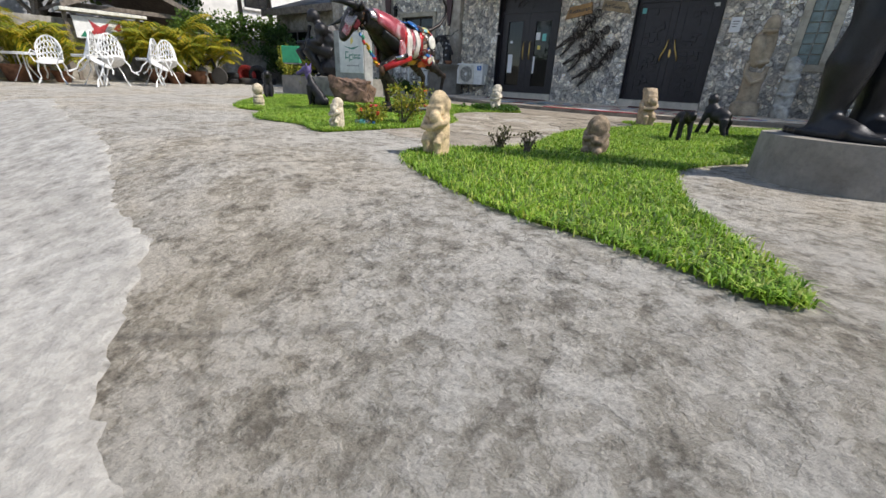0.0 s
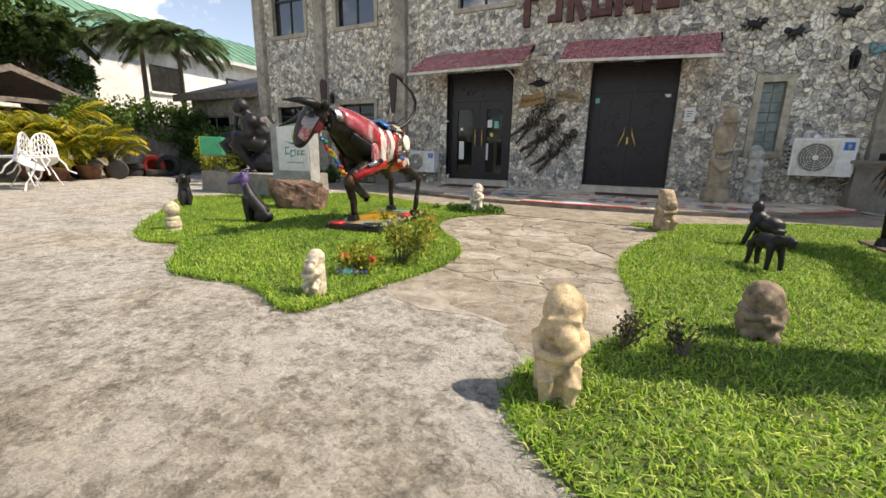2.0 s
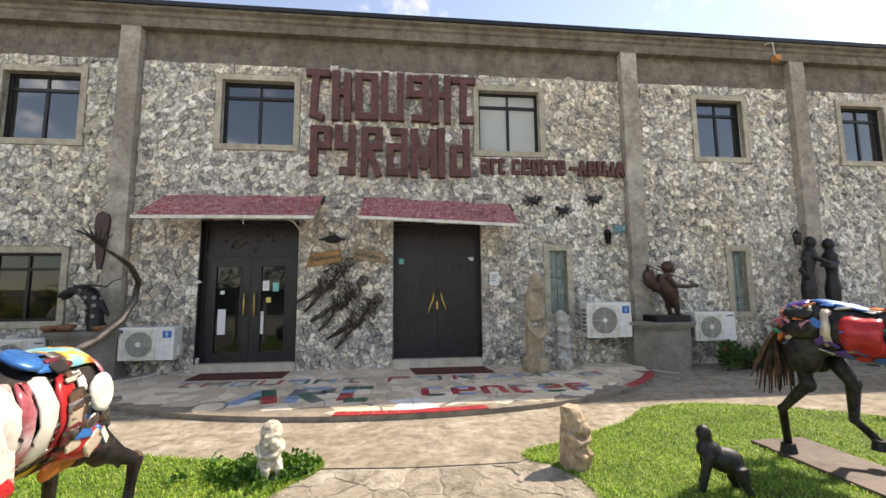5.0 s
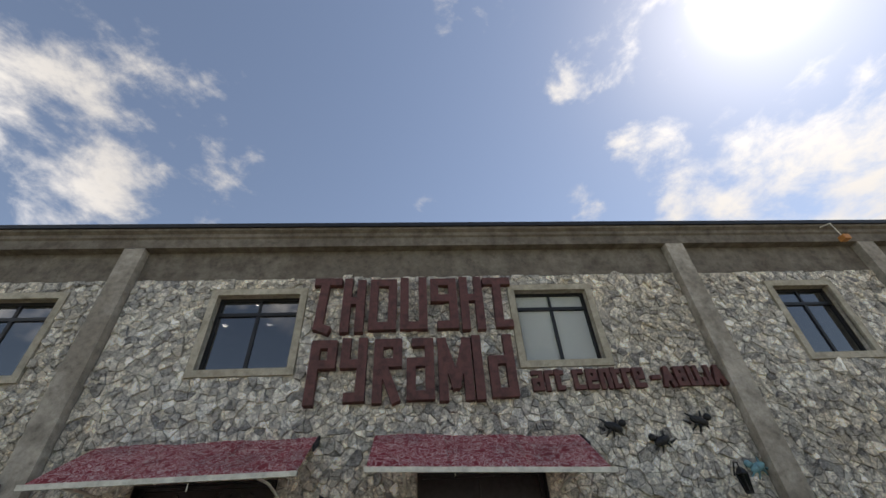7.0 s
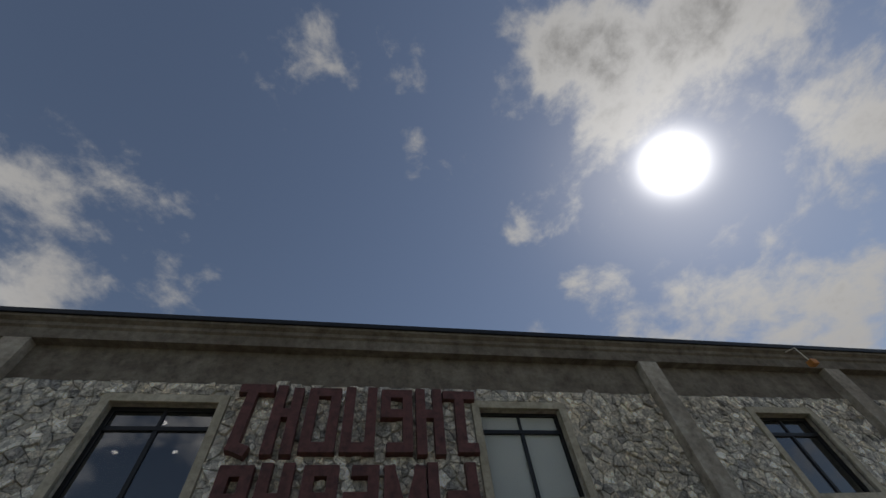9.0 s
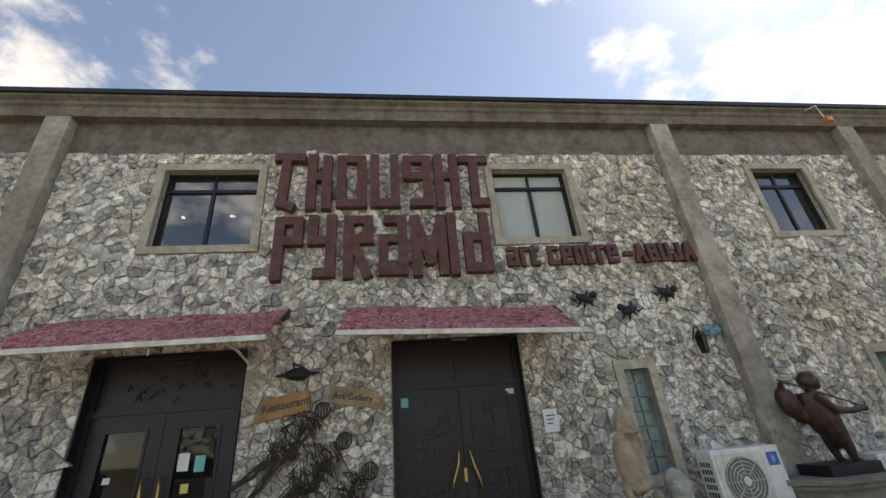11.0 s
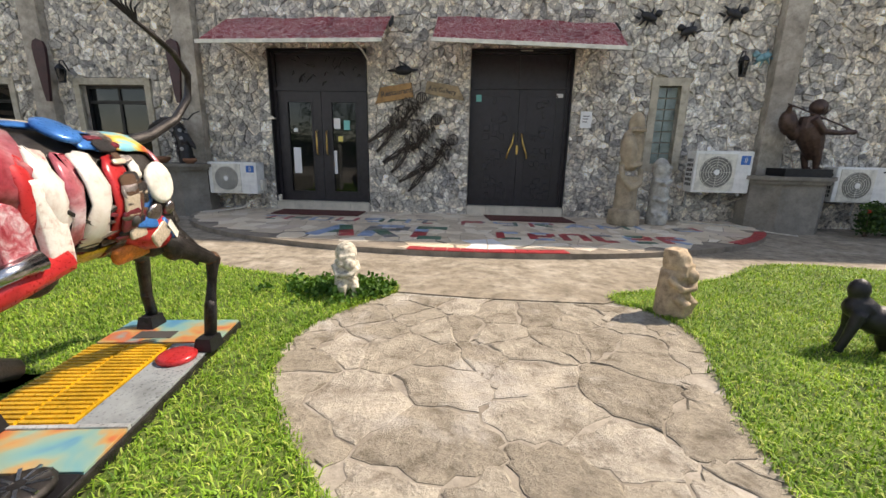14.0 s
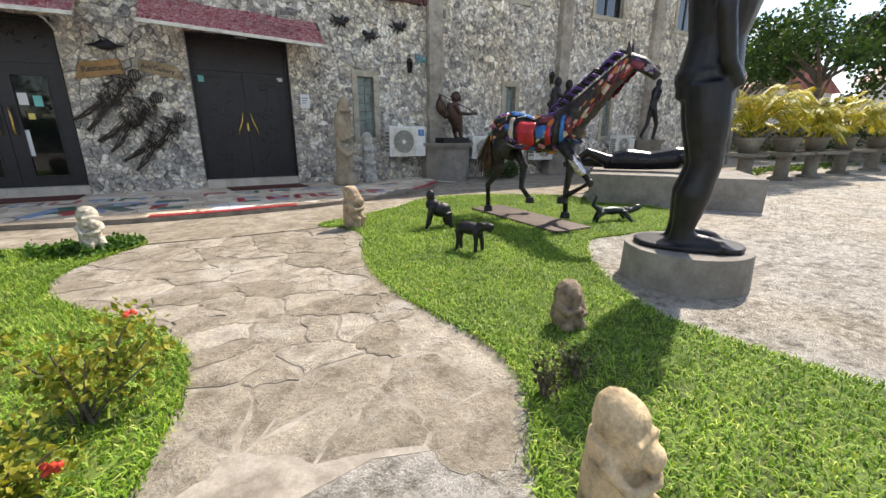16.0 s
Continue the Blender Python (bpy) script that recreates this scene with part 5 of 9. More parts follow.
def wire_men():
    """Three striding men bent from steel wire, fixed to the wall."""
    t = thing("wire_relief", pose(-4.36, FY - 0.04, 0.34), "rusty wire relief of three leaning running men", "wall sculpture")
    rng = random.Random(7)
    for ox, oz in ((0.02, 0.72), (0.30, 0.34), (0.62, -0.02)):
        m = part("wire_figure", bmesh.new(), WIRE, t)
        bm = bmesh.new()
        spine = [(ox + 0.10, oz + 1.08), (ox - 0.05, oz + 0.96), (ox - 0.24, oz + 0.80), (ox - 0.42, oz + 0.68)]
        wid = [0.12, 0.27, 0.25, 0.2]
        for k in range(78):
            a = rng.uniform(0, 3)
            b = min(max(a + rng.uniform(-0.9, 0.9), 0), 3)

            def at(f):
                i = min(int(f), 2)
                g = f - i
                s = rng.uniform(-1, 1) * (wid[i] * (1 - g) + wid[i + 1] * g)
                return (spine[i][0] * (1 - g) + spine[i + 1][0] * g - s * 0.5, -abs(rng.gauss(0.05, 0.03)), spine[i][1] * (1 - g) + spine[i + 1][1] * g + s * 0.85)

            p, q = at(a), at(b)
            tube(bm, [p, ((p[0] + q[0]) / 2, min(p[1], q[1]) - 0.02, (p[2] + q[2]) / 2), q], 0.0065, 4)
        hx, hz = ox + 0.16, oz + 1.17
        for k in range(7):
            a = math.pi * k / 7
            tube(bm, [(hx + 0.10 * math.cos(w) * math.cos(a), -0.06 - 0.05 * math.sin(a) * math.cos(w), hz + 0.10 * math.sin(w)) for w in (2 * math.pi * i / 14 for i in range(15))], 0.006, 4)
        legs = [[(ox - 0.36, oz + 0.72), (ox - 0.62, oz + 0.50), (ox - 0.86, oz + 0.36)], [(ox - 0.34, oz + 0.66), (ox - 0.52, oz + 0.38), (ox - 0.70, oz + 0.18)], [(ox - 0.02, oz + 0.98), (ox - 0.20, oz + 0.70), (ox - 0.30, oz + 0.60)]]
        for leg in legs:
            for k in range(12):
                j = [rng.uniform(-0.085, 0.085) for _ in leg]
                tube(bm, [(x + s * 0.6 * (1 - 0.35 * i), -0.03 - abs(s) * 0.4, z - s * 0.8 * (1 - 0.35 * i)) for i, ((x, z), s) in enumerate(zip(leg, j))], 0.008, 4)
        bm.to_mesh(m.data)
        bm.free()
    bm = bmesh.new()
    tube(bm, [(0.55, -0.06, 0.86), (0.95, -0.07, 1.12), (1.08, -0.08, 1.18)], 0.012, 5)
    part("spear", bm, GREY_METAL, t, "pale metal spear tip")


wire_men()


def writing(parent, text, size, m, material):
    cu = bpy.data.curves.new("lettering", "FONT")
    cu.offset = size * 0.022
    cu.body, cu.size, cu.extrude, cu.align_x, cu.align_y = text, size, 0.0015, "CENTER", "CENTER"
    ob = new("lettering", cu)
    dg = bpy.context.evaluated_depsgraph_get()
    me = bpy.data.meshes.new_from_object(ob.evaluated_get(dg))
    bpy.data.objects.remove(ob)
    me.materials.clear()
    me.materials.append(material)
    ob = new("lettering", me)
    ob.parent = parent
    ob.matrix_basis = m
    return ob


def signboards():
    t = thing("signboard", pose(-4.68, FY - 0.05, 2.32, 0, -9, 0), "varnished wooden arrow board with dark lettering", "sign", group="wooden direction signs")
    part("board", fixed(prism(bmesh.new(), [(-0.40, -0.14), (0.33, -0.13), (0.33, 0.13), (-0.26, 0.13)], 0.0, -0.03, "y", 0.006)), WOOD_SIGN, t)
    writing(t, "Restaurant", 0.135, pose(0.03, -0.032, 0.0, 90), INK)
    t = thing("signboard", pose(-3.78, FY - 0.05, 2.36, 0, 9, 0), "weathered wooden arrow board with faded lettering", "sign", group="wooden direction signs")
    part("board", fixed(prism(bmesh.new(), [(-0.33, -0.10), (0.42, -0.11), (0.26, 0.12), (-0.33, 0.12)], 0.0, -0.03, "y", 0.006)), WOOD_PALE, t)
    writing(t, "Art Gallery", 0.115, pose(-0.02, -0.032, 0.0, 90), INK)


signboards()


def lamp_fish():
    bm = bmesh.new()
    blob(bm, (0, -0.09, 0), (0.17, 0.07, 0.085))
    tube(bm, [(-0.3, -0.09, -0.01), (-0.16, -0.09, 0)], [0.008, 0.03])
    tube(bm, [(0.16, -0.09, 0), (0.28, -0.09, 0.01)], [0.03, 0.008])
    tube(bm, [(-0.04, -0.09, 0.07), (-0.08, -0.09, 0.15), (0.1, -0.09, 0.06)], 0.014)
    tube(bm, [(0, -0.09, 0), (0, 0.0, 0.02)], 0.02)
    solo("fish_lamp", bm, BLACK_METAL, "black metal fish shaped wall lamp", "wall lamp", m=pose(-4.52, FY - 0.01, 2.70))


lamp_fish()


def wall_lantern(x, z):
    t = thing("wall_lantern", pose(x, FY - 0.03, z), "black iron wall lantern with a hooked arm", "wall lamp", group="wall lanterns")
    bm = bmesh.new()
    tube(bm, [(0, 0, 0.05), (0, -0.1, 0.22), (0, -0.17, 0.2), (0, -0.17, 0.14)], 0.012, 6)
    part("arm", bm, BLACK_METAL, t)
    part("cap", lathe(bmesh.new(), [(0.09, 0.06), (0.05, 0.12), (0.012, 0.15)], 6, pose(0, -0.17, 0)), BLACK_METAL, t)
    part("glass_body", lathe(bmesh.new(), [(0.05, -0.16), (0.075, 0.05)], 6, pose(0, -0.17, 0)), DOOR_GLASS, t)
    bm = bmesh.new()
    for k in range(6):
        a = math.pi * k / 3
        tube(bm, [(0.052 * math.cos(a), -0.17 + 0.052 * math.sin(a), -0.17), (0.08 * math.cos(a), -0.17 + 0.08 * math.sin(a), 0.06)], 0.008, 4)
    part("cage", bm, BLACK_METAL, t)
    part("foot", lathe(bmesh.new(), [(0.055, -0.19), (0.06, -0.16)], 6, pose(0, -0.17, 0)), BLACK_METAL, t)


wall_lantern(1.33, 2.80)
wall_lantern(5.86, 2.80)
wall_lantern(-11.12, 2.62)


def wall_creature(x, z, s, flip, mat, label):
    bm = bmesh.new()
    blob(bm, (0, -0.05, 0), (0.15, 0.05, 0.07), 0, 20 * flip)
    blob(bm, (0.15 * flip, -0.06, 0.05), (0.06, 0.05, 0.06))
    for q in ((-0.1, -0.1), (-0.02, -0.13), (0.1, -0.09), (-0.12, 0.1), (0.06, 0.12)):
        tube(bm, [(0, -0.04, 0), (q[0] * 0.8, -0.06, q[1] * 0.6), (q[0] * 1.4, -0.02, q[1] * 1.3)], [0.025, 0.02, 0.01], 6)
    tube(bm, [(-0.14 * flip, -0.04, -0.03), (-0.25 * flip, -0.04, 0.02)], [0.025, 0.008], 6)
    solo("wall_creature", bm, mat, label, "wall sculpture", group="creatures on the wall", m=pose(x, FY - 0.01, z) @ Matrix.Scale(s, 4))


wall_creature(-0.27, 3.58, 1.0, 1, DARK_BRONZE, "dark metal animal climbing the stone wall")
wall_creature(0.42, 3.36, 0.95, -1, DARK_BRONZE, "dark metal animal climbing the stone wall")
wall_creature(1.12, 3.62, 1.0, 1, DARK_BRONZE, "dark metal animal climbing the stone wall")
wall_creature(1.72, 2.95, 0.9, -1, plain("faded_blue_paint", (0.16, 0.33, 0.38), 0.6, 0.0, 0.3, 12), "faded blue metal lizard on the wall")
t = thing("wall_notice", pose(-1.16, FY - 0.04, 1.74), "white paper notice in a plastic sleeve", "notice")
part("sheet", boxes((-0.10, 0.10, -0.012, 0.0, 0, 0.29)), PAPER, t)
for k in range(3):
    part("text_bar", boxes((-0.06, 0.06 - 0.02 * k, -0.015, -0.0125, 0.2 - 0.05 * k, 0.215 - 0.05 * k)), INK, t)
for x, yf in ((-8.80, FY - 0.24), (-11.45, FY - 0.24)):
    prof = [(0.0, 1.12), (0.09, 1.08), (0.125, 0.98), (0.125, 0.85), (0.09, 0.45), (0.05, 0.1), (0.03, 0.0)]
    bm = bmesh.new()
    prism(bm, [(r, z) for r, z in prof] + [(-r, z) for r, z in prof[::-1] if r], -0.03, 0.03, "y", 0.01)
    solo("paddle", fixed(bm), PADDLE, "dark maroon wooden paddle hung on a cement pillar", "paddle", group="paddles", m=pose(x, yf + 0.02, 2.08))
# floodlight on the cornice
t = thing("floodlight", pose(5.45, FY - 0.30, 6.85), "small orange floodlight on a curved arm", "lamp")
bm = bmesh.new()
tube(bm, [(0, 0.06, 0.55), (-0.03, -0.2, 0.45), (-0.02, -0.22, 0.1)], 0.012, 6)
part("arm", bm, OLDWHITE, t)
part("head", box(bmesh.new(), -0.07, 0.07, -0.29, -0.15, -0.02, 0.10, bevel=0.02), plain("orange_plastic", (0.55, 0.22, 0.05), 0.5), t)


# ---- dragon head on the west pedestal ----
def dragon():
    neck = [(0.16, 0, 0), (0.14, 0, 0.22), (0.12, 0, 0.42), (0.06, 0, 0.60), (-0.06, 0, 0.72), (-0.20, 0, 0.74)]
    wide = [0.13, 0.125, 0.12, 0.115, 0.10, 0.09]
    bm = bmesh.new()
    tube(bm, neck, wide, 12)
    blob(bm, (-0.30, 0, 0.70), (0.15, 0.09, 0.085), 0, -14)
    tube(bm, [(-0.32, 0, 0.70), (-0.46, 0, 0.64), (-0.52, 0, 0.60)], [0.07, 0.05, 0.025], 10)
    tube(bm, [(-0.30, 0, 0.63), (-0.44, 0, 0.56)], [0.045, 0.025], 8)
    tube(bm, [(0.18, 0, 0.52), (0.30, 0, 0.34), (0.36, 0, 0.26)], [0.07, 0.05, 0.02], 8)
    melt(ob := solo("dragon_head", bm, DARK_BRONZE, "black scrap metal beast head with a wire horn on a pedestal", "sculpture", m=pose(-8.72, 11.42, 0.97)), 0.018, 1)
    rng = random.Random(3)
    link = mesh_of("chain_link", lathe(bmesh.new(), [(0.018, 0), (0.034, 0.004), (0.036, 0.012), (0.02, 0.018), (0.012, 0.006)], 9), GREY_METAL)
    dark = mesh_of("chain_link", lathe(bmesh.new(), [(0.018, 0), (0.034, 0.004), (0.036, 0.012), (0.02, 0.018), (0.012, 0.006)], 9), STEEL_DARK)
    for k in range(110):
        f, a = rng.random() * 4.999, rng.uniform(0, 6.28)
        i = int(f)
        p = Vector(neck[i]).lerp(Vector(neck[i + 1]), f - i)
        d = (Vector(neck[i + 1]) - Vector(neck[i])).normalized()
        side = Vector((0, 1, 0))
        nrm = side * math.cos(a) + d.cross(side) * math.sin(a)
        o = new("chain_link", link if k % 3 == 0 else dark)
        o.parent = ob
        o.matrix_basis = Matrix.Translation(p + nrm * wide[i] * 0.99) @ nrm.to_track_quat("Z", "Y").to_matrix().to_4x4()
    bm = bmesh.new()
    tube(bm, [(-0.22, -0.05, 0.80), (0.0, -0.08, 0.80), (0.22, -0.10, 0.80), (0.34, -0.10, 0.78), (0.46, -0.12, 0.88), (0.60, -0.12, 0.93)], [0.022, 0.018, 0.015, 0.014, 0.012, 0.008], 6)
    part("horn", bm, DARK_BRONZE, ob, "long curved horn")
    part("eye", blob(bmesh.new(), (-0.33, -0.085, 0.74), 0.018, sub=1), GREY_METAL, ob)


STEEL_DARK = plain("dark_chain_steel", (0.06, 0.05, 0.05), 0.4, 0.7, 0.3, 16)
dragon()
CLAY = plain("terracotta", (0.24, 0.11, 0.06), 0.85, 0.0, 0.25, 8, 0.002)
for x, r in ((-9.22, 0.13), (-8.97, 0.15), (-8.42, 0.12)):
    solo("clay_bowl", lathe(bmesh.new(), [(r * 0.5, 0), (r, r * 0.5), (r * 0.95, r * 0.8), (r * 0.8, r * 0.75)], 16), CLAY, "small brown clay bowl on the pedestal", "bowl", group="clay bowls", smooth=True, m=pose(x, 11.3, 0.97))

# ---- carved stones on the lawns ----
def carved_mother(x, y, h, turn, mat, variant, label):
    """A squat carved figure that holds a child; about one unit tall before scaling."""
    rng = random.Random(variant)
    bm = bmesh.new()
    if variant == 6:
        lathe(bm, [(0.20, 0), (0.24, 0.06), (0.21, 0.14), (0.25, 0.2), (0.23, 0.34), (0.19, 0.38)], 16)
        lathe(bm, [(0.17, 0.36), (0.22, 0.40), (0.21, 0.48), (0.17, 0.50)], 16)
        blob(bm, (0.02, 0, 0.74), (0.26, 0.24, 0.27))
        blob(bm, (0.0, -0.16, 0.42), (0.1, 0.08, 0.05))
    elif variant == 5:
        blob(bm, (0, 0.02, 0.30), (0.34, 0.28, 0.34))
        blob(bm, (0, 0.02, 0.66), (0.29, 0.25, 0.34))
        blob(bm, (0, -0.12, 0.68), (0.20, 0.14, 0.22))
        tube(bm, [(-0.28, 0, 0.55), (-0.2, -0.22, 0.42), (0.1, -0.28, 0.46)], 0.07)
        tube(bm, [(0.28, 0, 0.55), (0.22, -0.22, 0.36), (0.0, -0.28, 0.36)], 0.07)
        blob(bm, (-0.14, -0.2, 0.12), (0.12, 0.14, 0.12))
        blob(bm, (0.16, -0.2, 0.12), (0.12, 0.14, 0.12))
        blob(bm, (0.0, -0.23, 0.74), (0.05, 0.06, 0.07))
    else:
        blob(bm, (0, 0.02, 0.22), (0.21, 0.20, 0.25))
        tube(bm, [(0, 0.03, 0.0), (0, 0.03, 0.35), (0.0, 0.03, 0.68)], [0.20, 0.20, 0.18], 12)
        blob(bm, (0.02, 0.02, 0.80), (0.19, 0.19, 0.20), 0, 10)
        box(bm, -0.12, 0.15, -0.18, 0.0, 0.68, 0.79)
        blob(bm, (0.05, -0.19, 0.63), (0.10, 0.09, 0.105))
        blob(bm, (-0.10, -0.15, 0.64), (0.05, 0.05, 0.05))
        tube(bm, [(-0.20, 0.0, 0.60), (-0.17, -0.19, 0.46), (0.05, -0.24, 0.47), (0.17, -0.17, 0.55)], 0.05)
        tube(bm, [(0.18, 0.0, 0.62), (0.19, -0.12, 0.54), (0.12, -0.18, 0.52)], 0.055)
        tube(bm, [(-0.12, -0.1, 0.34), (-0.10, -0.22, 0.26), (-0.08, -0.18, 0.03)], [0.09, 0.08, 0.07])
        tube(bm, [(0.12, -0.1, 0.34), (0.12, -0.22, 0.24), (0.10, -0.18, 0.03)], [0.09, 0.08, 0.07])
        blob(bm, (rng.uniform(-0.04, 0.04), -0.16, 0.36), (0.07, 0.06, 0.08))
        if variant == 2:
            box(bm, -0.15, 0.15, -0.05, 0.15, 0.86, 0.98)
        if variant == 4:
            blob(bm, (0.0, 0.04, 0.86), (0.15, 0.16, 0.17))
    ob = solo("stone_figure", bm, mat, label, "statue", group="carved stone figures", m=pose(x, y, 0.0, 0, 0, turn) @ Matrix.Scale(h, 4))
    melt(ob, 0.02, 1)


carved_mother(-4.25, 7.30, 0.50, 25, plain("cream_speckled_stone", (0.58, 0.53, 0.42), 0.85, 0.0, 0.3, 14, 0.006), 1, "cream carved stone mother and child in low herbs")
carved_mother(-1.55, 7.20, 0.56, 40, plain("tan_carved_stone", (0.42, 0.32, 0.21), 0.88, 0.0, 0.28, 6, 0.006), 2, "tan carved stone mother cradling a child")
carved_mother(-3.70, 3.11, 0.325, 10, plain("ivory_carved_stone", (0.62, 0.54, 0.40), 0.85, 0.0, 0.25, 9, 0.005), 3, "small ivory carved stone figure at the lawn tip")
carved_mother(-2.02, 2.70, 0.46, 12, plain("ochre_carved_stone", (0.60, 0.46, 0.27), 0.85, 0.0, 0.3, 5, 0.005), 4, "ochre and cream carved stone figure hugging a child")
carved_mother(-1.16, 3.76, 0.335, -5, BROWN_STONE, 5, "squat dark brown carved stone figure in grass")
carved_mother(-6.68, 3.92, 0.36, -20, plain("buff_carved_stone", (0.55, 0.47, 0.33), 0.85, 0.0, 0.25, 7, 0.005), 6, "round headed buff carved stone figure")

# ---- scrap metal animals ----
def paint(name, c, rough=0.3, metal=0.25):
    return plain(name, c, rough, metal, 0.17, 7, 0.001)


RED_P, BLUE_P = paint("red_car_paint", (0.50, 0.028, 0.03)), paint("blue_car_paint", (0.03, 0.15, 0.42))
WINE_P, CREAM_P = paint("wine_car_paint", (0.17, 0.025, 0.035), 0.22), paint("cream_car_paint", (0.52, 0.44, 0.33))
RUBBED = Nodes("rubbed_red_paint", 0.25, 0.25)
RUBBED.colour(RUBBED.mix(0.5, RUBBED.ramp(RUBBED.noise(4.0, 5, 0.6, None, 0.8), [(0.34, (0.34, 0.045, 0.06)), (0.46, (0.46, 0.13, 0.15)), (0.56, (0.54, 0.29, 0.31)), (0.68, (0.66, 0.56, 0.57))]), RUBBED.ramp(RUBBED.noise(26, 6, 0.7), [(0.35, (0.35, 0.3, 0.3)), (0.55, (1, 1, 1))]), "MULTIPLY"))
PINK_P = RUBBED.mat
CHIPPED = Nodes("chipped_white_and_red", 0.35, 0.15)
CHIPPED.colour(CHIPPED.ramp(CHIPPED.noise(7.0, 7, 0.7, None, 0.6), [(0.30, (0.12, 0.08, 0.07)), (0.34, (0.42, 0.06, 0.07)), (0.385, (0.56, 0.47, 0.41)), (0.48, (0.64, 0.60, 0.54)), (0.62, (0.72, 0.69, 0.64))]))
WHITE_P = CHIPPED.mat
YELLOW_P, GREEN_P, ORANGE_P, PURPLE_P = paint("yellow_paint", (0.62, 0.36, 0.02)), paint("green_paint", (0.03, 0.22, 0.13)), paint("orange_paint", (0.58, 0.16, 0.03)), paint("violet_paint", (0.12, 0.05, 0.28))
CHROME = plain("dull_chrome", (0.55, 0.55, 0.55), 0.2, 1.0, 0.2, 12, 0.001)
DULL_CHROME = plain("scuffed_chrome", (0.34, 0.30, 0.29), 0.3, 1.0, 0.35, 14, 0.003)
STEEL = plain("greasy_scrap_steel", (0.05, 0.045, 0.042), 0.45, 0.7, 0.35, 14, 0.006)
RAINBOW = Nodes("sprayed_colour_paint", 0.35, 0.2)
RAINBOW.colour(RAINBOW.ramp(RAINBOW.noise(3.2, 3, 0.5, RAINBOW.pos, 0.4), [(0.34, (0.06, 0.22, 0.38)), (0.42, (0.16, 0.34, 0.34)), (0.5, (0.26, 0.36, 0.27)), (0.56, (0.48, 0.28, 0.10)), (0.61, (0.50, 0.13, 0.05)), (0.68, (0.12, 0.32, 0.32))]))
RAINBOW = RAINBOW.mat
RUMP = Nodes("sprayed_rump_paint", 0.28, 0.15)
RUMP.colour(RUMP.ramp(RUMP.noise(5.0, 3, 0.5, None, 0.6), [(0.33, (0.10, 0.40, 0.58)), (0.42, (0.24, 0.50, 0.50)), (0.47, (0.66, 0.50, 0.08)), (0.53, (0.66, 0.20, 0.04)), (0.58, (0.62, 0.10, 0.07)), (0.64, (0.66, 0.46, 0.06)), (0.70, (0.12, 0.42, 0.46))]))
RUMP_PAINT = RUMP.mat
RUST = plain("rusty_steel", (0.13, 0.07, 0.04), 0.7, 0.4, 0.35, 14, 0.005)


def plate_mesh(mt, aspect, seed):
    """A bulged piece of car body with rounded, slightly ragged corners."""
    rng = random.Random(seed)
    bm = bmesh.new()
    n = 14
    ring = []
    for k in range(n):
        a = 2 * math.pi * k / n
        c, s = math.cos(a), math.sin(a)
        p = 0.38
        ring.append((math.copysign(abs(c) ** p, c) * (1 + rng.uniform(-0.13, 0.06)), math.copysign(abs(s) ** p, s) * aspect * (1 + rng.uniform(-0.13, 0.06))))
    rows = []
    for f, z in ((1.0, -0.30), (0.99, 0.0), (0.9, 0.05), (0.4, 0.09)):
        rows.append([bm.verts.new((x * f, y * f, z)) for x, y in ring])
    for r, s in zip(rows, rows[1:]):
        for k in range(n):
            bm.faces.new((r[k], r[(k + 1) % n], s[(k + 1) % n], s[k]))
    bm.faces.new(rows[-1])
    return mesh_of("plate", bm, mt, True)


PLATES = {}


def put_plate(parent, c, normal, along, size, mt, aspect=0.6, name="plate", label=""):
    key = (mt.name, round(aspect, 1), int(size * 100) % 3)
    if key not in PLATES:
        PLATES[key] = plate_mesh(mt, aspect, len(PLATES))
    nrm = Vector(normal).normalized()
    u = (Vector(along) - nrm * Vector(along).dot(nrm)).normalized()
    v = nrm.cross(u)
    m = Matrix((u, v, nrm)).transposed().to_4x4()
    ob = new(name, PLATES[key])
    ob.parent = parent
    ob.matrix_basis = Matrix.Translation(c) @ m @ Matrix.Diagonal((size, size, size * 0.6, 1))
    return tagged(ob, label)


def hull(bm, spine, seg=18):
    """A body through cross sections (x, z, half width, half height); x runs along the animal."""
    rings = []
    for x, z, w, h in spine:
        rings.append([bm.verts.new((x, w * math.cos(a), z + h * math.sin(a))) for a in (2 * math.pi * k / seg for k in range(seg))])
    for r, s in zip(rings, rings[1:]):
        for k in range(seg):
            bm.faces.new((r[k], r[(k + 1) % seg], s[(k + 1) % seg], s[k]))
    bm.faces.new(rings[0][::-1])
    bm.faces.new(rings[-1])


def on_hull(spine, f, a, lift=1.02):
    """Place, normal and run of the body's skin at fraction f of its length and angle a in degrees (90: the back)."""
    k = min(int(f * (len(spine) - 1)), len(spine) - 2)
    g = f * (len(spine) - 1) - k
    s, e = spine[k], spine[k + 1]
    x, z, w, h = (s[i] * (1 - g) + e[i] * g for i in range(4))
    c, q = math.cos(radians(a)), math.sin(radians(a))
    run = Vector((e[0] - s[0], (e[2] - s[2]) * c, e[1] - s[1] + (e[3] - s[3]) * q))
    return Vector((x, w * c * lift, z + h * q * lift)), Vector((0, c / w, q / h)), run


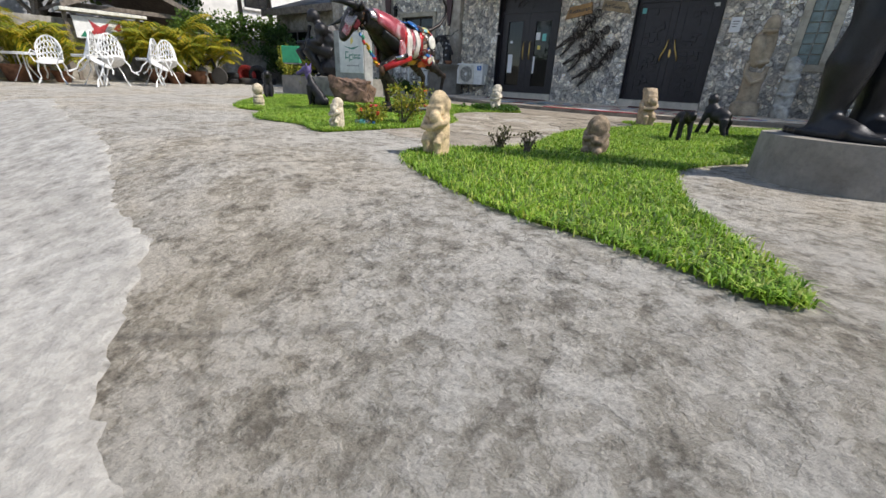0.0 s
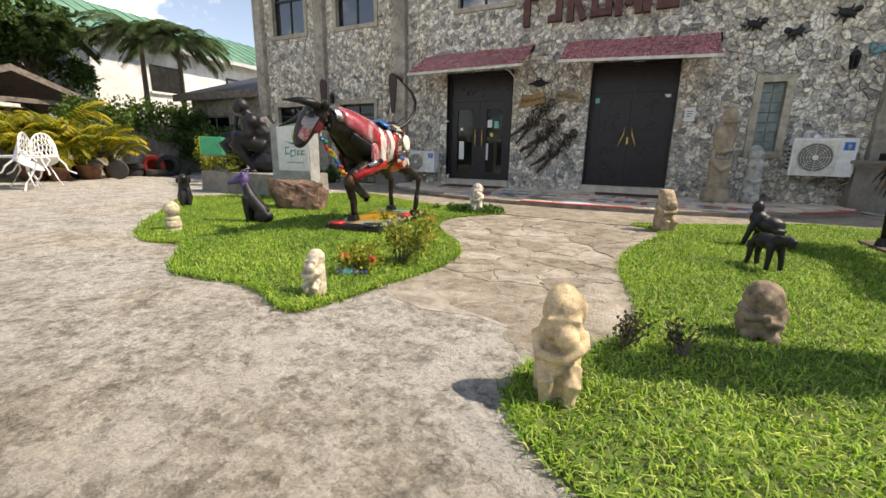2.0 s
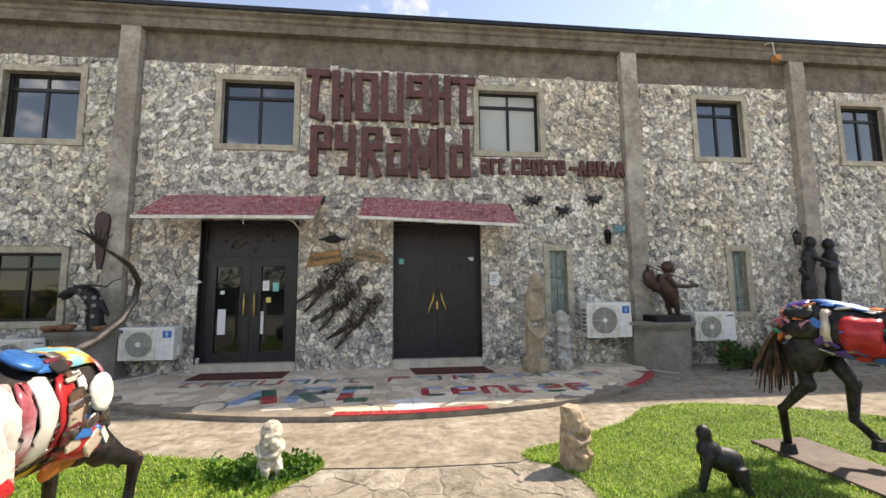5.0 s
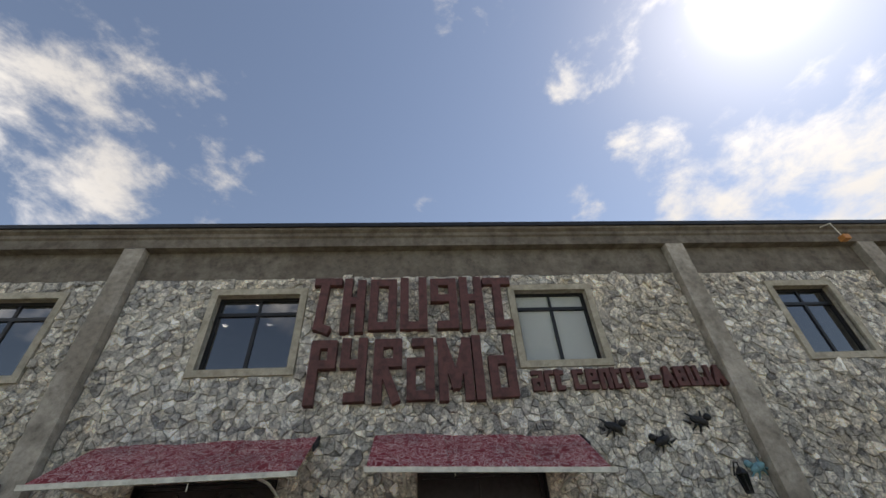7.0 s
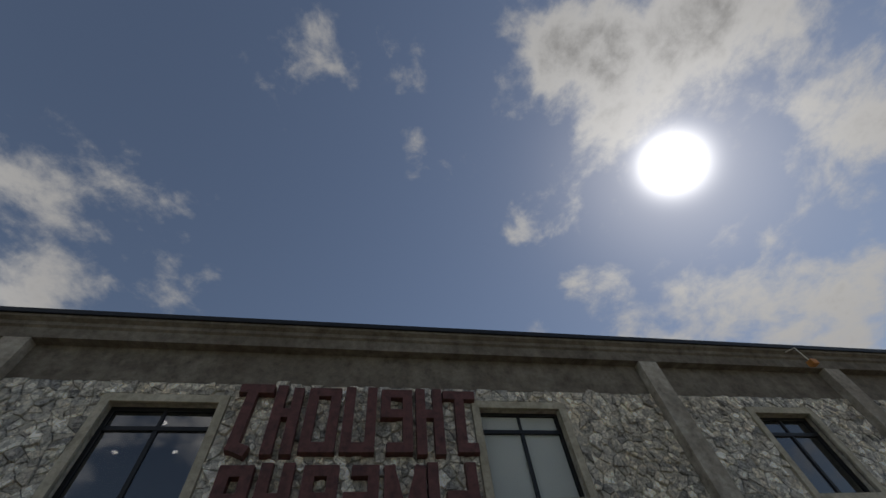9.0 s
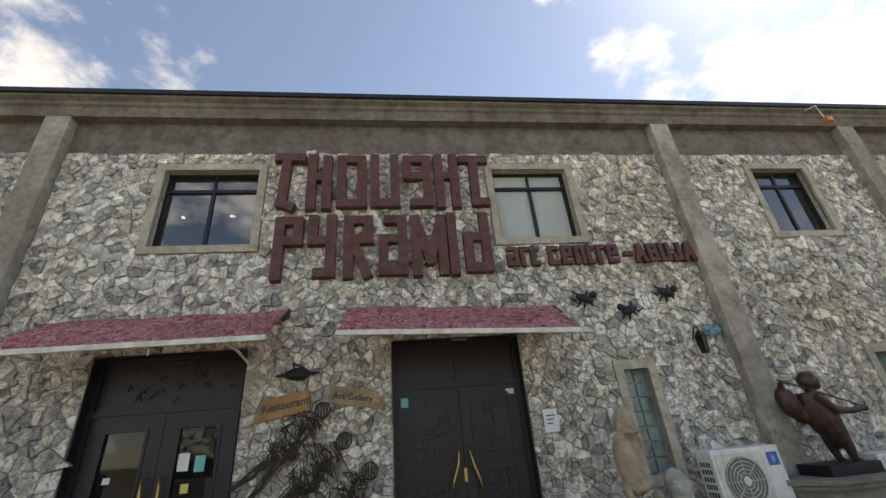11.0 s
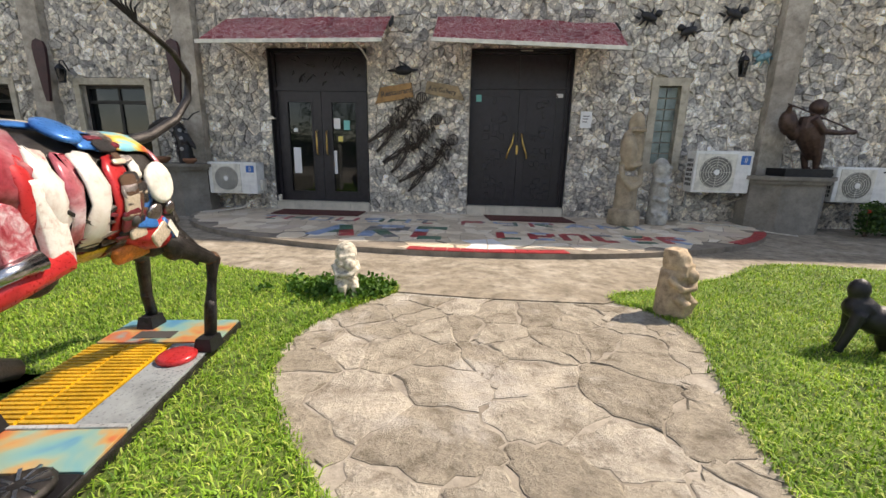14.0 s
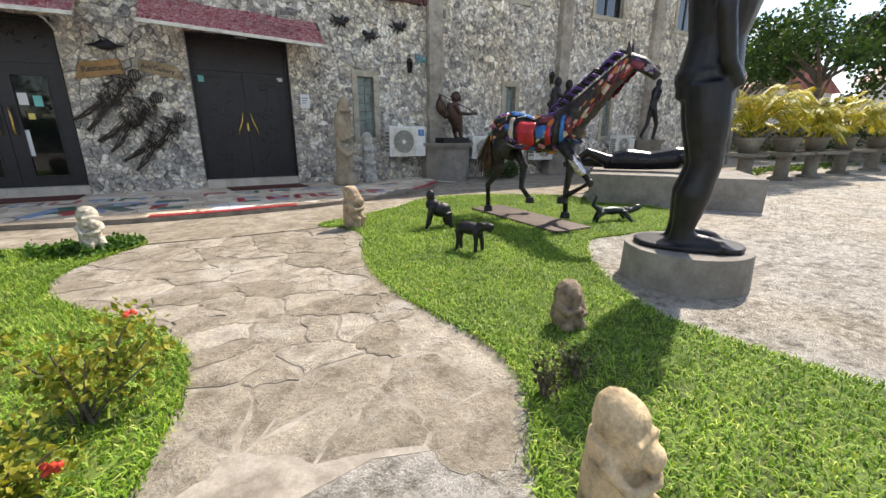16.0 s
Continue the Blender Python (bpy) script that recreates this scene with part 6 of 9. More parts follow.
def skin_panel(parent, spine, f0, f1, a0, a1, s, mt, name="body_panel", lift=0.022, seed=0):
    """A piece of sheet metal bent over the body, between two fractions of its length and two angles."""
    rng = random.Random(seed)
    bm = bmesh.new()
    nu, nv = 6, 6
    grid = []
    for i in range(nu + 1):
        row = []
        for j in range(nv + 1):
            u, v = i / nu, j / nv
            # rounded corners and a slightly ragged outline
            cu, cv = 2 * u - 1, 2 * v - 1
            k = 1 - 0.10 * (cu * cu * cv * cv)
            f = (f0 + f1) / 2 + (f1 - f0) / 2 * cu * k
            a = (a0 + a1) / 2 + (a1 - a0) / 2 * cv * k
            if i in (0, nu) or j in (0, nv):
                f += rng.uniform(-0.006, 0.006)
                a += rng.uniform(-1.5, 1.5)
            p, n, r = on_hull(spine, min(max(f, 0), 0.999), a, 1.0)
            n.normalize()
            p = p + n * (lift + 0.012 * (1 - cu * cu) * (1 - cv * cv))
            row.append(bm.verts.new((p.x, p.y * s, p.z)))
        grid.append(row)
    for r, q in zip(grid, grid[1:]):
        for j in range(nv):
            bm.faces.new((r[j], r[j + 1], q[j + 1], q[j]))
    bmesh.ops.recalc_face_normals(bm, faces=bm.faces)
    bmesh.ops.solidify(bm, geom=bm.faces[:], thickness=0.008)
    return part(name, fixed(bm), mt, parent, "", True)


def bull():
    # the head points along -x of the thing
    t = thing("scrap_bull", pose(-5.02, 5.80, 0.0, 0, 0, 92) @ Matrix.Diagonal((0.88, 1, 1, 1)), "life-size bull of painted scrap car parts on a low base", "sculpture")
    # base, turned a little from the animal's line
    base = part("base_board", box(bmesh.new(), -0.80, 0.80, -0.365, 0.365, 0.0, 0.07, bevel=0.01), STEEL, t, "dark metal base board")
    base.matrix_basis = t.matrix_basis.inverted() @ pose(-5.01, 5.71, 0.0, 0, 0, 98)
    tops = [((-0.79, -0.61, -0.355, 0.355), BLACK_METAL), ((-0.60, -0.36, -0.355, 0.355), RAINBOW), ((-0.335, 0.43, -0.10, 0.355), YELLOW_P), ((-0.335, 0.43, -0.355, -0.115), paint("grey_panel", (0.30, 0.33, 0.34))), ((0.45, 0.79, -0.355, 0.355), RAINBOW)]
    for (a, b, c, d), mt in tops:
        part("base_panel", box(bmesh.new(), a, b, c, d, 0.068, 0.084, bevel=0.004), mt, base)
    part("edge_strip", box(bmesh.new(), -0.36, -0.337, -0.355, 0.355, 0.068, 0.092, bevel=0.003), paint("pale_strip", (0.42, 0.44, 0.44)), base, "pale riveted strip")
    for k in range(22):
        for c, d in ((-0.09, 0.12), (0.135, 0.345)):
            part("rib", box(bmesh.new(), -0.325 + 0.034 * k, -0.304 + 0.034 * k, c, d, 0.083, 0.093, bevel=0.004), YELLOW_P, base)
    for k in range(15):
        part("grille_bar", box(bmesh.new(), -0.77, -0.63, -0.10 + 0.026 * k, -0.09 + 0.026 * k, 0.083, 0.092, bevel=0.002), STEEL, base)
    for x, y, mt in ((0.24, -0.235, RED_P), (-0.70, 0.25, RED_P), (-0.70, -0.22, STEEL)):
        d = part("lamp_disc", lathe(bmesh.new(), [(0.10, 0.084), (0.105, 0.105), (0.085, 0.118), (0.03, 0.12)], 18, pose(x, y, 0)), mt, base, "", True)
    for k in range(10):
        part("fan_blade", box(bmesh.new(), 0.025, 0.095, -0.006, 0.006, 0.118, 0.124, pose(-0.70, -0.22, 0, 0, 0, 36 * k)), CHROME, base)
    part("vent", boxes((0.50, 0.60, -0.05, 0.18, 0.0845, 0.0875)), INK, base)
    spine = [(-1.24, 1.28, 0.08, 0.11), (-1.04, 1.25, 0.15, 0.17), (-0.76, 1.13, 0.24, 0.25), (-0.46, 1.04, 0.28, 0.28), (-0.10, 1.03, 0.27, 0.27), (0.06, 1.04, 0.25, 0.25), (0.20, 1.05, 0.24, 0.245), (0.33, 1.03, 0.20, 0.215), (0.41, 0.98, 0.11, 0.14)]
    bm = bmesh.new()
    hull(bm, spine)
    blob(bm, (0.22, -0.16, 0.86), (0.17, 0.09, 0.20), 0, 12)
    blob(bm, (0.26, 0.15, 0.86), (0.17, 0.10, 0.22), 0, 12)
    blob(bm, (-0.52, -0.18, 0.90), (0.15, 0.09, 0.24))
    blob(bm, (-0.52, 0.18, 0.90), (0.16, 0.10, 0.26))
    body = melt(part("body", bm, STEEL, t, "dark greasy scrap metal body"), 0.03, 2)
    # head, lowered and turned a little to the viewer's side
    h = part("head", bmesh.new(), STEEL, t, "bull's head of scrap steel and chrome")
    h.matrix_basis = pose(-1.34, 0.06, 1.29, 0, 0, -40) @ Matrix.Diagonal((1.12, 1.2, 1.02, 1))
    bm = bmesh.new()
    blob(bm, (-0.03, 0, 0.03), (0.13, 0.125, 0.14))
    tube(bm, [(-0.06, 0, 0.0), (-0.14, 0, -0.13), (-0.19, 0, -0.24)], [0.125, 0.10, 0.075], 12)
    blob(bm, (-0.19, 0, -0.25), (0.065, 0.085, 0.06))
    bm.to_mesh(h.data)
    bm.free()
    melt(h, 0.018, 2)
    for s in (-1, 1):
        put_plate(h, (-0.10, 0.115 * s, -0.03), (-0.45, s, 0.2), (-0.5, 0, -0.8), 0.085, DULL_CHROME, 0.8)
        put_plate(h, (-0.15, 0.095 * s, -0.15), (-0.35, s, 0.0), (-0.5, 0, -0.8), 0.085, PINK_P, 0.6)
        put_plate(h, (-0.02, 0.125 * s, -0.10), (0.1, s, -0.2), (-0.4, 0, -0.8), 0.06, WINE_P, 0.6)
        put_plate(h, (-0.02, 0.12 * s, 0.08), (-0.1, s, 0.5), (-0.8, 0, -0.2), 0.055, STEEL, 0.6)
        part("eye", lathe(bmesh.new(), [(0.030, 0), (0.024, 0.016), (0.010, 0.022)], 12, pose(-0.09, 0.125 * s, 0.03, -90 * s, 0, 0)), STEEL, h)
        for k in range(5):
            a = k * 1.25
            part("brow_ring", blob(bmesh.new(), (-0.09 + 0.045 * math.cos(a), 0.132 * s, 0.03 + 0.045 * math.sin(a)), 0.011, sub=1), DULL_CHROME, h)
        bm = bmesh.new()
        if s > 0:
            tube(bm, [(0.0, 0.09, 0.06), (-0.05, 0.24, 0.07), (-0.16, 0.34, 0.0), (-0.32, 0.42, -0.07)], [0.055, 0.052, 0.036, 0.006], 10)
        else:
            tube(bm, [(0.0, -0.09, 0.09), (-0.08, -0.20, 0.13), (-0.22, -0.22, 0.15), (-0.36, -0.16, 0.15)], [0.052, 0.046, 0.03, 0.006], 10)
        part("horn", bm, BLACK_METAL, h, "long black horn", True)
        part("ear", blob(bmesh.new(), (0.05, 0.13 * s, 0.12), (0.04, 0.075, 0.05), 25 * s), STEEL, h)
    put_plate(h, (-0.15, 0, 0.02), (-0.8, 0, 0.45), (-0.5, 0, -0.8), 0.095, CHROME, 0.7)
    put_plate(h, (-0.215, 0, -0.12), (-0.8, 0, 0.35), (-0.5, 0, -0.8), 0.06, STEEL, 0.7)
    for k in range(14):
        a = k * 0.45
        part("chain_link", blob(bmesh.new(), (0.07 + 0.02 * math.sin(5 * a), 0.14 * math.cos(a), 0.04 + 0.14 * math.sin(a)), (0.016, 0.022, 0.022), sub=1), RUST if k % 3 else DULL_CHROME, h)
    # neck and shoulder panels, both sides
    rng = random.Random(4)
    for s in (-1, 1):
        for k, (f0, f1, a0, a1, mt) in enumerate(((0.07, 0.36, -14, 89, PINK_P), (0.01, 0.085, 0, 86, DULL_CHROME), (0.14, 0.33, -56, -16, BLACK_METAL), (0.34, 0.56, 66, 78, BLUE_P), (0.38, 0.56, 80, 92, CREAM_P), (0.45, 0.53, 42, 63, BLUE_P), (0.345, 0.385, -42, 40, WHITE_P), (0.39, 0.415, -46, 38, PINK_P), (0.42, 0.465, -48, 40, WHITE_P), (0.31, 0.34, -40, 30, RED_P), (0.47, 0.545, -44, 38, RED_P), (0.50, 0.56, 44, 64, STEEL), (0.36, 0.60, -82, -52, YELLOW_P), (0.56, 0.97, 42, 91, RUMP_PAINT), (0.565, 0.63, 14, 38, OLDWHITE), (0.55, 0.67, -26, 8, BLUE_P), (0.80, 0.86, 22, 62, PINK_P), (0.865, 0.915, -14, 50, STEEL), (0.93, 0.985, -24, 66, YELLOW_P), (0.78, 0.86, -34, -8, BLACK_METAL))):
            skin_panel(t, spine, f0, f1, a0, a1, s, mt, seed=k)
        # the haunch: a red shell patched with cream and blue, perforated straps behind it
        shell = part("haunch_shell", blob(bmesh.new(), (0.10, 0.205 * s, 0.845), (0.235, 0.075, 0.105), 0, 14), RED_P, t, "red painted helmet shell with cream and blue patches", True)
        put_plate(shell, (0.02, 0.272 * s, 0.90), (0.0, s, 0.35), (1, 0, -0.2), 0.085, BLUE_P, 0.4, "patch")
        put_plate(shell, (-0.03, 0.270 * s, 0.86), (0.0, s, 0.1), (1, 0, 0.1), 0.06, CREAM_P, 0.6, "patch")
        put_plate(shell, (0.12, 0.278 * s, 0.82), (0.0, s, 0.0), (1, 0, 0.6), 0.075, CREAM_P, 0.6, "patch")
        put_plate(shell, (0.22, 0.262 * s, 0.83), (0.3, s, 0.1), (1, 0, -0.9), 0.085, BLUE_P, 0.3, "patch")
        for k in range(7):
            lt = part("letter_bar", boxes((-0.008, 0.008, -0.018, 0.018, 0.0, 0.004)), OLDWHITE, shell)
            lt.matrix_basis = Matrix.Translation((0.175 + 0.014 * k, 0.287 * s - 0.0035 * s * k, 0.868 - 0.012 * k)) @ pose(0, 0, 0, -90 * s, 35, 0)
        put_plate(t, (0.02, 0.20 * s, 0.75), (0.0, s, -0.4), (1, 0, 0.1), 0.13, ORANGE_P, 0.4, "body_plate")
        for k, (a, b) in enumerate((((0.26, 0.99), (0.33, 0.84)), ((0.17, 0.93), (0.33, 0.80)), ((0.30, 0.82), (0.54, 0.62)), ((0.27, 0.76), (0.50, 0.585)))):
            a, b = Vector((a[0], 0.225 * s, a[1])), Vector((b[0], 0.25 * s, b[1]))
            strap = part("strap", box(bmesh.new(), 0.0, (b - a).length, -0.008, 0.008, -0.03, 0.03, bevel=0.006), STEEL, t, "perforated steel strap")
            strap.matrix_basis = Matrix.Translation(a) @ Matrix.Rotation(-math.atan2(b.z - a.z, b.x - a.x), 4, "Y")
            for q in range(4):
                part("hole", lathe(bmesh.new(), [(0.011, -0.0125), (0.011, 0.0125), (0.004, 0.0125)], 10, pose((0.16 + 0.22 * q) * (b - a).length, 0, 0, 90, 0, 0)), INK, strap)
        put_plate(t, (-0.50, 0.29 * s, 0.95), (0.0, s, 0.0), (0.1, 0, -1), 0.18, WHITE_P, 0.35, "body_plate")
        put_plate(t, (-0.64, 0.27 * s, 0.90), (0.0, s, 0.0), (0.1, 0, -1), 0.18, PINK_P, 0.4, "body_plate")
        for f, a, r0, mt in ((0.70, 6, 0.10, OLDWHITE), (0.655, -24, 0.058, DULL_CHROME), (0.79, -22, 0.04, DULL_CHROME), (0.52, -22, 0.028, INK), (0.44, 58, 0.085, BLUE_P)):
            p, n, r = on_hull(spine, f, a, 1.0)
            p.y, n.y = p.y * s, n.y * s
            n.normalize()
            d = part("flank_disc", lathe(bmesh.new(), [(r0, 0), (r0 * 1.03, 0.012), (r0 * 0.85, 0.022), (r0 * 0.3, 0.026)], 18), mt, t, "", True)
            d.matrix_basis = Matrix.Translation(p + n * 0.035) @ n.to_track_quat("Z", "Y").to_matrix().to_4x4()
        for k in range(64):
            p, n, r = on_hull(spine, rng.uniform(0.495, 0.565), rng.uniform(-70, 60), 1.05)
            p.y, n.y, r.y = p.y * s, n.y * s, r.y * s
            put_plate(t, p + n.normalized() * 0.03, n, r, rng.uniform(0.018, 0.055), rng.choice((DULL_CHROME, STEEL, RUST, CREAM_P, STEEL, WINE_P, STEEL, RUST)), rng.choice((0.3, 0.6, 1.0)), "scrap_piece")
        for k in range(34):
            f = rng.choice((rng.uniform(0.30, 0.52), rng.uniform(0.74, 0.90)))
            pts = []
            a0 = rng.uniform(-60, -12)
            for i in range(4):
                p, n, r = on_hull(spine, min(f + 0.045 * i, 0.99), a0 + rng.uniform(-7, 7), 1.05)
                pts.append((p.x, p.y * s, p.z))
            bm = bmesh.new()
            tube(bm, pts, rng.uniform(0.008, 0.016), 6)
            part("scrap_rod", bm, rng.choice((STEEL, DULL_CHROME, RUST, STEEL, WINE_P)), t)
    # beads of coloured caps under the throat
    for k in range(33):
        f = k / 32
        c = (-1.32 + 0.30 * f + rng.uniform(-0.012, 0.012), 0.06 - 0.12 * f + rng.uniform(-0.02, 0.02), 1.14 - 0.46 * f + rng.uniform(-0.01, 0.01))
        bm = lathe(bmesh.new(), [(0.02, -0.012), (0.022, 0.0), (0.02, 0.012), (0.006, 0.014)], 8, pose(*c, rng.uniform(0, 180), rng.uniform(0, 90), 0))
        part("bottle_cap", bm, (WHITE_P, BLUE_P, GREEN_P, RED_P, YELLOW_P, YELLOW_P, GREEN_P, BLUE_P, RED_P, YELLOW_P, ORANGE_P)[min(k // 3, 10)], t)

    def leg(pts, rad, name="leg"):
        bm = bmesh.new()
        tube(bm, pts, rad, 10)
        lg = part(name, bm, STEEL, t, "dark leg wrapped in perforated chain", True)
        for i, (p, r) in enumerate(zip(pts[1:-1], rad[1:-1])):
            part("joint", blob(bmesh.new(), p, (r * 1.1, r * 0.95, r * 1.25), sub=2), RUST if i % 2 else STEEL, lg, "", True)
        x, y, z = pts[-1]
        bm = bmesh.new()
        prism(bm, [(x - 0.10, y - 0.055), (x + 0.05, y - 0.055), (x + 0.05, y + 0.055), (x - 0.10, y + 0.055)], 0.085, 0.16 if z < 0.3 else 0.085, "z", 0.02)
        if z > 0.3:
            bmesh.ops.translate(bm, verts=bm.verts, vec=(0, 0, z - 0.13))
        part("hoof", fixed(bm), BLACK_METAL, lg)

    leg([(0.22, -0.16, 0.84), (0.30, -0.21, 0.72), (0.56, -0.28, 0.58), (0.44, -0.30, 0.32), (0.38, -0.31, 0.13)], [0.10, 0.07, 0.045, 0.036, 0.036])
    leg([(0.28, 0.15, 0.84), (0.38, 0.19, 0.70), (0.66, 0.24, 0.56), (0.66, 0.25, 0.30), (0.69, 0.25, 0.13)], [0.10, 0.07, 0.045, 0.036, 0.036])
    leg([(-0.52, 0.15, 0.82), (-0.66, 0.15, 0.56), (-0.56, 0.14, 0.34), (-0.55, 0.14, 0.13)], [0.10, 0.065, 0.05, 0.042])
    leg([(-0.54, -0.16, 0.84), (-0.94, -0.14, 0.68), (-1.0, -0.13, 0.62), (-0.72, -0.10, 0.46), (-0.58, -0.08, 0.40)], [0.10, 0.07, 0.06, 0.05, 0.045])
    bm = bmesh.new()
    tube(bm, [(-0.46, -0.27, 0.82), (-0.70, -0.24, 0.76), (-1.0, -0.17, 0.66)], [0.05, 0.06, 0.045], 10)
    part("upper_leg_shell", bm, RED_P, t, "shiny red painted fuel tank shell", True)
    bm = bmesh.new()
    tube(bm, [(-0.60, -0.31, 0.85), (-0.82, -0.27, 0.80)], [0.038, 0.028], 10)
    part("exhaust_tip", bm, CHROME, t, "chrome exhaust piece", True)
    bm = bmesh.new()
    tube(bm, [(0.28, 0, 1.255), (0.55, 0.0, 1.31), (0.82, 0.0, 1.42), (0.98, 0.0, 1.56), (0.98, -0.02, 1.70), (0.84, -0.03, 1.80), (0.64, -0.04, 1.86), (0.50, -0.04, 1.90)], [0.036, 0.03, 0.027, 0.025, 0.022, 0.019, 0.015, 0.010], 8)
    tl = part("tail", bm, STEEL, t, "long steel tail curling up and forward", True)
    for k in range(7):
        bm = bmesh.new()
        tube(bm, [(0.51, -0.04, 1.89), (0.47 - 0.012 * k, -0.07 + 0.014 * k, 1.95 + 0.004 * k), (0.48 - 0.03 * k, -0.10 + 0.02 * k, 2.03 - 0.005 * (k - 3) ** 2)], [0.008, 0.006, 0.002], 5)
        part("tail_hair", bm, BLACK_METAL, tl)


bull()


def horse():
    t = thing("scrap_horse", pose(0.95, 6.57, 0.0, 0, 0, -70), "striding horse of colourful scrap metal on a board", "sculpture")
    # +x is forward
    board = part("base_board", box(bmesh.new(), -0.95, 0.95, -0.30, 0.30, 0.0, 0.055, bevel=0.01), plain("brown_board", (0.10, 0.075, 0.06), 0.6, 0.2, 0.25), t, "dark brown base board")
    board.matrix_basis = t.matrix_basis.inverted() @ pose(0.80, 6.57, 0.0, 0, 0, -89)
    spine = [(-0.72, 1.20, 0.10, 0.14), (-0.62, 1.22, 0.19, 0.22), (-0.40, 1.24, 0.23, 0.25), (-0.05, 1.18, 0.22, 0.22), (0.25, 1.20, 0.22, 0.25), (0.48, 1.28, 0.20, 0.27), (0.62, 1.36, 0.13, 0.2)]
    bm = bmesh.new()
    hull(bm, spine)
    tube(bm, [(0.42, 0, 1.32), (0.66, 0, 1.54), (0.92, 0, 1.80), (1.14, 0, 2.0)], [0.22, 0.165, 0.12, 0.095], 14)
    tube(bm, [(1.10, 0, 2.02), (1.28, 0, 1.96), (1.46, 0, 1.81)], [0.10, 0.085, 0.052], 12)
    blob(bm, (-0.5, -0.14, 1.02), (0.16, 0.09, 0.24), 0, 10)
    blob(bm, (-0.5, 0.14, 1.02), (0.16, 0.09, 0.24), 0, 10)
    melt(part("body", bm, STEEL, t, "dark scrap metal horse body"), 0.028, 2)
    rng = random.Random(9)
    pal = [PURPLE_P, RED_P, BLUE_P, STEEL, WINE_P, CREAM_P, ORANGE_P, STEEL, PURPLE_P, GREEN_P, PINK_P, CHROME]
    for s in (-1, 1):
        for k, (f0, f1, a0, a1, mt) in enumerate(((0.10, 0.30, 58, 90, PURPLE_P), (0.08, 0.15, 5, 30, ORANGE_P), (0.16, 0.34, 22, 54, STEEL), (0.18, 0.36, -20, 18, STEEL), (0.32, 0.52, 66, 90, BLUE_P), (0.37, 0.40, -30, 50, CREAM_P), (0.43, 0.57, -40, 44, RED_P), (0.58, 0.66, -12, 26, BLUE_P), (0.58, 0.70, 32, 60, WINE_P), (0.66, 0.71, -34, 24, RED_P), (0.72, 0.78, -40, 40, STEEL), (0.79, 0.84, -50, 40, BLUE_P), (0.85, 0.95, -30, 60, WINE_P), (0.54, 0.80, 66, 90, PURPLE_P))):
            skin_panel(t, spine, f0, f1, a0, a1, s, mt, seed=40 + k)
        for k in range(120):
            p, n, r = on_hull(spine, rng.uniform(0.02, 0.98), rng.uniform(-80, 88), 1.10)
            p.y, n.y, r.y = p.y * s, n.y * s, r.y * s
            r = r + Vector((0, 0, rng.uniform(-0.3, 0.3)))
            put_plate(t, p, n, r, rng.uniform(0.025, 0.065), rng.choice(pal), rng.choice((0.2, 0.3, 0.6)), "scrap_piece")
        for k in range(96):
            f = rng.random()
            q = rng.uniform(-0.1, 0.13) * (1 - 0.5 * f)
            x, z = 0.48 + 0.64 * f, 1.36 + 0.60 * f
            put_plate(t, (x + q * 0.8, s * (0.185 - 0.085 * f) * (1 - 2.2 * abs(q)), z - q * 0.5), (-0.1, s, 0.1), (0.5, 0, 0.85), rng.uniform(0.035, 0.085), rng.choice((CREAM_P, RED_P, WINE_P, ORANGE_P, WINE_P, PINK_P, STEEL, WINE_P, STEEL, RUST)), rng.choice((0.25, 0.4, 0.6)), "neck_plate")
        for k in range(12):
            x = rng.uniform(1.10, 1.42)
            put_plate(t, (x, s * (0.10 - 0.10 * (x - 1.08)), 2.02 - 0.5 * (x - 1.13) + rng.uniform(-0.06, 0.05)), (0, s, 0.1), (0.9, 0, -0.4), rng.uniform(0.025, 0.05), rng.choice((STEEL, DULL_CHROME, WINE_P, PURPLE_P)), 0.5, "face_plate")
        put_plate(t, (1.24, 0.09 * s, 1.96), (0, s, 0.1), (0.9, 0, -0.4), 0.08, WINE_P, 0.5, "cheek_plate")
        bm = bmesh.new()
        tube(bm, [(1.12, 0.05 * s, 2.08), (1.12, 0.07 * s, 2.21)], [0.035, 0.008], 8)
        part("ear", bm, STEEL, t)
    for k in range(26):
        f = k / 25
        x, z = 0.32 + 0.76 * f, 1.53 + 0.58 * f
        bm = bmesh.new()
        a = rng.uniform(-0.1, 0.1)
        tube(bm, [(x, 0, z), (x - 0.09, a * 0.5, z + 0.03), (x - 0.16, a, z - 0.05)], [0.022, 0.02, 0.007], 6)
        part("mane_lock", bm, BLACK_METAL if k % 3 else PURPLE_P, t)
    for k in range(40):
        a = rng.uniform(-0.11, 0.11)
        bm = bmesh.new()
        q = rng.uniform(-0.06, 0.06)
        tube(bm, [(-0.68, q, 1.28), (-0.79, q + a * 0.5, 1.12), (-0.80 + a, q + a, 0.86), (-0.82 + a, q + a * 1.6, rng.uniform(0.55, 0.8))], [0.022, 0.022, 0.016, 0.005], 6)
        part("tail_strand", bm, rng.choice((BLACK_METAL, STEEL, RUST)), t)

    def leg(pts, rad):
        bm = bmesh.new()
        tube(bm, pts, rad, 10)
        lg = part("leg", bm, STEEL, t, "", True)
        for p, r in zip(pts[1:-1], rad[1:-1]):
            part("joint", blob(bmesh.new(), p, (r * 1.1, r, r * 1.25)), STEEL, lg, "", True)
        x, y, z = pts[-1]
        part("hoof", lathe(bmesh.new(), [(0.07, z - 0.055), (0.055, z + 0.03)], 12, pose(x, y, 0)), BLACK_METAL, lg)

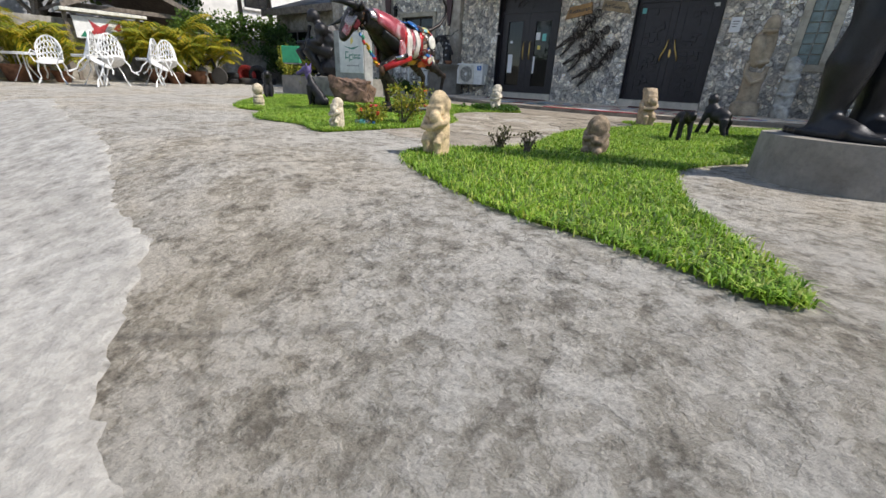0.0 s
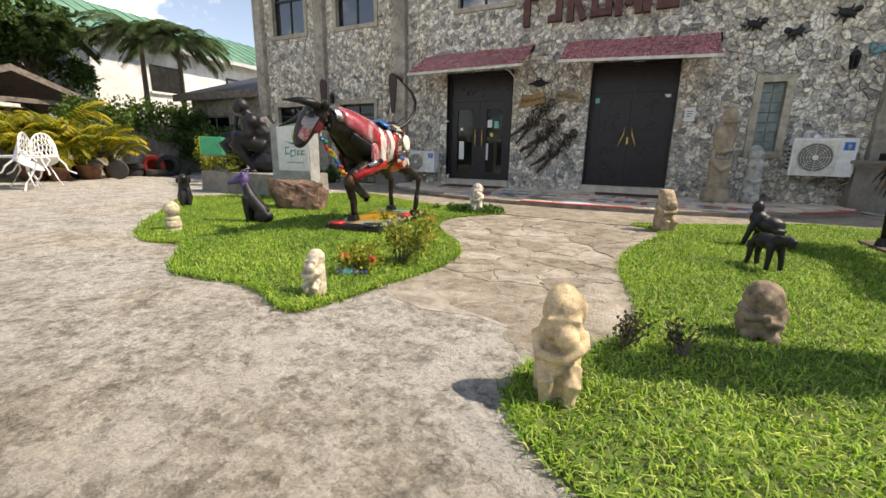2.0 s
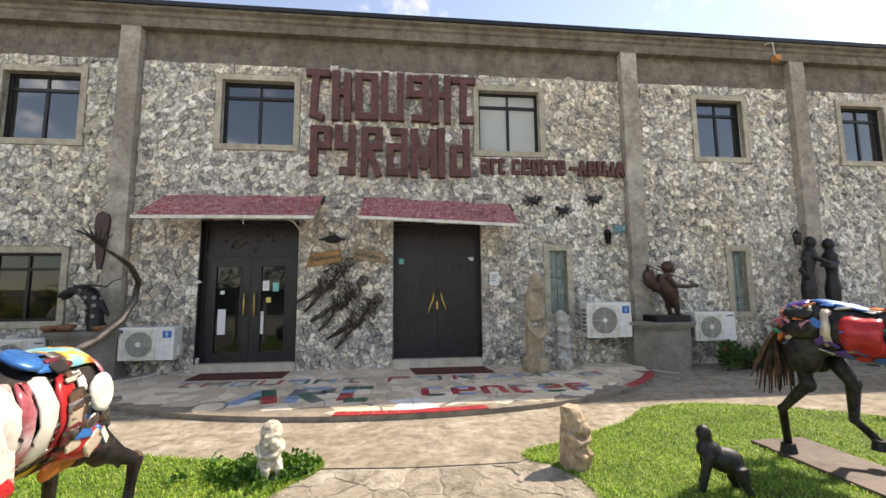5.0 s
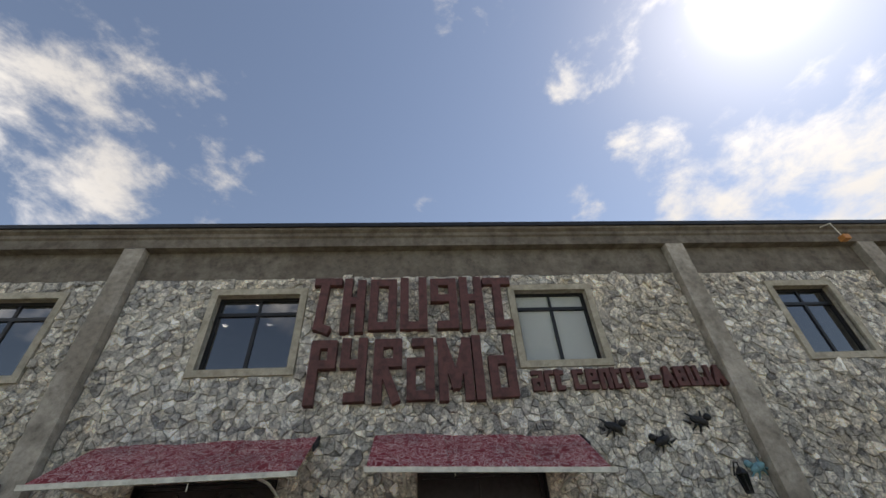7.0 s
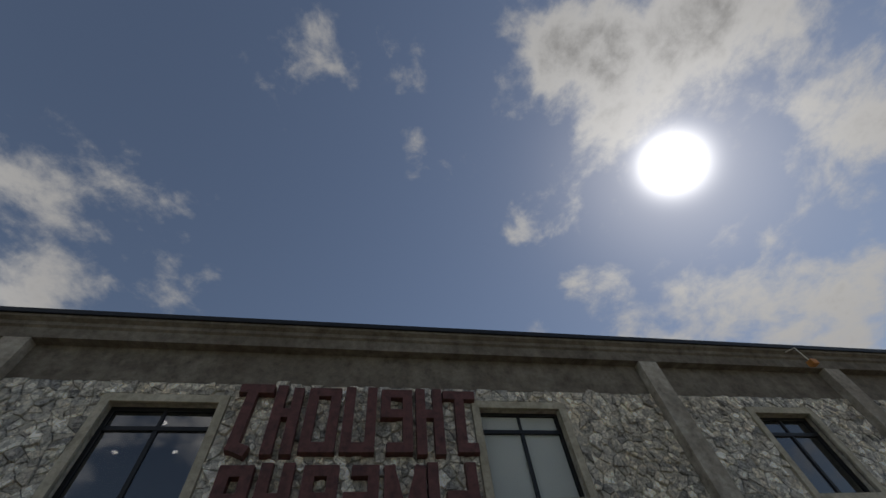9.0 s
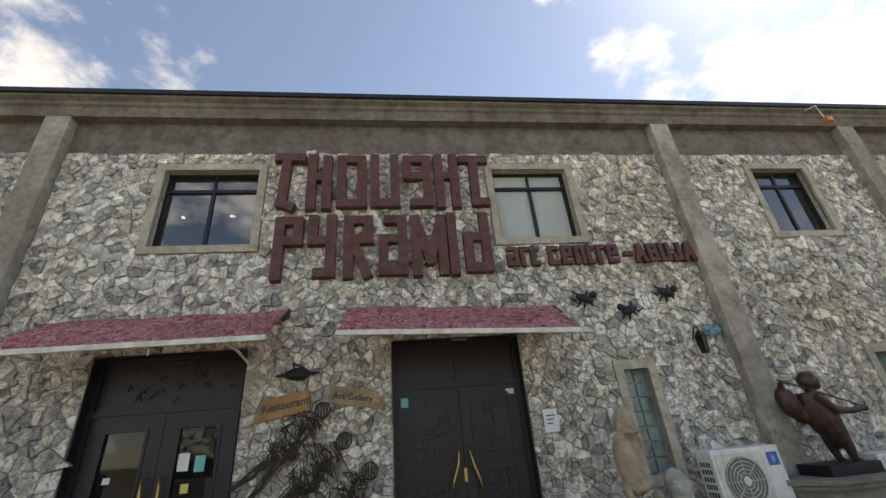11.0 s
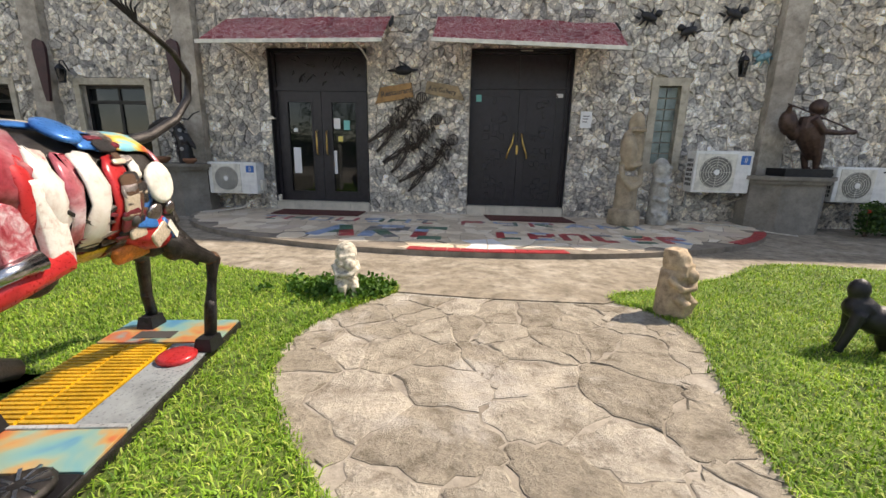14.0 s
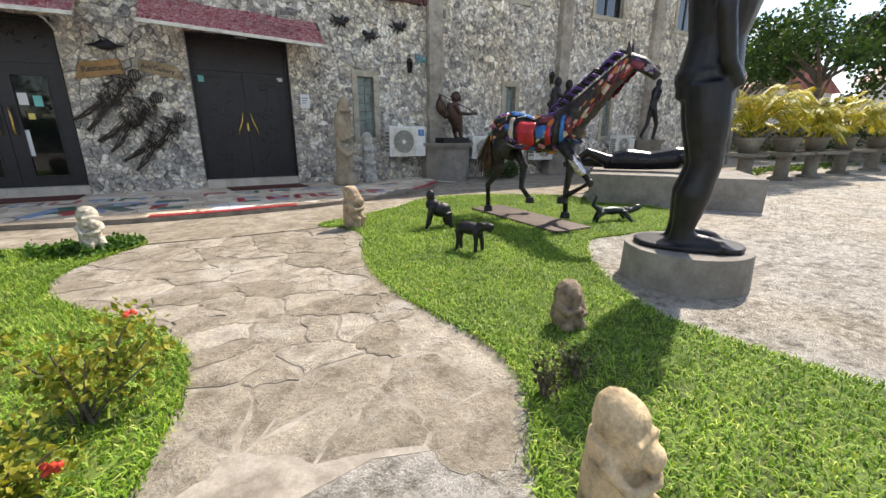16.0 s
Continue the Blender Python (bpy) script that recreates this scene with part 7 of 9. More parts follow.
    leg([(-0.55, -0.13, 1.05), (-0.50, -0.14, 0.72), (-0.72, -0.14, 0.45), (-0.70, -0.14, 0.11)], [0.10, 0.06, 0.038, 0.034])
    leg([(-0.45, 0.13, 1.05), (-0.28, 0.14, 0.74), (-0.30, 0.14, 0.42), (-0.14, 0.14, 0.26)], [0.10, 0.06, 0.038, 0.034])
    leg([(0.42, 0.13, 1.08), (0.46, 0.13, 0.72), (0.42, 0.13, 0.42), (0.44, 0.13, 0.11)], [0.09, 0.055, 0.038, 0.034])
    leg([(0.44, -0.13, 1.08), (0.64, -0.14, 0.86), (0.86, -0.14, 0.60), (0.60, -0.14, 0.44), (0.50, -0.14, 0.36)], [0.10, 0.065, 0.045, 0.036, 0.034])
    put_plate(t, (0.68, -0.20, 0.82), (0, -1, 0.1), (0.65, 0, -0.75), 0.17, CHROME, 0.35, "leg_plate")


horse()


def beast(name, label, pts, m, mat=None):
    """A small cast animal from limbs, melted into one."""
    bm = bmesh.new()
    for p, r in pts:
        if len(p) == 1:
            blob(bm, p[0], r)
        else:
            tube(bm, p, r, 8)
    melt(solo(name, bm, mat or DARK_BRONZE, label, "sculpture", m=m), 0.016, 2)


beast("crouching_ape", "dark cast ape leaning on its knuckles in grass", [([(0, 0, 0.30)], (0.16, 0.11, 0.12)), ([(-0.13, 0, 0.38)], (0.11, 0.1, 0.10)), ([(-0.16, 0, 0.52)], (0.07, 0.07, 0.09)), ([(-0.15, -0.08, 0.36), (-0.2, -0.1, 0.18), (-0.24, -0.1, 0.02)], [0.05, 0.035, 0.03]), ([(-0.15, 0.08, 0.36), (-0.14, 0.1, 0.18), (-0.18, 0.1, 0.02)], [0.05, 0.035, 0.03]), ([(0.1, -0.07, 0.26), (0.12, -0.09, 0.12), (0.17, -0.09, 0.02)], [0.07, 0.045, 0.03]), ([(0.1, 0.07, 0.26), (0.08, 0.09, 0.12), (0.12, 0.09, 0.02)], [0.07, 0.045, 0.03])], pose(-0.55, 6.62, 0.0, 0, 0, -20) @ Matrix.Scale(0.85, 4))
beast("standing_goat", "small dark cast goat standing on the lawn", [([(0, 0, 0.32)], (0.19, 0.09, 0.09)), ([(0.14, 0, 0.34), (0.24, 0.0, 0.36), (0.32, 0.0, 0.32)], [0.07, 0.05, 0.035]), ([(0.27, 0, 0.37)], (0.08, 0.05, 0.05)), ([(0.22, 0.03, 0.40), (0.14, 0.1, 0.42)], [0.02, 0.008]), ([(0.22, -0.03, 0.40), (0.14, -0.1, 0.42)], [0.02, 0.008]), ([(-0.14, -0.05, 0.3), (-0.13, -0.06, 0.15), (-0.16, -0.06, 0.01)], [0.05, 0.03, 0.026]), ([(-0.14, 0.05, 0.3), (-0.17, 0.06, 0.15), (-0.15, 0.06, 0.01)], [0.05, 0.03, 0.026]), ([(0.12, -0.05, 0.3), (0.13, -0.06, 0.15), (0.12, -0.06, 0.01)], [0.045, 0.03, 0.026]), ([(0.12, 0.05, 0.3), (0.15, 0.06, 0.15), (0.16, 0.06, 0.01)], [0.045, 0.03, 0.026])], pose(-0.80, 5.52, 0.0, 0, 0, -62) @ Matrix.Scale(0.82, 4))
beast("stretching_lizard", "small green-black cast crawling beast on the lawn", [([(0, 0, 0.17)], (0.22, 0.07, 0.06)), ([(0.18, 0, 0.17), (0.30, 0.02, 0.16), (0.40, 0.03, 0.20)], [0.06, 0.045, 0.05]), ([(0.40, 0.03, 0.20)], (0.07, 0.05, 0.05)), ([(-0.18, 0, 0.18), (-0.30, -0.02, 0.26), (-0.26, -0.03, 0.38), (-0.34, -0.03, 0.42)], [0.05, 0.03, 0.02, 0.01]), ([(0.16, -0.05, 0.16), (0.2, -0.12, 0.08), (0.28, -0.12, 0.01)], [0.04, 0.03, 0.025]), ([(0.16, 0.05, 0.16), (0.22, 0.1, 0.08), (0.3, 0.12, 0.01)], [0.04, 0.03, 0.025]), ([(-0.15, -0.05, 0.16), (-0.24, -0.08, 0.1), (-0.26, -0.08, 0.01)], [0.04, 0.03, 0.025]), ([(-0.15, 0.05, 0.16), (-0.18, 0.08, 0.1), (-0.22, 0.08, 0.01)], [0.04, 0.03, 0.025])], pose(1.75, 5.85, 0.0, 0, 0, -20), plain("green_black_patina", (0.02, 0.032, 0.028), 0.35, 0.4, 0.3))
beast("seated_dog", "small black cast seated dog in grass", [([(0, 0, 0.16)], (0.12, 0.11, 0.16)), ([(0.04, 0, 0.3), (0.07, 0, 0.42)], [0.09, 0.07]), ([(0.10, 0, 0.46)], (0.10, 0.07, 0.07)), ([(0.02, 0.07, 0.46), (0.0, 0.1, 0.38)], [0.03, 0.015]), ([(0.02, -0.07, 0.46), (0.0, -0.1, 0.38)], [0.03, 0.015]), ([(0.08, -0.05, 0.28), (0.12, -0.05, 0.02)], [0.04, 0.03]), ([(0.08, 0.05, 0.28), (0.12, 0.05, 0.02)], [0.04, 0.03])], pose(-8.7, 5.30, 0.0, 0, 0, -30) @ Matrix.Scale(1.05, 4))


def violet_dog():
    body = [([(0.17, -0.04, 0.10)], (0.12, 0.05, 0.10)), ([(0.17, 0.04, 0.10)], (0.12, 0.05, 0.10)), ([(0.18, 0, 0.14), (0.06, 0, 0.28), (-0.02, 0, 0.40), (-0.06, 0, 0.54)], [0.085, 0.085, 0.068, 0.045]), ([(-0.03, -0.045, 0.36), (-0.03, -0.045, 0.18), (-0.02, -0.045, 0.0), (-0.08, -0.045, 0.0)], [0.06, 0.05, 0.042, 0.025]), ([(-0.03, 0.045, 0.36), (-0.03, 0.045, 0.18), (-0.02, 0.045, 0.0), (-0.08, 0.045, 0.0)], [0.06, 0.05, 0.042, 0.025])]
    beast("sitting_hound", "slender black seated hound with a violet painted head", body, pose(-6.42, 4.78, 0.0, 0, 0, 18) @ Matrix.Scale(1.0, 4))
    ob = bpy.data.objects["sitting_hound"]
    bm = bmesh.new()
    blob(bm, (-0.10, 0, 0.58), (0.10, 0.075, 0.08))
    tube(bm, [(-0.14, 0, 0.57), (-0.30, 0, 0.52)], [0.055, 0.03], 8)
    tube(bm, [(-0.08, 0, 0.56), (-0.055, 0, 0.44)], [0.06, 0.055], 8)
    for s in (-1, 1):
        tube(bm, [(-0.06, 0.05 * s, 0.63), (-0.04, 0.07 * s, 0.71)], [0.03, 0.008], 6)
    melt(part("head", bm, paint("violet_head_paint", (0.10, 0.07, 0.20), 0.6, 0.0), ob, "violet painted head"), 0.014, 2)


violet_dog()

# ---- thinker, restaurant board and rock on the west lawn ----
def thinker():
    bm = bmesh.new()
    prism(bm, [(-11.1, 7.15), (-8.42, 7.08), (-8.42, 8.45), (-11.1, 8.5)], 0.0, 0.46, "z", 0.02)
    solo("statue_plinth", fixed(bm), PLINTH, "long low grey cement plinth behind the lawn", "plinth")
    bm = bmesh.new()
    blob(bm, (0.30, 0.0, 0.22), (0.40, 0.36, 0.30))
    blob(bm, (0.34, 0.0, 0.42), (0.30, 0.30, 0.16))
    tube(bm, [(0.26, 0, 0.50), (0.24, 0, 0.80), (0.10, 0, 1.08)], [0.27, 0.31, 0.28], 14)
    blob(bm, (0.18, 0, 1.02), (0.20, 0.32, 0.16))
    tube(bm, [(0.02, 0, 1.12), (-0.10, 0, 1.24)], 0.10)
    blob(bm, (-0.16, 0, 1.36), (0.15, 0.13, 0.17), 0, -25)
    blob(bm, (-0.27, 0, 1.30), (0.06, 0.07, 0.09))
    for q in (-1, 1):
        blob(bm, (0.06, 0.29 * q, 1.04), (0.16, 0.15, 0.17))
        blob(bm, (-0.02, 0.12 * q, 0.94), (0.10, 0.13, 0.10))
    # near leg drawn in, far leg stretched forward
    tube(bm, [(0.26, -0.17, 0.54), (-0.28, -0.20, 0.72), (-0.30, -0.20, 0.62), (-0.14, -0.19, 0.34), (0.02, -0.18, 0.06), (-0.14, -0.18, 0.03)], [0.17, 0.14, 0.13, 0.105, 0.065, 0.05], 12)
    tube(bm, [(0.22, 0.17, 0.54), (-0.46, 0.22, 0.70), (-0.58, 0.22, 0.60), (-0.46, 0.20, 0.34), (-0.24, 0.19, 0.06), (-0.40, 0.19, 0.03)], [0.17, 0.14, 0.13, 0.105, 0.065, 0.05], 12)
    tube(bm, [(0.06, -0.28, 1.04), (0.0, -0.33, 0.78), (-0.30, -0.16, 0.76), (-0.34, 0.02, 0.80), (-0.26, 0.0, 1.16)], [0.11, 0.095, 0.08, 0.07, 0.055], 12)
    tube(bm, [(0.06, 0.28, 1.04), (0.04, 0.34, 0.78), (-0.28, 0.22, 0.80), (-0.62, 0.10, 0.76)], [0.11, 0.09, 0.07, 0.05], 12)
    ob = solo("thinker_statue", bm, DARK_BRONZE, "black statue of a seated thinking man on a plinth", "statue", m=pose(-9.86, 7.66, 0.46, 0, 0, 40) @ Matrix.Diagonal((1.12, 1.2, 1.05, 1)))
    melt(ob, 0.02, 3)


thinker()
SIGN_GREEN = plain("sign_green", (0.06, 0.24, 0.17), 0.6, 0.0, 0.05, 4, 0.0)


def restaurant_board():
    t = thing("restaurant_sign", pose(-7.92, 7.02, 0.0, 0, 0, 6), "grey cement sign block with a white printed panel", "sign")
    part("block", box(bmesh.new(), -0.45, 0.45, -0.14, 0.14, 0.0, 1.44, bevel=0.015), concrete("sign_cement", [(0.26, 0.26, 0.25), (0.34, 0.34, 0.33), (0.40, 0.40, 0.39), (0.46, 0.46, 0.45)], (0.31, 0.31, 0.30), 0.0, 0.003), t)
    p = part("panel", box(bmesh.new(), -0.28, 0.43, -0.152, -0.14, 0.58, 1.40, bevel=0.003), WHITE, t, "white printed panel")
    y0, y1 = -0.1525, -0.1555
    part("logo_swoosh", fixed(prism(bmesh.new(), [(-0.12, 1.13), (0.06, 1.095), (0.14, 1.10), (0.34, 1.135), (0.16, 1.065), (0.06, 1.065)], y0, y1, "y")), SIGN_GREEN, p)
    part("logo_leaf", fixed(prism(bmesh.new(), [(0.08, 1.15), (0.15, 1.22), (0.13, 1.32), (0.06, 1.24)], y0, y1, "y")), YELLOW_PAPER, p)
    # the name is a mark: five plain shapes of its letters' size
    for a, b, c, d in ((-0.10, 0.0, 0.86, 1.02), (0.02, 0.10, 0.82, 0.96), (0.12, 0.15, 0.86, 0.98), (0.17, 0.25, 0.86, 0.96), (0.27, 0.35, 0.86, 0.96)):
        w = 0.022
        part("logo_bar", boxes((a, min(a + w, b), y1, y0, c, d), *(((a + w, b, y1, y0, d - w, d), (a + w, b, y1, y0, c + 0.02, c + 0.02 + w)) if b - a > 0.05 else ())), SIGN_GREEN, p)
    for k in range(7):
        part("logo_dot", boxes((-0.06 + 0.055 * k, -0.035 + 0.055 * k, y1, y0, 0.72, 0.745)), INK, p)


restaurant_board()


def rock():
    rng = random.Random(2)
    bm = bmesh.new()
    bmesh.ops.create_icosphere(bm, subdivisions=4, radius=1.0)
    for v in bm.verts:
        c = v.co.copy()
        k = 1 + 0.28 * noise.noise(c * 1.3) + 0.12 * noise.noise(c * 3.7) + 0.05 * noise.noise(c * 9)
        c = Vector((max(-0.72, min(0.72, c.x)) / 0.72, c.y, max(-0.6, min(0.55, c.z)) / 0.55))
        v.co = Vector((c.x * 0.40 * k, c.y * 0.24 * k, (c.z * 0.24 + 0.22) * k))
    solo("rock", bm, plain("brown_rock", (0.20, 0.125, 0.085), 0.92, 0.0, 0.4, 7, 0.02), "rough reddish brown rock before the sign", "rock", smooth=False, m=pose(-6.92, 6.12, -0.03, 0, 0, 20))


rock()


# ---- tall statue, slab and reclining figure on the east side ----
def tall_statue():
    rng = random.Random(1)
    ol = [(0.41 + (0.49 + 0.015 * rng.random()) * math.cos(2 * math.pi * k / 36), 3.99 + 0.49 * math.sin(2 * math.pi * k / 36)) for k in range(36)]
    bm = bmesh.new()
    prism(bm, ol, 0.0, 0.30, "z", 0.012)
    solo("round_plinth", fixed(bm), PLINTH, "low round grey cement plinth", "plinth")
    bm = bmesh.new()
    prism(bm, rounded([(-0.40, -0.26), (0.34, -0.26), (0.46, 0.0), (0.34, 0.26), (-0.40, 0.26)], 2), 0.0, 0.045)
    for s in (-1, 1):
        tube(bm, [(-0.06, 0.13 * s, 0.06), (-0.05, 0.13 * s, 0.18), (-0.02, 0.14 * s, 0.45), (0.03, 0.14 * s, 0.68), (0.0, 0.14 * s, 1.0), (-0.03, 0.12 * s, 1.28)], [0.09, 0.085, 0.13, 0.115, 0.155, 0.17], 14)
        tube(bm, [(-0.08, 0.13 * s, 0.07), (0.10, 0.15 * s, 0.07), (0.24, 0.17 * s, 0.055)], [0.08, 0.07, 0.05], 10)
        for k in range(5):
            blob(bm, (0.27 - 0.012 * abs(k - 1), (0.12 + 0.028 * k) * s, 0.055), (0.035, 0.017, 0.018))
    tube(bm, [(-0.03, 0, 1.18), (-0.03, 0, 1.36), (-0.02, 0, 1.6), (0.0, 0, 1.95), (0.0, 0, 2.2)], [0.21, 0.22, 0.19, 0.26, 0.18], 16)
    tube(bm, [(0, 0, 2.15), (0.02, 0, 2.36)], 0.10)
    blob(bm, (0.03, 0, 2.52), (0.15, 0.13, 0.18))
    for s in (-1, 1):
        tube(bm, [(-0.02, 0.27 * s, 2.1), (-0.04, 0.32 * s, 1.75), (0.04, 0.27 * s, 1.42), (0.14, 0.2 * s, 1.26)], [0.09, 0.07, 0.055, 0.05], 10)
    lathe(bm, [(0.225, 1.29), (0.235, 1.31), (0.235, 1.36), (0.225, 1.38)], 18, pose(-0.03, 0, 0))
    ob = solo("tall_statue", bm, plain("black_cast_metal", (0.016, 0.017, 0.02), 0.38, 0.3, 0.25, 8, 0.004), "tall black statue of a standing man on a plinth", "statue", m=pose(0.37, 3.98, 0.30, 0, 0, -52) @ Matrix.Scale(0.98, 4))
    melt(ob, 0.02, 2)


tall_statue()


def reclining():
    bm = bmesh.new()
    prism(bm, [(4.45, 5.20), (2.75, 7.20), (4.2, 8.4), (5.9, 6.4)], 0.0, 0.52)
    solo("slab_plinth", fixed(bm), PLINTH, "wide low grey cement slab plinth", "plinth")
    bm = bmesh.new()
    tube(bm, [(-0.9, 0, 0.16), (-0.5, 0, 0.22), (-0.1, 0, 0.20), (0.35, 0, 0.26), (0.6, 0, 0.34)], [0.14, 0.2, 0.17, 0.21, 0.12], 12)
    blob(bm, (0.8, 0.0, 0.44), (0.15, 0.13, 0.15))
    tube(bm, [(-0.8, -0.1, 0.18), (-1.2, -0.12, 0.34), (-1.5, -0.1, 0.1)], [0.12, 0.09, 0.06], 10)
    tube(bm, [(-0.8, 0.1, 0.16), (-1.25, 0.12, 0.14), (-1.65, 0.1, 0.08)], [0.12, 0.09, 0.06], 10)
    tube(bm, [(0.4, -0.18, 0.3), (0.55, -0.3, 0.08), (0.85, -0.28, 0.06)], [0.08, 0.06, 0.05], 10)
    tube(bm, [(0.4, 0.18, 0.3), (0.1, 0.26, 0.24), (-0.2, 0.2, 0.3)], [0.08, 0.06, 0.05], 10)
    melt(solo("reclining_statue", bm, plain("glossy_black_cast", (0.012, 0.012, 0.014), 0.28, 0.3, 0.2, 8, 0.003), "glossy black reclining figure on the slab", "statue", m=pose(4.15, 6.95, 0.52, 0, 0, -48) @ Matrix.Scale(1.0, 4)), 0.022, 2)


reclining()


# ---- small plants ----
def leaf_cloud(rng, centre, radius, count, size, squash=1.0):
    """Loose leaves: folded quads spread through a lumpy volume."""
    verts, faces = [], []
    for _ in range(count):
        d = Vector((rng.gauss(0, 1), rng.gauss(0, 1), rng.gauss(0, 1))).normalized() * radius * rng.random() ** 0.4
        p = Vector(centre) + Vector((d.x, d.y, d.z * squash))
        n = Vector((rng.gauss(0, 1), rng.gauss(0, 1), rng.gauss(0.6, 0.8))).normalized()
        u = n.orthogonal().normalized()
        u.rotate(Matrix.Rotation(rng.uniform(0, 6.28), 3, n))
        v = n.cross(u)
        L, W = size * rng.uniform(0.7, 1.3), size * rng.uniform(0.28, 0.45)
        k = len(verts)
        verts += [tuple(p), tuple(p + u * L * 0.5 + v * W + n * W * 0.4), tuple(p + u * L), tuple(p + u * L * 0.5 - v * W + n * W * 0.4)]
        faces += [(k, k + 1, k + 2), (k, k + 2, k + 3)]
    return verts, faces


def shrub(x, y, h, w, mat, label, flowers=0, seed=0, leaf=0.035, count=420):
    rng = random.Random(seed)
    t = thing("shrub", pose(x, y, 0), label, "shrub")
    bm = bmesh.new()
    tips = []
    for k in range(9):
        a, r = rng.uniform(0, 6.28), rng.uniform(0.2, 1) * w
        tip = (r * math.cos(a), r * math.sin(a), h * rng.uniform(0.55, 1))
        tips.append(tip)
        tube(bm, [(rng.uniform(-0.03, 0.03), rng.uniform(-0.03, 0.03), 0), (tip[0] * 0.5, tip[1] * 0.5, tip[2] * 0.6), tip], [0.008, 0.006, 0.003], 5)
    part("stem", bm, BARK, t)
    solids = [leaf_cloud(rng, tp, w * 0.34, count // 18, leaf) for tp in tips] + [leaf_cloud(rng, (tp[0] * 0.6, tp[1] * 0.6, tp[2] * 0.6), w * 0.36, count // 18, leaf) for tp in tips]
    o = new("foliage", mesh_pieces("foliage", solids, mat))
    o.parent = t
    for k in range(flowers):
        tp = tips[k % len(tips)]
        bm = bmesh.new()
        for i in range(6):
            blob(bm, (tp[0] + rng.uniform(-0.025, 0.025), tp[1] + rng.uniform(-0.025, 0.025), tp[2] + rng.uniform(0.0, 0.03)), (0.014, 0.014, 0.009), rng.uniform(0, 60), sub=1)
        part("flower", bm, plain("scarlet_petal", (0.62, 0.05, 0.02), 0.6, 0.0, 0.15), t, "scarlet flower cluster")


IXORA = leaf_material("ixora_leaf", [(0.0, (0.08, 0.12, 0.015)), (0.5, (0.24, 0.27, 0.03)), (1.0, (0.42, 0.36, 0.06))])
DARK_SHRUB = leaf_material("bronze_leaf", [(0.0, (0.035, 0.03, 0.02)), (0.6, (0.07, 0.075, 0.03)), (1.0, (0.12, 0.12, 0.05))])
shrub(-3.62, 4.05, 0.42, 0.30, IXORA, "yellow-green flowering shrub on the lawn edge", 1, 1, 0.04, 700)
shrub(-3.78, 3.66, 0.24, 0.20, IXORA, "low yellow-green shrub with scarlet flowers", 2, 2, 0.04, 420)
shrub(-1.80, 3.26, 0.20, 0.11, DARK_SHRUB, "small reddish brown shrub beside a stone figure", 0, 3, 0.026, 150)
shrub(-1.55, 3.30, 0.18, 0.10, DARK_SHRUB, "thin reddish brown seedling shrub in grass", 0, 4, 0.026, 110)
shrub(3.35, 11.1, 0.5, 0.42, TREE_LEAF, "dark shrub below the outdoor unit", 2, 5, 0.06, 1400)
shrub(4.05, 11.15, 0.42, 0.42, TREE_LEAF, "dark low shrub against the stone wall", 1, 25, 0.06, 1200)
shrub(-9.7, 10.95, 0.34, 0.35, TREE_LEAF, "dark low shrub beside the pedestal", 2, 6, 0.06, 1100)
shrub(-10.5, 10.9, 0.42, 0.42, TREE_LEAF, "dark shrub with red flowers under the window", 5, 26, 0.06, 1300)
# low herbs round the cream figure
rng = random.Random(77)
solids = []
for k in range(420):
    a, r = rng.uniform(0, 6.28), abs(rng.gauss(0, 0.3))
    x, y = -4.18 + 1.25 * r * math.cos(a), 7.38 + 0.62 * r * math.sin(a)
    if inside((x, y), rounded(LAWN_LEFT, 2)):
        solids.append(leaf_cloud(rng, (x, y, 0.07), 0.05, 9, 0.05, 0.9))
tagged(new("herbs", mesh_pieces("herbs", solids, HERB)), "dark green broad-leaved herbs round the stone figure", "herbs", kind="stuff")


def bottle():
    t = thing("plastic_bottle", pose(-3.86, 3.50, 0.045, 0, 90, 25), "clear plastic water bottle lying on grass", "bottle")
    part("body", lathe(bmesh.new(), [(0.030, 0), (0.034, 0.01), (0.031, 0.05), (0.034, 0.08), (0.031, 0.11), (0.034, 0.15), (0.014, 0.20), (0.013, 0.21)], 16), glass_material("clear_plastic", (0.35, 0.38, 0.40), 0.08, 0.6), t, "", True)
    part("cap", lathe(bmesh.new(), [(0.016, 0.21), (0.016, 0.235)], 14), LOGO_BLUE, t, "blue screw cap")
    part("wrapper", lathe(bmesh.new(), [(0.0345, 0.06), (0.0345, 0.12)], 16), TEAL, t)


bottle()

# ---- white garden furniture on the west side ----
LACE = plain("white_cast_aluminium", (0.78, 0.78, 0.76), 0.4, 0.1, 0.08, 8, 0.0)


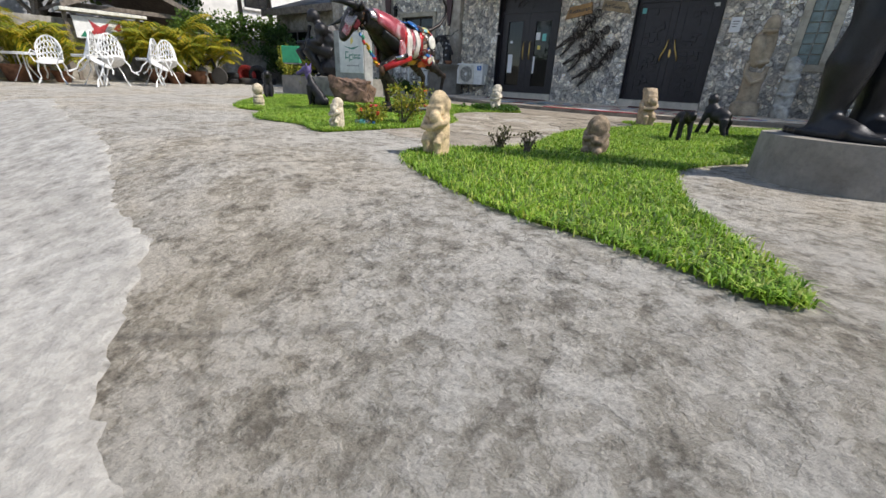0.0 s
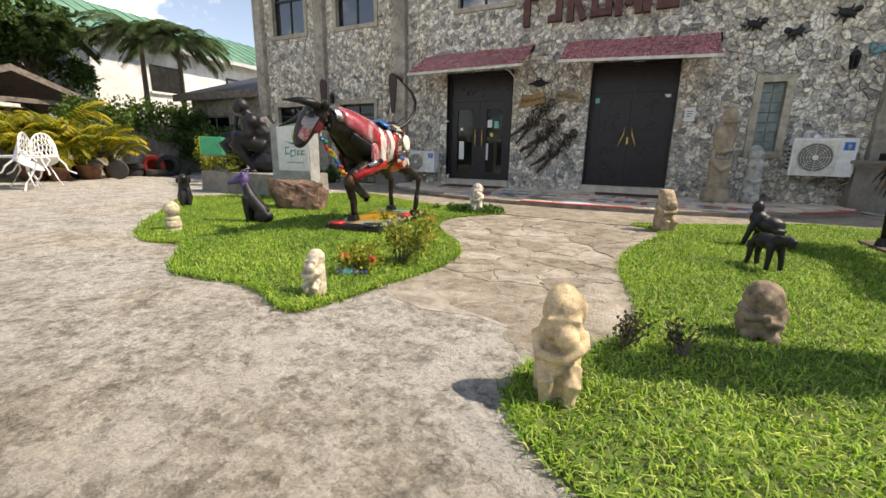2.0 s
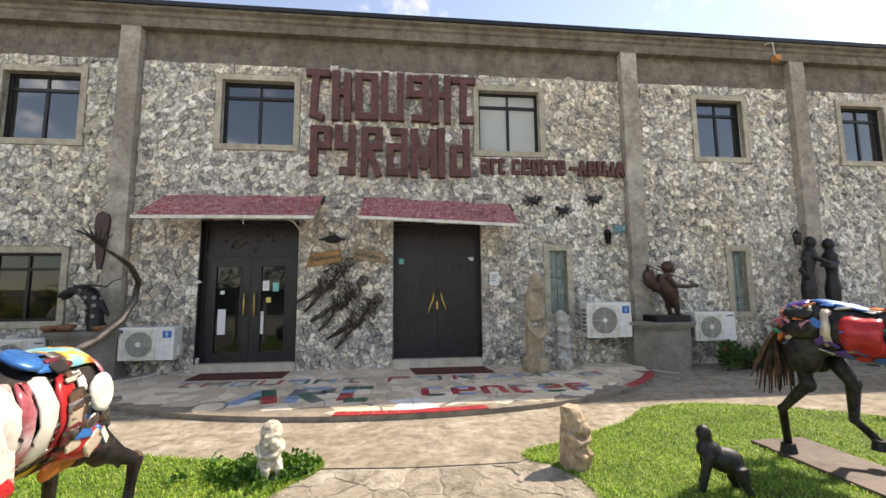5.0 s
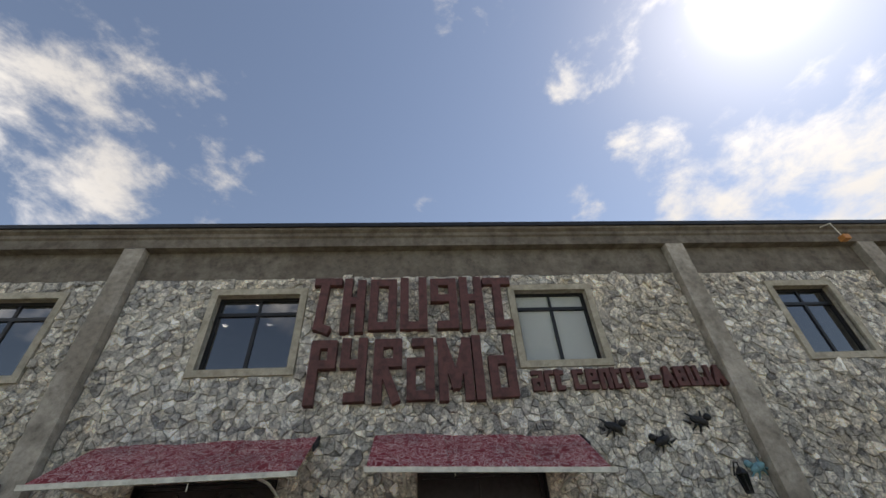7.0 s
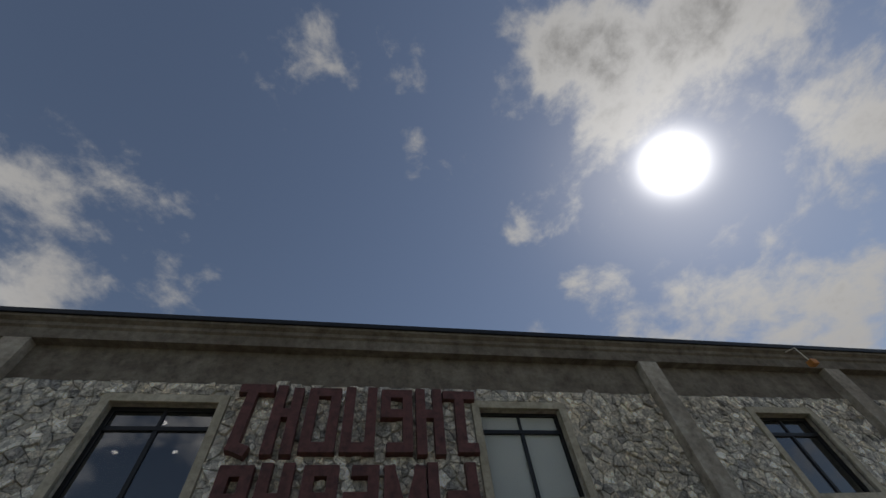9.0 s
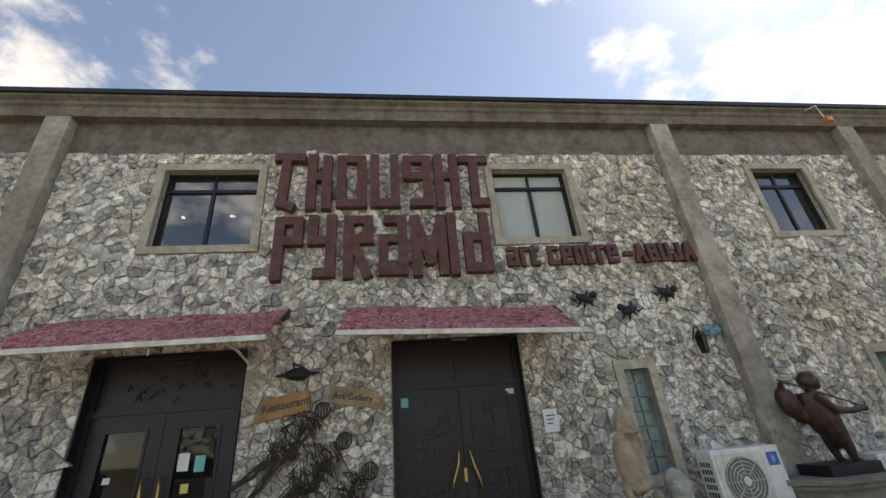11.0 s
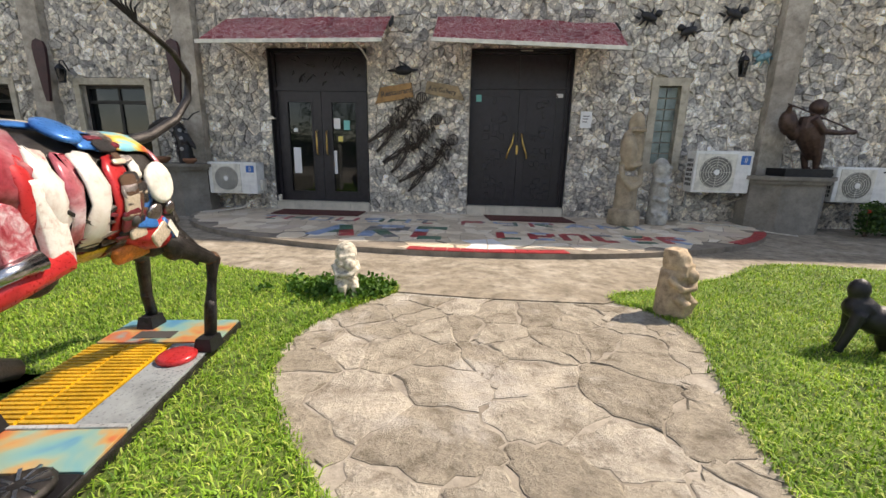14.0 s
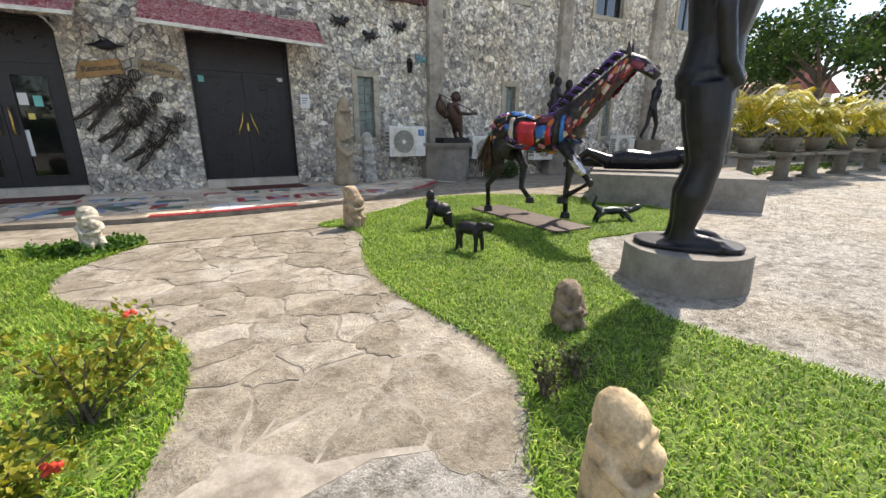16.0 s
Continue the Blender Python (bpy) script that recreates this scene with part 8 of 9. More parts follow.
def garden_chair():
    t = thing("garden_chair", pose(0, 0, 0), "white cast lattice garden chair tipped against a table", "chair", "white garden chairs")
    bm = bmesh.new()
    lathe(bm, [(0.24, 0.42), (0.25, 0.435), (0.24, 0.45)], 22)
    part("seat", bm, LACE, t, "", True)
    rng = random.Random(8)

    def back(u, v):
        a = (u - 0.5) * 2.4
        return (0.25 * math.sin(a), 0.23 * math.cos(a) + 0.10 * v, 0.46 + 0.46 * v * (1 - 0.5 * (2 * u - 1) ** 2))

    bm = bmesh.new()
    tube(bm, [back(i / 16, 1) for i in range(17)], 0.016, 6)
    tube(bm, [back(i / 16, 0) for i in range(17)], 0.012, 6)
    tube(bm, [back(0, i / 4) for i in range(5)], 0.014, 6)
    tube(bm, [back(1, i / 4) for i in range(5)], 0.014, 6)
    part("back_frame", bm, LACE, t)
    for i in range(8):
        for j in range(4):
            cu, cv = (i + 0.5 + 0.3 * (j % 2)) / 8.4, (j + 0.5) / 4
            bm = bmesh.new()
            tube(bm, [back(cu + 0.055 * math.cos(a), cv + 0.12 * math.sin(a)) for a in (6.2832 * k / 8 for k in range(9))], 0.010, 4)
            part("lattice_ring", bm, LACE, t)
    for sx, sy in ((-1, -1), (1, -1), (-1, 1), (1, 1)):
        bm = bmesh.new()
        tube(bm, [(0.16 * sx, 0.16 * sy, 0.43), (0.20 * sx, 0.20 * sy, 0.25), (0.19 * sx, 0.19 * sy, 0.12), (0.26 * sx, 0.26 * sy, 0.0)], [0.02, 0.016, 0.014, 0.02], 6)
        part("leg", bm, LACE, t)
    for s in (-1, 1):
        bm = bmesh.new()
        tube(bm, [back(0 if s < 0 else 1, 0.5), (0.28 * s, 0.05, 0.66), (0.27 * s, -0.16, 0.62), (0.2 * s, -0.18, 0.45)], 0.013, 6)
        part("armrest", bm, LACE, t)
    return t


CHAIR = garden_chair()
for x, y, tilt, r in ((-13.55, 4.12, 30, -80), (-14.15, 4.95, 34, 140), (-14.45, 5.75, 30, -75), (-15.2, 3.15, 12, 60)):
    copy_thing(CHAIR, pose(x, y, 0.16 if tilt > 20 else 0.06, tilt, 0, r) @ Matrix.Scale(1.12, 4))
CHAIR.matrix_basis = pose(-13.45, 3.4, 0.18, 34, 0, 150) @ Matrix.Scale(1.12, 4)


def garden_table():
    t = thing("garden_table", pose(-14.1, 3.75, 0), "white round cast garden table", "table", "white garden tables")
    part("tabletop", lathe(bmesh.new(), [(0.40, 0.70), (0.42, 0.715), (0.41, 0.73)], 26), LACE, t, "", True)
    part("rim", lathe(bmesh.new(), [(0.40, 0.67), (0.405, 0.70)], 26), LACE, t)
    for k in range(3):
        a = 2.09 * k
        bm = bmesh.new()
        tube(bm, [(0.1 * math.cos(a), 0.1 * math.sin(a), 0.68), (0.08 * math.cos(a), 0.08 * math.sin(a), 0.4), (0.30 * math.cos(a), 0.30 * math.sin(a), 0.02)], 0.018, 6)
        part("leg", bm, LACE, t)
    return t


TABLE = garden_table()
copy_thing(TABLE, pose(-14.8, 5.35, 0))
copy_thing(TABLE, pose(-15.7, 2.7, 0))


# ---- palms, trees, planters ----
def frond(bm, base, yaw, length, rise, droop, leaflet, width, pairs=20):
    """An arching rachis with two rows of narrow leaflets."""
    pts = []
    for i in range(9):
        f = i / 8
        r = length * f * (1 - 0.12 * f)
        pts.append(Vector((base[0] + r * math.cos(yaw), base[1] + r * math.sin(yaw), base[2] + rise * f - droop * f * f)))
    tube(bm, pts, [0.012 * (1 - 0.8 * i / 8) + 0.002 for i in range(9)], 4)
    for k in range(pairs):
        f = 0.18 + 0.8 * k / pairs
        i = min(int(f * 8), 7)
        p = pts[i].lerp(pts[i + 1], f * 8 - i)
        d = (pts[i + 1] - pts[i]).normalized()
        side = d.cross(Vector((0, 0, 1))).normalized()
        L = leaflet * math.sin(math.pi * (0.15 + 0.8 * f)) ** 0.7
        for s in (-1, 1):
            o = (side * s * 0.8 + d * 0.55 + Vector((0, 0, 0.15))).normalized()
            w = o.cross(Vector((0, 0, 1))).normalized() * width
            q = p + o * L * 0.55
            e = p + o * L + Vector((0, 0, -0.35 * L))
            v = [bm.verts.new(c) for c in (p, q + w, e, q - w)]
            bm.faces.new(v)
    return bm


def areca(name, label, pot, seed, h=1.25, fronds=16, mat=None, stand=0.0):
    """A clump of feathery yellow-green palm in a pot."""
    rng = random.Random(seed)
    t = thing(name, pose(0, 0, 0), label, "potted plant")
    if stand:
        bm = bmesh.new()
        lathe(bm, [(0.28, 0), (0.28, 0.05), (0.17, 0.10), (0.16, stand - 0.14), (0.22, stand - 0.07)], 16)
        part("stand_foot", bm, PED, t, "turned cement stand")
        part("stand_slab", box(bmesh.new(), -0.62, 0.62, -0.42, 0.42, stand - 0.07, stand, bevel=0.02), PED, t, "thick cement slab")
    part("pot", lathe(bmesh.new(), [(0.20, stand), (0.27, stand + 0.30), (0.30, stand + 0.33), (0.30, stand + 0.38), (0.25, stand + 0.38), (0.24, stand + 0.33)], 18), pot, t, "", True)
    for k in range(6):
        bm = bmesh.new()
        a = rng.uniform(0, 6.28)
        tube(bm, [(0.06 * math.cos(a), 0.06 * math.sin(a), stand + 0.3), (0.12 * math.cos(a), 0.12 * math.sin(a), stand + 0.3 + h * 0.45)], 0.018, 5)
        part("stem", bm, IXORA, t)
    for k in range(fronds):
        yaw = 2.4 * k + rng.uniform(-0.3, 0.3)
        bm = bmesh.new()
        z = stand + 0.36 + rng.uniform(0, 0.35) * h
        frond(bm, (0.08 * math.cos(yaw), 0.08 * math.sin(yaw), z), yaw, rng.uniform(0.55, 0.95) * h * 0.8, rng.uniform(0.7, 1.25) * h * 0.75, rng.uniform(0.3, 0.75) * h, 0.30 * h, 0.02, 18)
        part("frond", bm, mat or YELLOW_LEAF, t)
    return t


A1 = areca("areca_palm", "yellow-green feathery palm in a terracotta pot", CLAY, 1, 1.7, 26)
A1.matrix_basis = pose(-16.6, 6.6, 0)
for x, y, s, r in ((-17.0, 6.2, 1.15, 40), (-16.8, 7.4, 1.15, 100), (-17.2, 8.2, 1.0, 200), (-17.4, 6.7, 1.4, 260), (-16.3, 2.6, 1.15, 20), (-16.8, 1.7, 1.3, 80), (-16.2, 0.9, 1.1, 150), (-16.2, 3.5, 0.8, 220), (-17.6, 0.2, 1.3, 10), (-17.9, 3.3, 1.0, 310)):
    copy_thing(A1, pose(x, y, 0, 0, 0, r) @ Matrix.Scale(s, 4))
for o in scene.objects:
    if o.name.startswith("areca_palm"):
        tagged(o, group="potted palms by the west wall")
GOLD_LEAF = leaf_material("golden_palm_leaf", [(0.0, (0.16, 0.20, 0.02)), (0.45, (0.42, 0.38, 0.03)), (1.0, (0.62, 0.50, 0.06))])
A2 = areca("planter_palm", "bright yellow palm in a grey pot on a cement stand", PED, 5, 1.6, 28, GOLD_LEAF, 0.74)
A2.matrix_basis = pose(10.4, 7.5, 0)
for x, y, r in ((11.95, 7.45, 60), (14.2, 7.55, 130), (8.7, 7.6, 200), (16.6, 7.5, 280)):
    copy_thing(A2, pose(x, y, 0, 0, 0, r))
for o in scene.objects:
    if o.name.startswith("planter_palm"):
        tagged(o, group="palms on cement stands")


def palm_tree(x, y, h, seed, label):
    rng = random.Random(seed)
    t = thing("palm_tree", pose(x, y, 0), label, "palm tree", "palms beyond the wall")
    bm = bmesh.new()
    tube(bm, [(0, 0, 0), (0.1, 0.05, h * 0.4), (0.05, 0.1, h * 0.8), (0.1, 0.1, h)], [0.14, 0.11, 0.09, 0.08], 8)
    part("trunk", bm, BARK, t)
    for k in range(28):
        yaw = 2.4 * k + rng.uniform(-0.3, 0.3)
        bm = bmesh.new()
        frond(bm, (0.1, 0.1, h), yaw, rng.uniform(1.9, 2.8), rng.uniform(0.4, 1.6), rng.uniform(1.0, 2.1), 0.8, 0.036, 26)
        part("frond", bm, PALM_LEAF, t)


palm_tree(-20.6, 12.75, 5.3, 1, "tall grey-green palm before the white house")
palm_tree(-21.4, 11.7, 5.5, 2, "slender grey-green palm before the white house")
palm_tree(-23.6, 9.0, 5.2, 3, "shaggy grey-green palm beyond the wall")


def tree(x, y, h, crown, seed, label, mat, leaf=0.16, count=4200):
    """A tapered trunk with forked limbs and leaves in many loose clumps."""
    rng = random.Random(seed)
    t = thing("tree", pose(x, y, 0), label, "tree")
    bm = bmesh.new()
    tube(bm, [(0, 0, 0), (0.1, 0.05, h * 0.25), (0.0, 0.1, h * 0.5), (0.1, 0, h * 0.75)], [0.28, 0.22, 0.16, 0.08], 9)
    tips = []
    for k in range(16):
        a, f = 2.4 * k, rng.uniform(0.3, 0.75)
        r = crown * rng.uniform(0.5, 1.0)
        tip = Vector((r * math.cos(a), r * math.sin(a), h * f + rng.uniform(0.2, 0.42) * h))
        tube(bm, [(0.05, 0.05, h * f), tip * 0.5 + Vector((0, 0, h * f * 0.5 + 0.2)), tip], [0.09, 0.06, 0.02], 6)
        tips.append(tip)
        tips.append(tip * 0.62 + Vector((rng.uniform(-0.5, 0.5), rng.uniform(-0.5, 0.5), h * 0.28)))
        tips.append(tip + Vector((rng.uniform(-0.9, 0.9), rng.uniform(-0.9, 0.9), rng.uniform(-0.9, 0.7))))
    part("trunk", bm, BARK, t, "tapered trunk with limbs")
    solids = [leaf_cloud(rng, p, crown * rng.uniform(0.16, 0.32), count // len(tips), leaf, 0.75) for p in tips]
    o = new("crown", mesh_pieces("crown", solids, mat))
    o.parent = t


tree(-22.8, 4.6, 6.2, 3.1, 1, "broad green tree beyond the west wall", MID_LEAF, 0.22, 11000)
tree(-25.5, -1.5, 7.5, 3.6, 6, "tall green tree beyond the west wall", LIGHT_LEAF, 0.24, 5000)
tree(-23.8, 9.0, 6.0, 2.2, 7, "dark leafy tree beside the house", TREE_LEAF, 0.2, 6500)
tree(23.5, 12.0, 6.4, 3.6, 2, "dark green spreading tree beyond the planters", TREE_LEAF, 0.22, 7000)
tree(27.5, 8.5, 6.0, 3.6, 3, "dark green dense tree at the east end", TREE_LEAF, 0.22, 6000)
tree(26.0, 17.0, 7.5, 3.8, 4, "tall dark tree behind the east trees", TREE_LEAF, 0.24, 5000)

# ---- the west side: yard wall, hut, house, annex ----
YARD_WALL = concrete("stained_yard_wall", [(0.16, 0.145, 0.12), (0.26, 0.24, 0.205), (0.34, 0.32, 0.28), (0.42, 0.40, 0.36)], (0.17, 0.145, 0.115), 0.0, 0.006)
solo("yard_wall_west", boxes((-19.25, -19.0, -14, 12.3, -0.1, 1.85)), YARD_WALL, "stained grey cement yard wall", "wall", kind="structure")
solo("yard_wall_south", boxes((-19.0, 21, -14.25, -14, -0.1, 2.1)), YARD_WALL, "plain grey cement yard wall", "wall", kind="structure")
solo("yard_wall_east", boxes((21, 21.25, -14.25, 24, -0.1, 1.6)), YARD_WALL, "dark grey cement yard wall", "wall", kind="structure")
rng = random.Random(31)
solids = [leaf_cloud(rng, (-18.9 + rng.uniform(-0.3, 0.15), rng.uniform(7.6, 12.2), rng.uniform(1.75, 2.55)), 0.3, 34, 0.13, 0.8) for _ in range(90)]
solids += [leaf_cloud(rng, (-18.85, rng.uniform(8, 12.2), rng.uniform(1.3, 1.8)), 0.2, 14, 0.12) for _ in range(40)]
tagged(new("creeper", mesh_pieces("creeper", solids, LIGHT_LEAF)), "green creeper spilling over the yard wall", "creeper", kind="stuff")
shrub(-17.6, 11.3, 2.2, 0.9, TREE_LEAF, "dark tall shrub in the yard corner", 0, 12, 0.13, 3200)
shrub(-13.2, 8.9, 1.25, 0.5, IXORA, "yellow-green shrub behind the thinker's plinth", 2, 13, 0.08, 1100)
shrub(-10.2, 7.3, 0.9, 0.35, IXORA, "leafy yellow-green shrub on the plinth edge", 3, 14, 0.07, 600)
shrub(-15.6, 10.9, 1.7, 0.7, TREE_LEAF, "dark green shrub before the annex", 0, 15, 0.12, 2000)

ROOF_BROWN = plain("weathered_hut_roof", (0.10, 0.075, 0.06), 0.85, 0.0, 0.3, 5, 0.01)
HUT_WOOD = plain("hut_timber", (0.19, 0.16, 0.13), 0.85, 0.0, 0.3, 8, 0.005)


def hut():
    t = thing("hut", pose(-21.2, 7.0, 0), "open timber hut with a low brown gable roof", "hut")
    for s in (-1, 1):
        bm = bmesh.new()
        prism(bm, [(0, 3.32), (2.3 * s, 2.35), (2.3 * s, 2.25), (0, 3.20)], -3.5, 1.7, "x")
        part("roof_slope", fixed(bm), ROOF_BROWN, t)
        bm = bmesh.new()
        prism(bm, [(0, 3.36), (2.36 * s, 2.36), (2.36 * s, 2.18), (0, 3.16)], 1.7, 1.76, "x")
        part("bargeboard", fixed(bm), HUT_WOOD, t, "grey weathered bargeboard")
        for x in (-3.2, 1.3):
            part("post", box(bmesh.new(), x - 0.07, x + 0.07, 2.0 * s - 0.07, 2.0 * s + 0.07, 0, 2.36, bevel=0.01), HUT_WOOD, t)
    part("tie_beam", boxes((1.3, 1.42, -2.1, 2.1, 2.28, 2.42)), HUT_WOOD, t)
    part("back_wall", boxes((-3.4, -3.3, -2.0, 2.0, 0, 2.4)), plain("hut_dark_wall", (0.06, 0.05, 0.045), 0.9), t)


hut()


def counter_banner():
    t = thing("banner_board", pose(-18.55, 5.15, 0), "white banner with red star shapes below a ledge", "banner")
    part("ledge", boxes((-0.35, 0.3, -0.85, 1.5, 2.02, 2.12), bevel=0.01), OLDWHITE, t, "pale ledge")
    for y in (-0.7, 1.3):
        part("post", boxes((-0.05, 0.05, y - 0.05, y + 0.05, 0, 2.02)), HUT_WOOD, t)
    p = part("banner", boxes((0.08, 0.10, -0.55, 0.75, 1.28, 1.92)), WHITE, t, "white banner cloth")
    for k, pts in enumerate(([(-0.30, 1.35), (-0.05, 1.55), (-0.15, 1.85), (0.12, 1.65), (0.42, 1.80), (0.25, 1.55), (0.42, 1.34), (0.08, 1.45)], [(0.5, 1.62), (0.7, 1.84), (0.72, 1.60), (0.62, 1.55)])):
        part("red_shape", fixed(prism(bmesh.new(), pts, 0.1005, 0.104, "x")), TILE_RED, p)
    part("green_shape", fixed(prism(bmesh.new(), [(-0.45, 1.32), (-0.3, 1.5), (-0.25, 1.32)], 0.1005, 0.104, "x")), GREEN_P, p)


counter_banner()
HOUSE_WHITE = plain("white_house_paint", (0.72, 0.71, 0.68), 0.8, 0.0, 0.1, 2, 0.001)
GREEN_ROOF = plain("green_roof_sheet", (0.14, 0.30, 0.20), 0.5, 0.1, 0.15, 1.2, 0.002)


def green_house():
    t = thing("house", pose(-26, 12, 0), "white two-storey house with a green sheet metal roof", "house")
    part("wall", boxes((-9, 0, 0.0, 14, 0, 6.2)), HOUSE_WHITE, t)
    # shade on the wing is put into its colour: a darker, bluer house paint
    part("wing_wall", boxes((-9, -2.0, -9, 0.0, 0, 5.6)), plain("shaded_house_paint", (0.30, 0.31, 0.33), 0.8), t, "wing wall toned blue-grey for painted shade")
    for y0, y1, z, x in ((-0.6, 14.6, 6.2, 0.7), (-9.6, -0.6, 5.6, -1.4)):
        for s, a, b in ((1, x, -4.8), (-1, -10, -4.8)):
            bm = bmesh.new()
            prism(bm, [(a, z), (a, z + 0.08), (b, z + 2.6), (b, z + 2.5)], y0, y1, "y")
            part("roof", fixed(bm), GREEN_ROOF, t)
            for k in range(int((y1 - y0) / 0.8)):
                if s > 0:
                    bm = bmesh.new()
                    yy = y0 + 0.4 + 0.8 * k
                    prism(bm, [(a, z + 0.08), (a, z + 0.13), (b, z + 2.65), (b, z + 2.6)], yy, yy + 0.05, "y")
                    part("seam", fixed(bm), GREEN_ROOF, t)
        part("fascia", boxes((x - 0.08, x, y0, y1, z - 0.22, z)), plain("white_fascia", (0.5, 0.52, 0.52), 0.6), t)
    for y, z in ((2.6, 3.9), (7.0, 3.9), (11, 3.9)):
        w = part("window", boxes((0.005, 0.05, y, y + 1.7, z, z + 1.35)), FRAME, t, "dark window with grey frame")
        part("pane", boxes((0.051, 0.056, y + 0.1, y + 0.8, z + 0.1, z + 1.25)), GLASS, w)
        part("pane", boxes((0.051, 0.056, y + 0.9, y + 1.6, z + 0.1, z + 1.25)), GLASS, w)
        part("sill", boxes((0.005, 0.15, y - 0.1, y + 1.8, z - 0.1, z)), HOUSE_WHITE, w)
    for y in (-7.5, -4.0):
        w = part("window", boxes((-1.995, -1.95, y, y + 1.8, 3.3, 4.6)), FRAME, t)
        part("pane", boxes((-1.949, -1.944, y + 0.1, y + 1.7, 3.4, 4.5)), GLASS, w)


green_house()


def annex():
    t = thing("annex", pose(-17.05, 12.6, 0), "low cement annex with a dark sloping roof", "building")
    part("wall", wall_grid(-2.6, 2.5, 0, 3.05, 0, 0.2, [(-2.0, -0.3, 1.35, 2.3), (0.5, 1.9, 0.0, 2.2)]), YARD_WALL, t)
    part("side_wall", boxes((-2.6, -2.4, 0.2, 7, 0, 3.05)), YARD_WALL, t)
    part("back_wall", boxes((-2.4, 2.5, 3.0, 3.1, 0, 3.05)), plain("annex_dark_inside", (0.05, 0.045, 0.04), 0.9), t)
    bm = bmesh.new()
    prism(bm, [(-0.5, 3.0), (-0.5, 3.12), (4.0, 4.6), (4.0, 4.48)], -2.95, 2.52, "x")
    part("roof", fixed(bm), plain("slate_blue_roof", (0.045, 0.05, 0.065), 0.6, 0.1, 0.25, 3, 0.004), t, "dark slate blue roof")
    part("fascia", boxes((-2.95, 2.52, -0.56, -0.505, 2.86, 3.13)), HUT_WOOD, t)
    w = part("window_frame", boxes((-2.0, -1.94, 0.05, 0.12, 1.35, 2.3), (-0.36, -0.3, 0.05, 0.12, 1.35, 2.3), (-1.94, -0.36, 0.05, 0.12, 1.35, 1.42), (-1.94, -0.36, 0.05, 0.12, 2.23, 2.3), (-1.2, -1.14, 0.05, 0.12, 1.42, 2.23)), HUT_WOOD, t)
    part("pane", boxes((-1.94, -0.36, 0.08, 0.09, 1.42, 2.23)), DOOR_GLASS, w)


annex()
BOX_GREEN, BOX_LIME = plain("delivery_green", (0.03, 0.30, 0.14), 0.5, 0.0, 0.1), plain("delivery_lime", (0.52, 0.62, 0.03), 0.5, 0.0, 0.1)


def delivery_bike(x, y, turn):
    t = thing("delivery_motorbike", pose(x, y, 0, 0, 0, turn), "parked motorbike with a green and lime delivery box", "motorbike", "parked delivery bikes")
    b = part("delivery_box", box(bmesh.new(), -0.27, 0.25, -0.25, 0.25, 0.80, 1.26, bevel=0.02), BOX_GREEN, t, "green delivery box")
    part("box_front", box(bmesh.new(), 0.25, 0.28, -0.24, 0.24, 0.81, 1.25, bevel=0.01), BOX_LIME, b, "lime yellow box lid")
    part("box_mark", boxes((-0.12, 0.08, -0.254, -0.25, 0.98, 1.04), (-0.12, 0.04, -0.254, -0.25, 1.08, 1.12)), WHITE, b)
    for xx in (-0.15, -1.25):
        w = part("wheel", lathe(bmesh.new(), [(0.20, -0.045), (0.28, -0.04), (0.29, 0), (0.28, 0.04), (0.20, 0.045)], 22, pose(xx, 0, 0.29, 90)), INK, t)
        part("rim", lathe(bmesh.new(), [(0.19, -0.02), (0.20, 0.0), (0.19, 0.02)], 18, pose(xx, 0, 0.29, 90)), CHROME, w)
    bm = bmesh.new()
    tube(bm, [(-0.15, 0, 0.29), (-0.3, 0, 0.62), (-0.85, 0, 0.70), (-1.05, 0, 0.85), (-1.25, 0, 0.29)], [0.03, 0.06, 0.07, 0.04, 0.025], 8)
    part("frame", bm, STEEL, t)
    bm = bmesh.new()
    blob(bm, (-0.5, 0, 0.76), (0.36, 0.12, 0.06))
    part("saddle", bm, INK, t)
    bm = bmesh.new()
    blob(bm, (-0.65, 0, 0.42), (0.2, 0.14, 0.17))
    part("engine", bm, GREY_METAL, t)
    bm = bmesh.new()
    tube(bm, [(-1.0, -0.32, 1.0), (-1.06, 0, 0.95), (-1.0, 0.32, 1.0)], 0.014, 6)
    part("handlebar", bm, CHROME, t)
    part("rack", boxes((-0.25, 0.22, -0.22, 0.22, 0.77, 0.798)), GREY_METAL, t)


delivery_bike(-12.1, 8.25, 215)
delivery_bike(-17.2, 7.15, 215)


def tyre(m, mat, label):
    bm = bmesh.new()
    ring = [(0.20, -0.085), (0.27, -0.105), (0.34, -0.095), (0.365, -0.05), (0.365, 0.05), (0.34, 0.095), (0.27, 0.105), (0.20, 0.085), (0.22, 0.0), (0.20, -0.085)]
    lathe(bm, ring, 28)
    return solo("tyre", fixed(bm), mat, label, "tyre", m=m)


TYRE_RUBBER = plain("old_tyre_rubber", (0.022, 0.022, 0.023), 0.8, 0.0, 0.25, 14, 0.006)
tyre(pose(-17.75, 9.12, 0.105), TYRE_RUBBER, "worn black tyre lying by the yard wall")
tyre(pose(-17.71, 9.15, 0.315, 0, 0, 40), TYRE_RUBBER, "worn black tyre lying on another tyre")
tyre(pose(-17.15, 9.42, 0.362, 90, 0, 30), plain("red_tyre_paint", (0.34, 0.03, 0.025), 0.6, 0.0, 0.2, 9, 0.003), "red painted tyre standing by a stack")
tyre(pose(-16.75, 9.68, 0.362, 90, 0, 40), TYRE_RUBBER, "worn black tyre standing on edge")
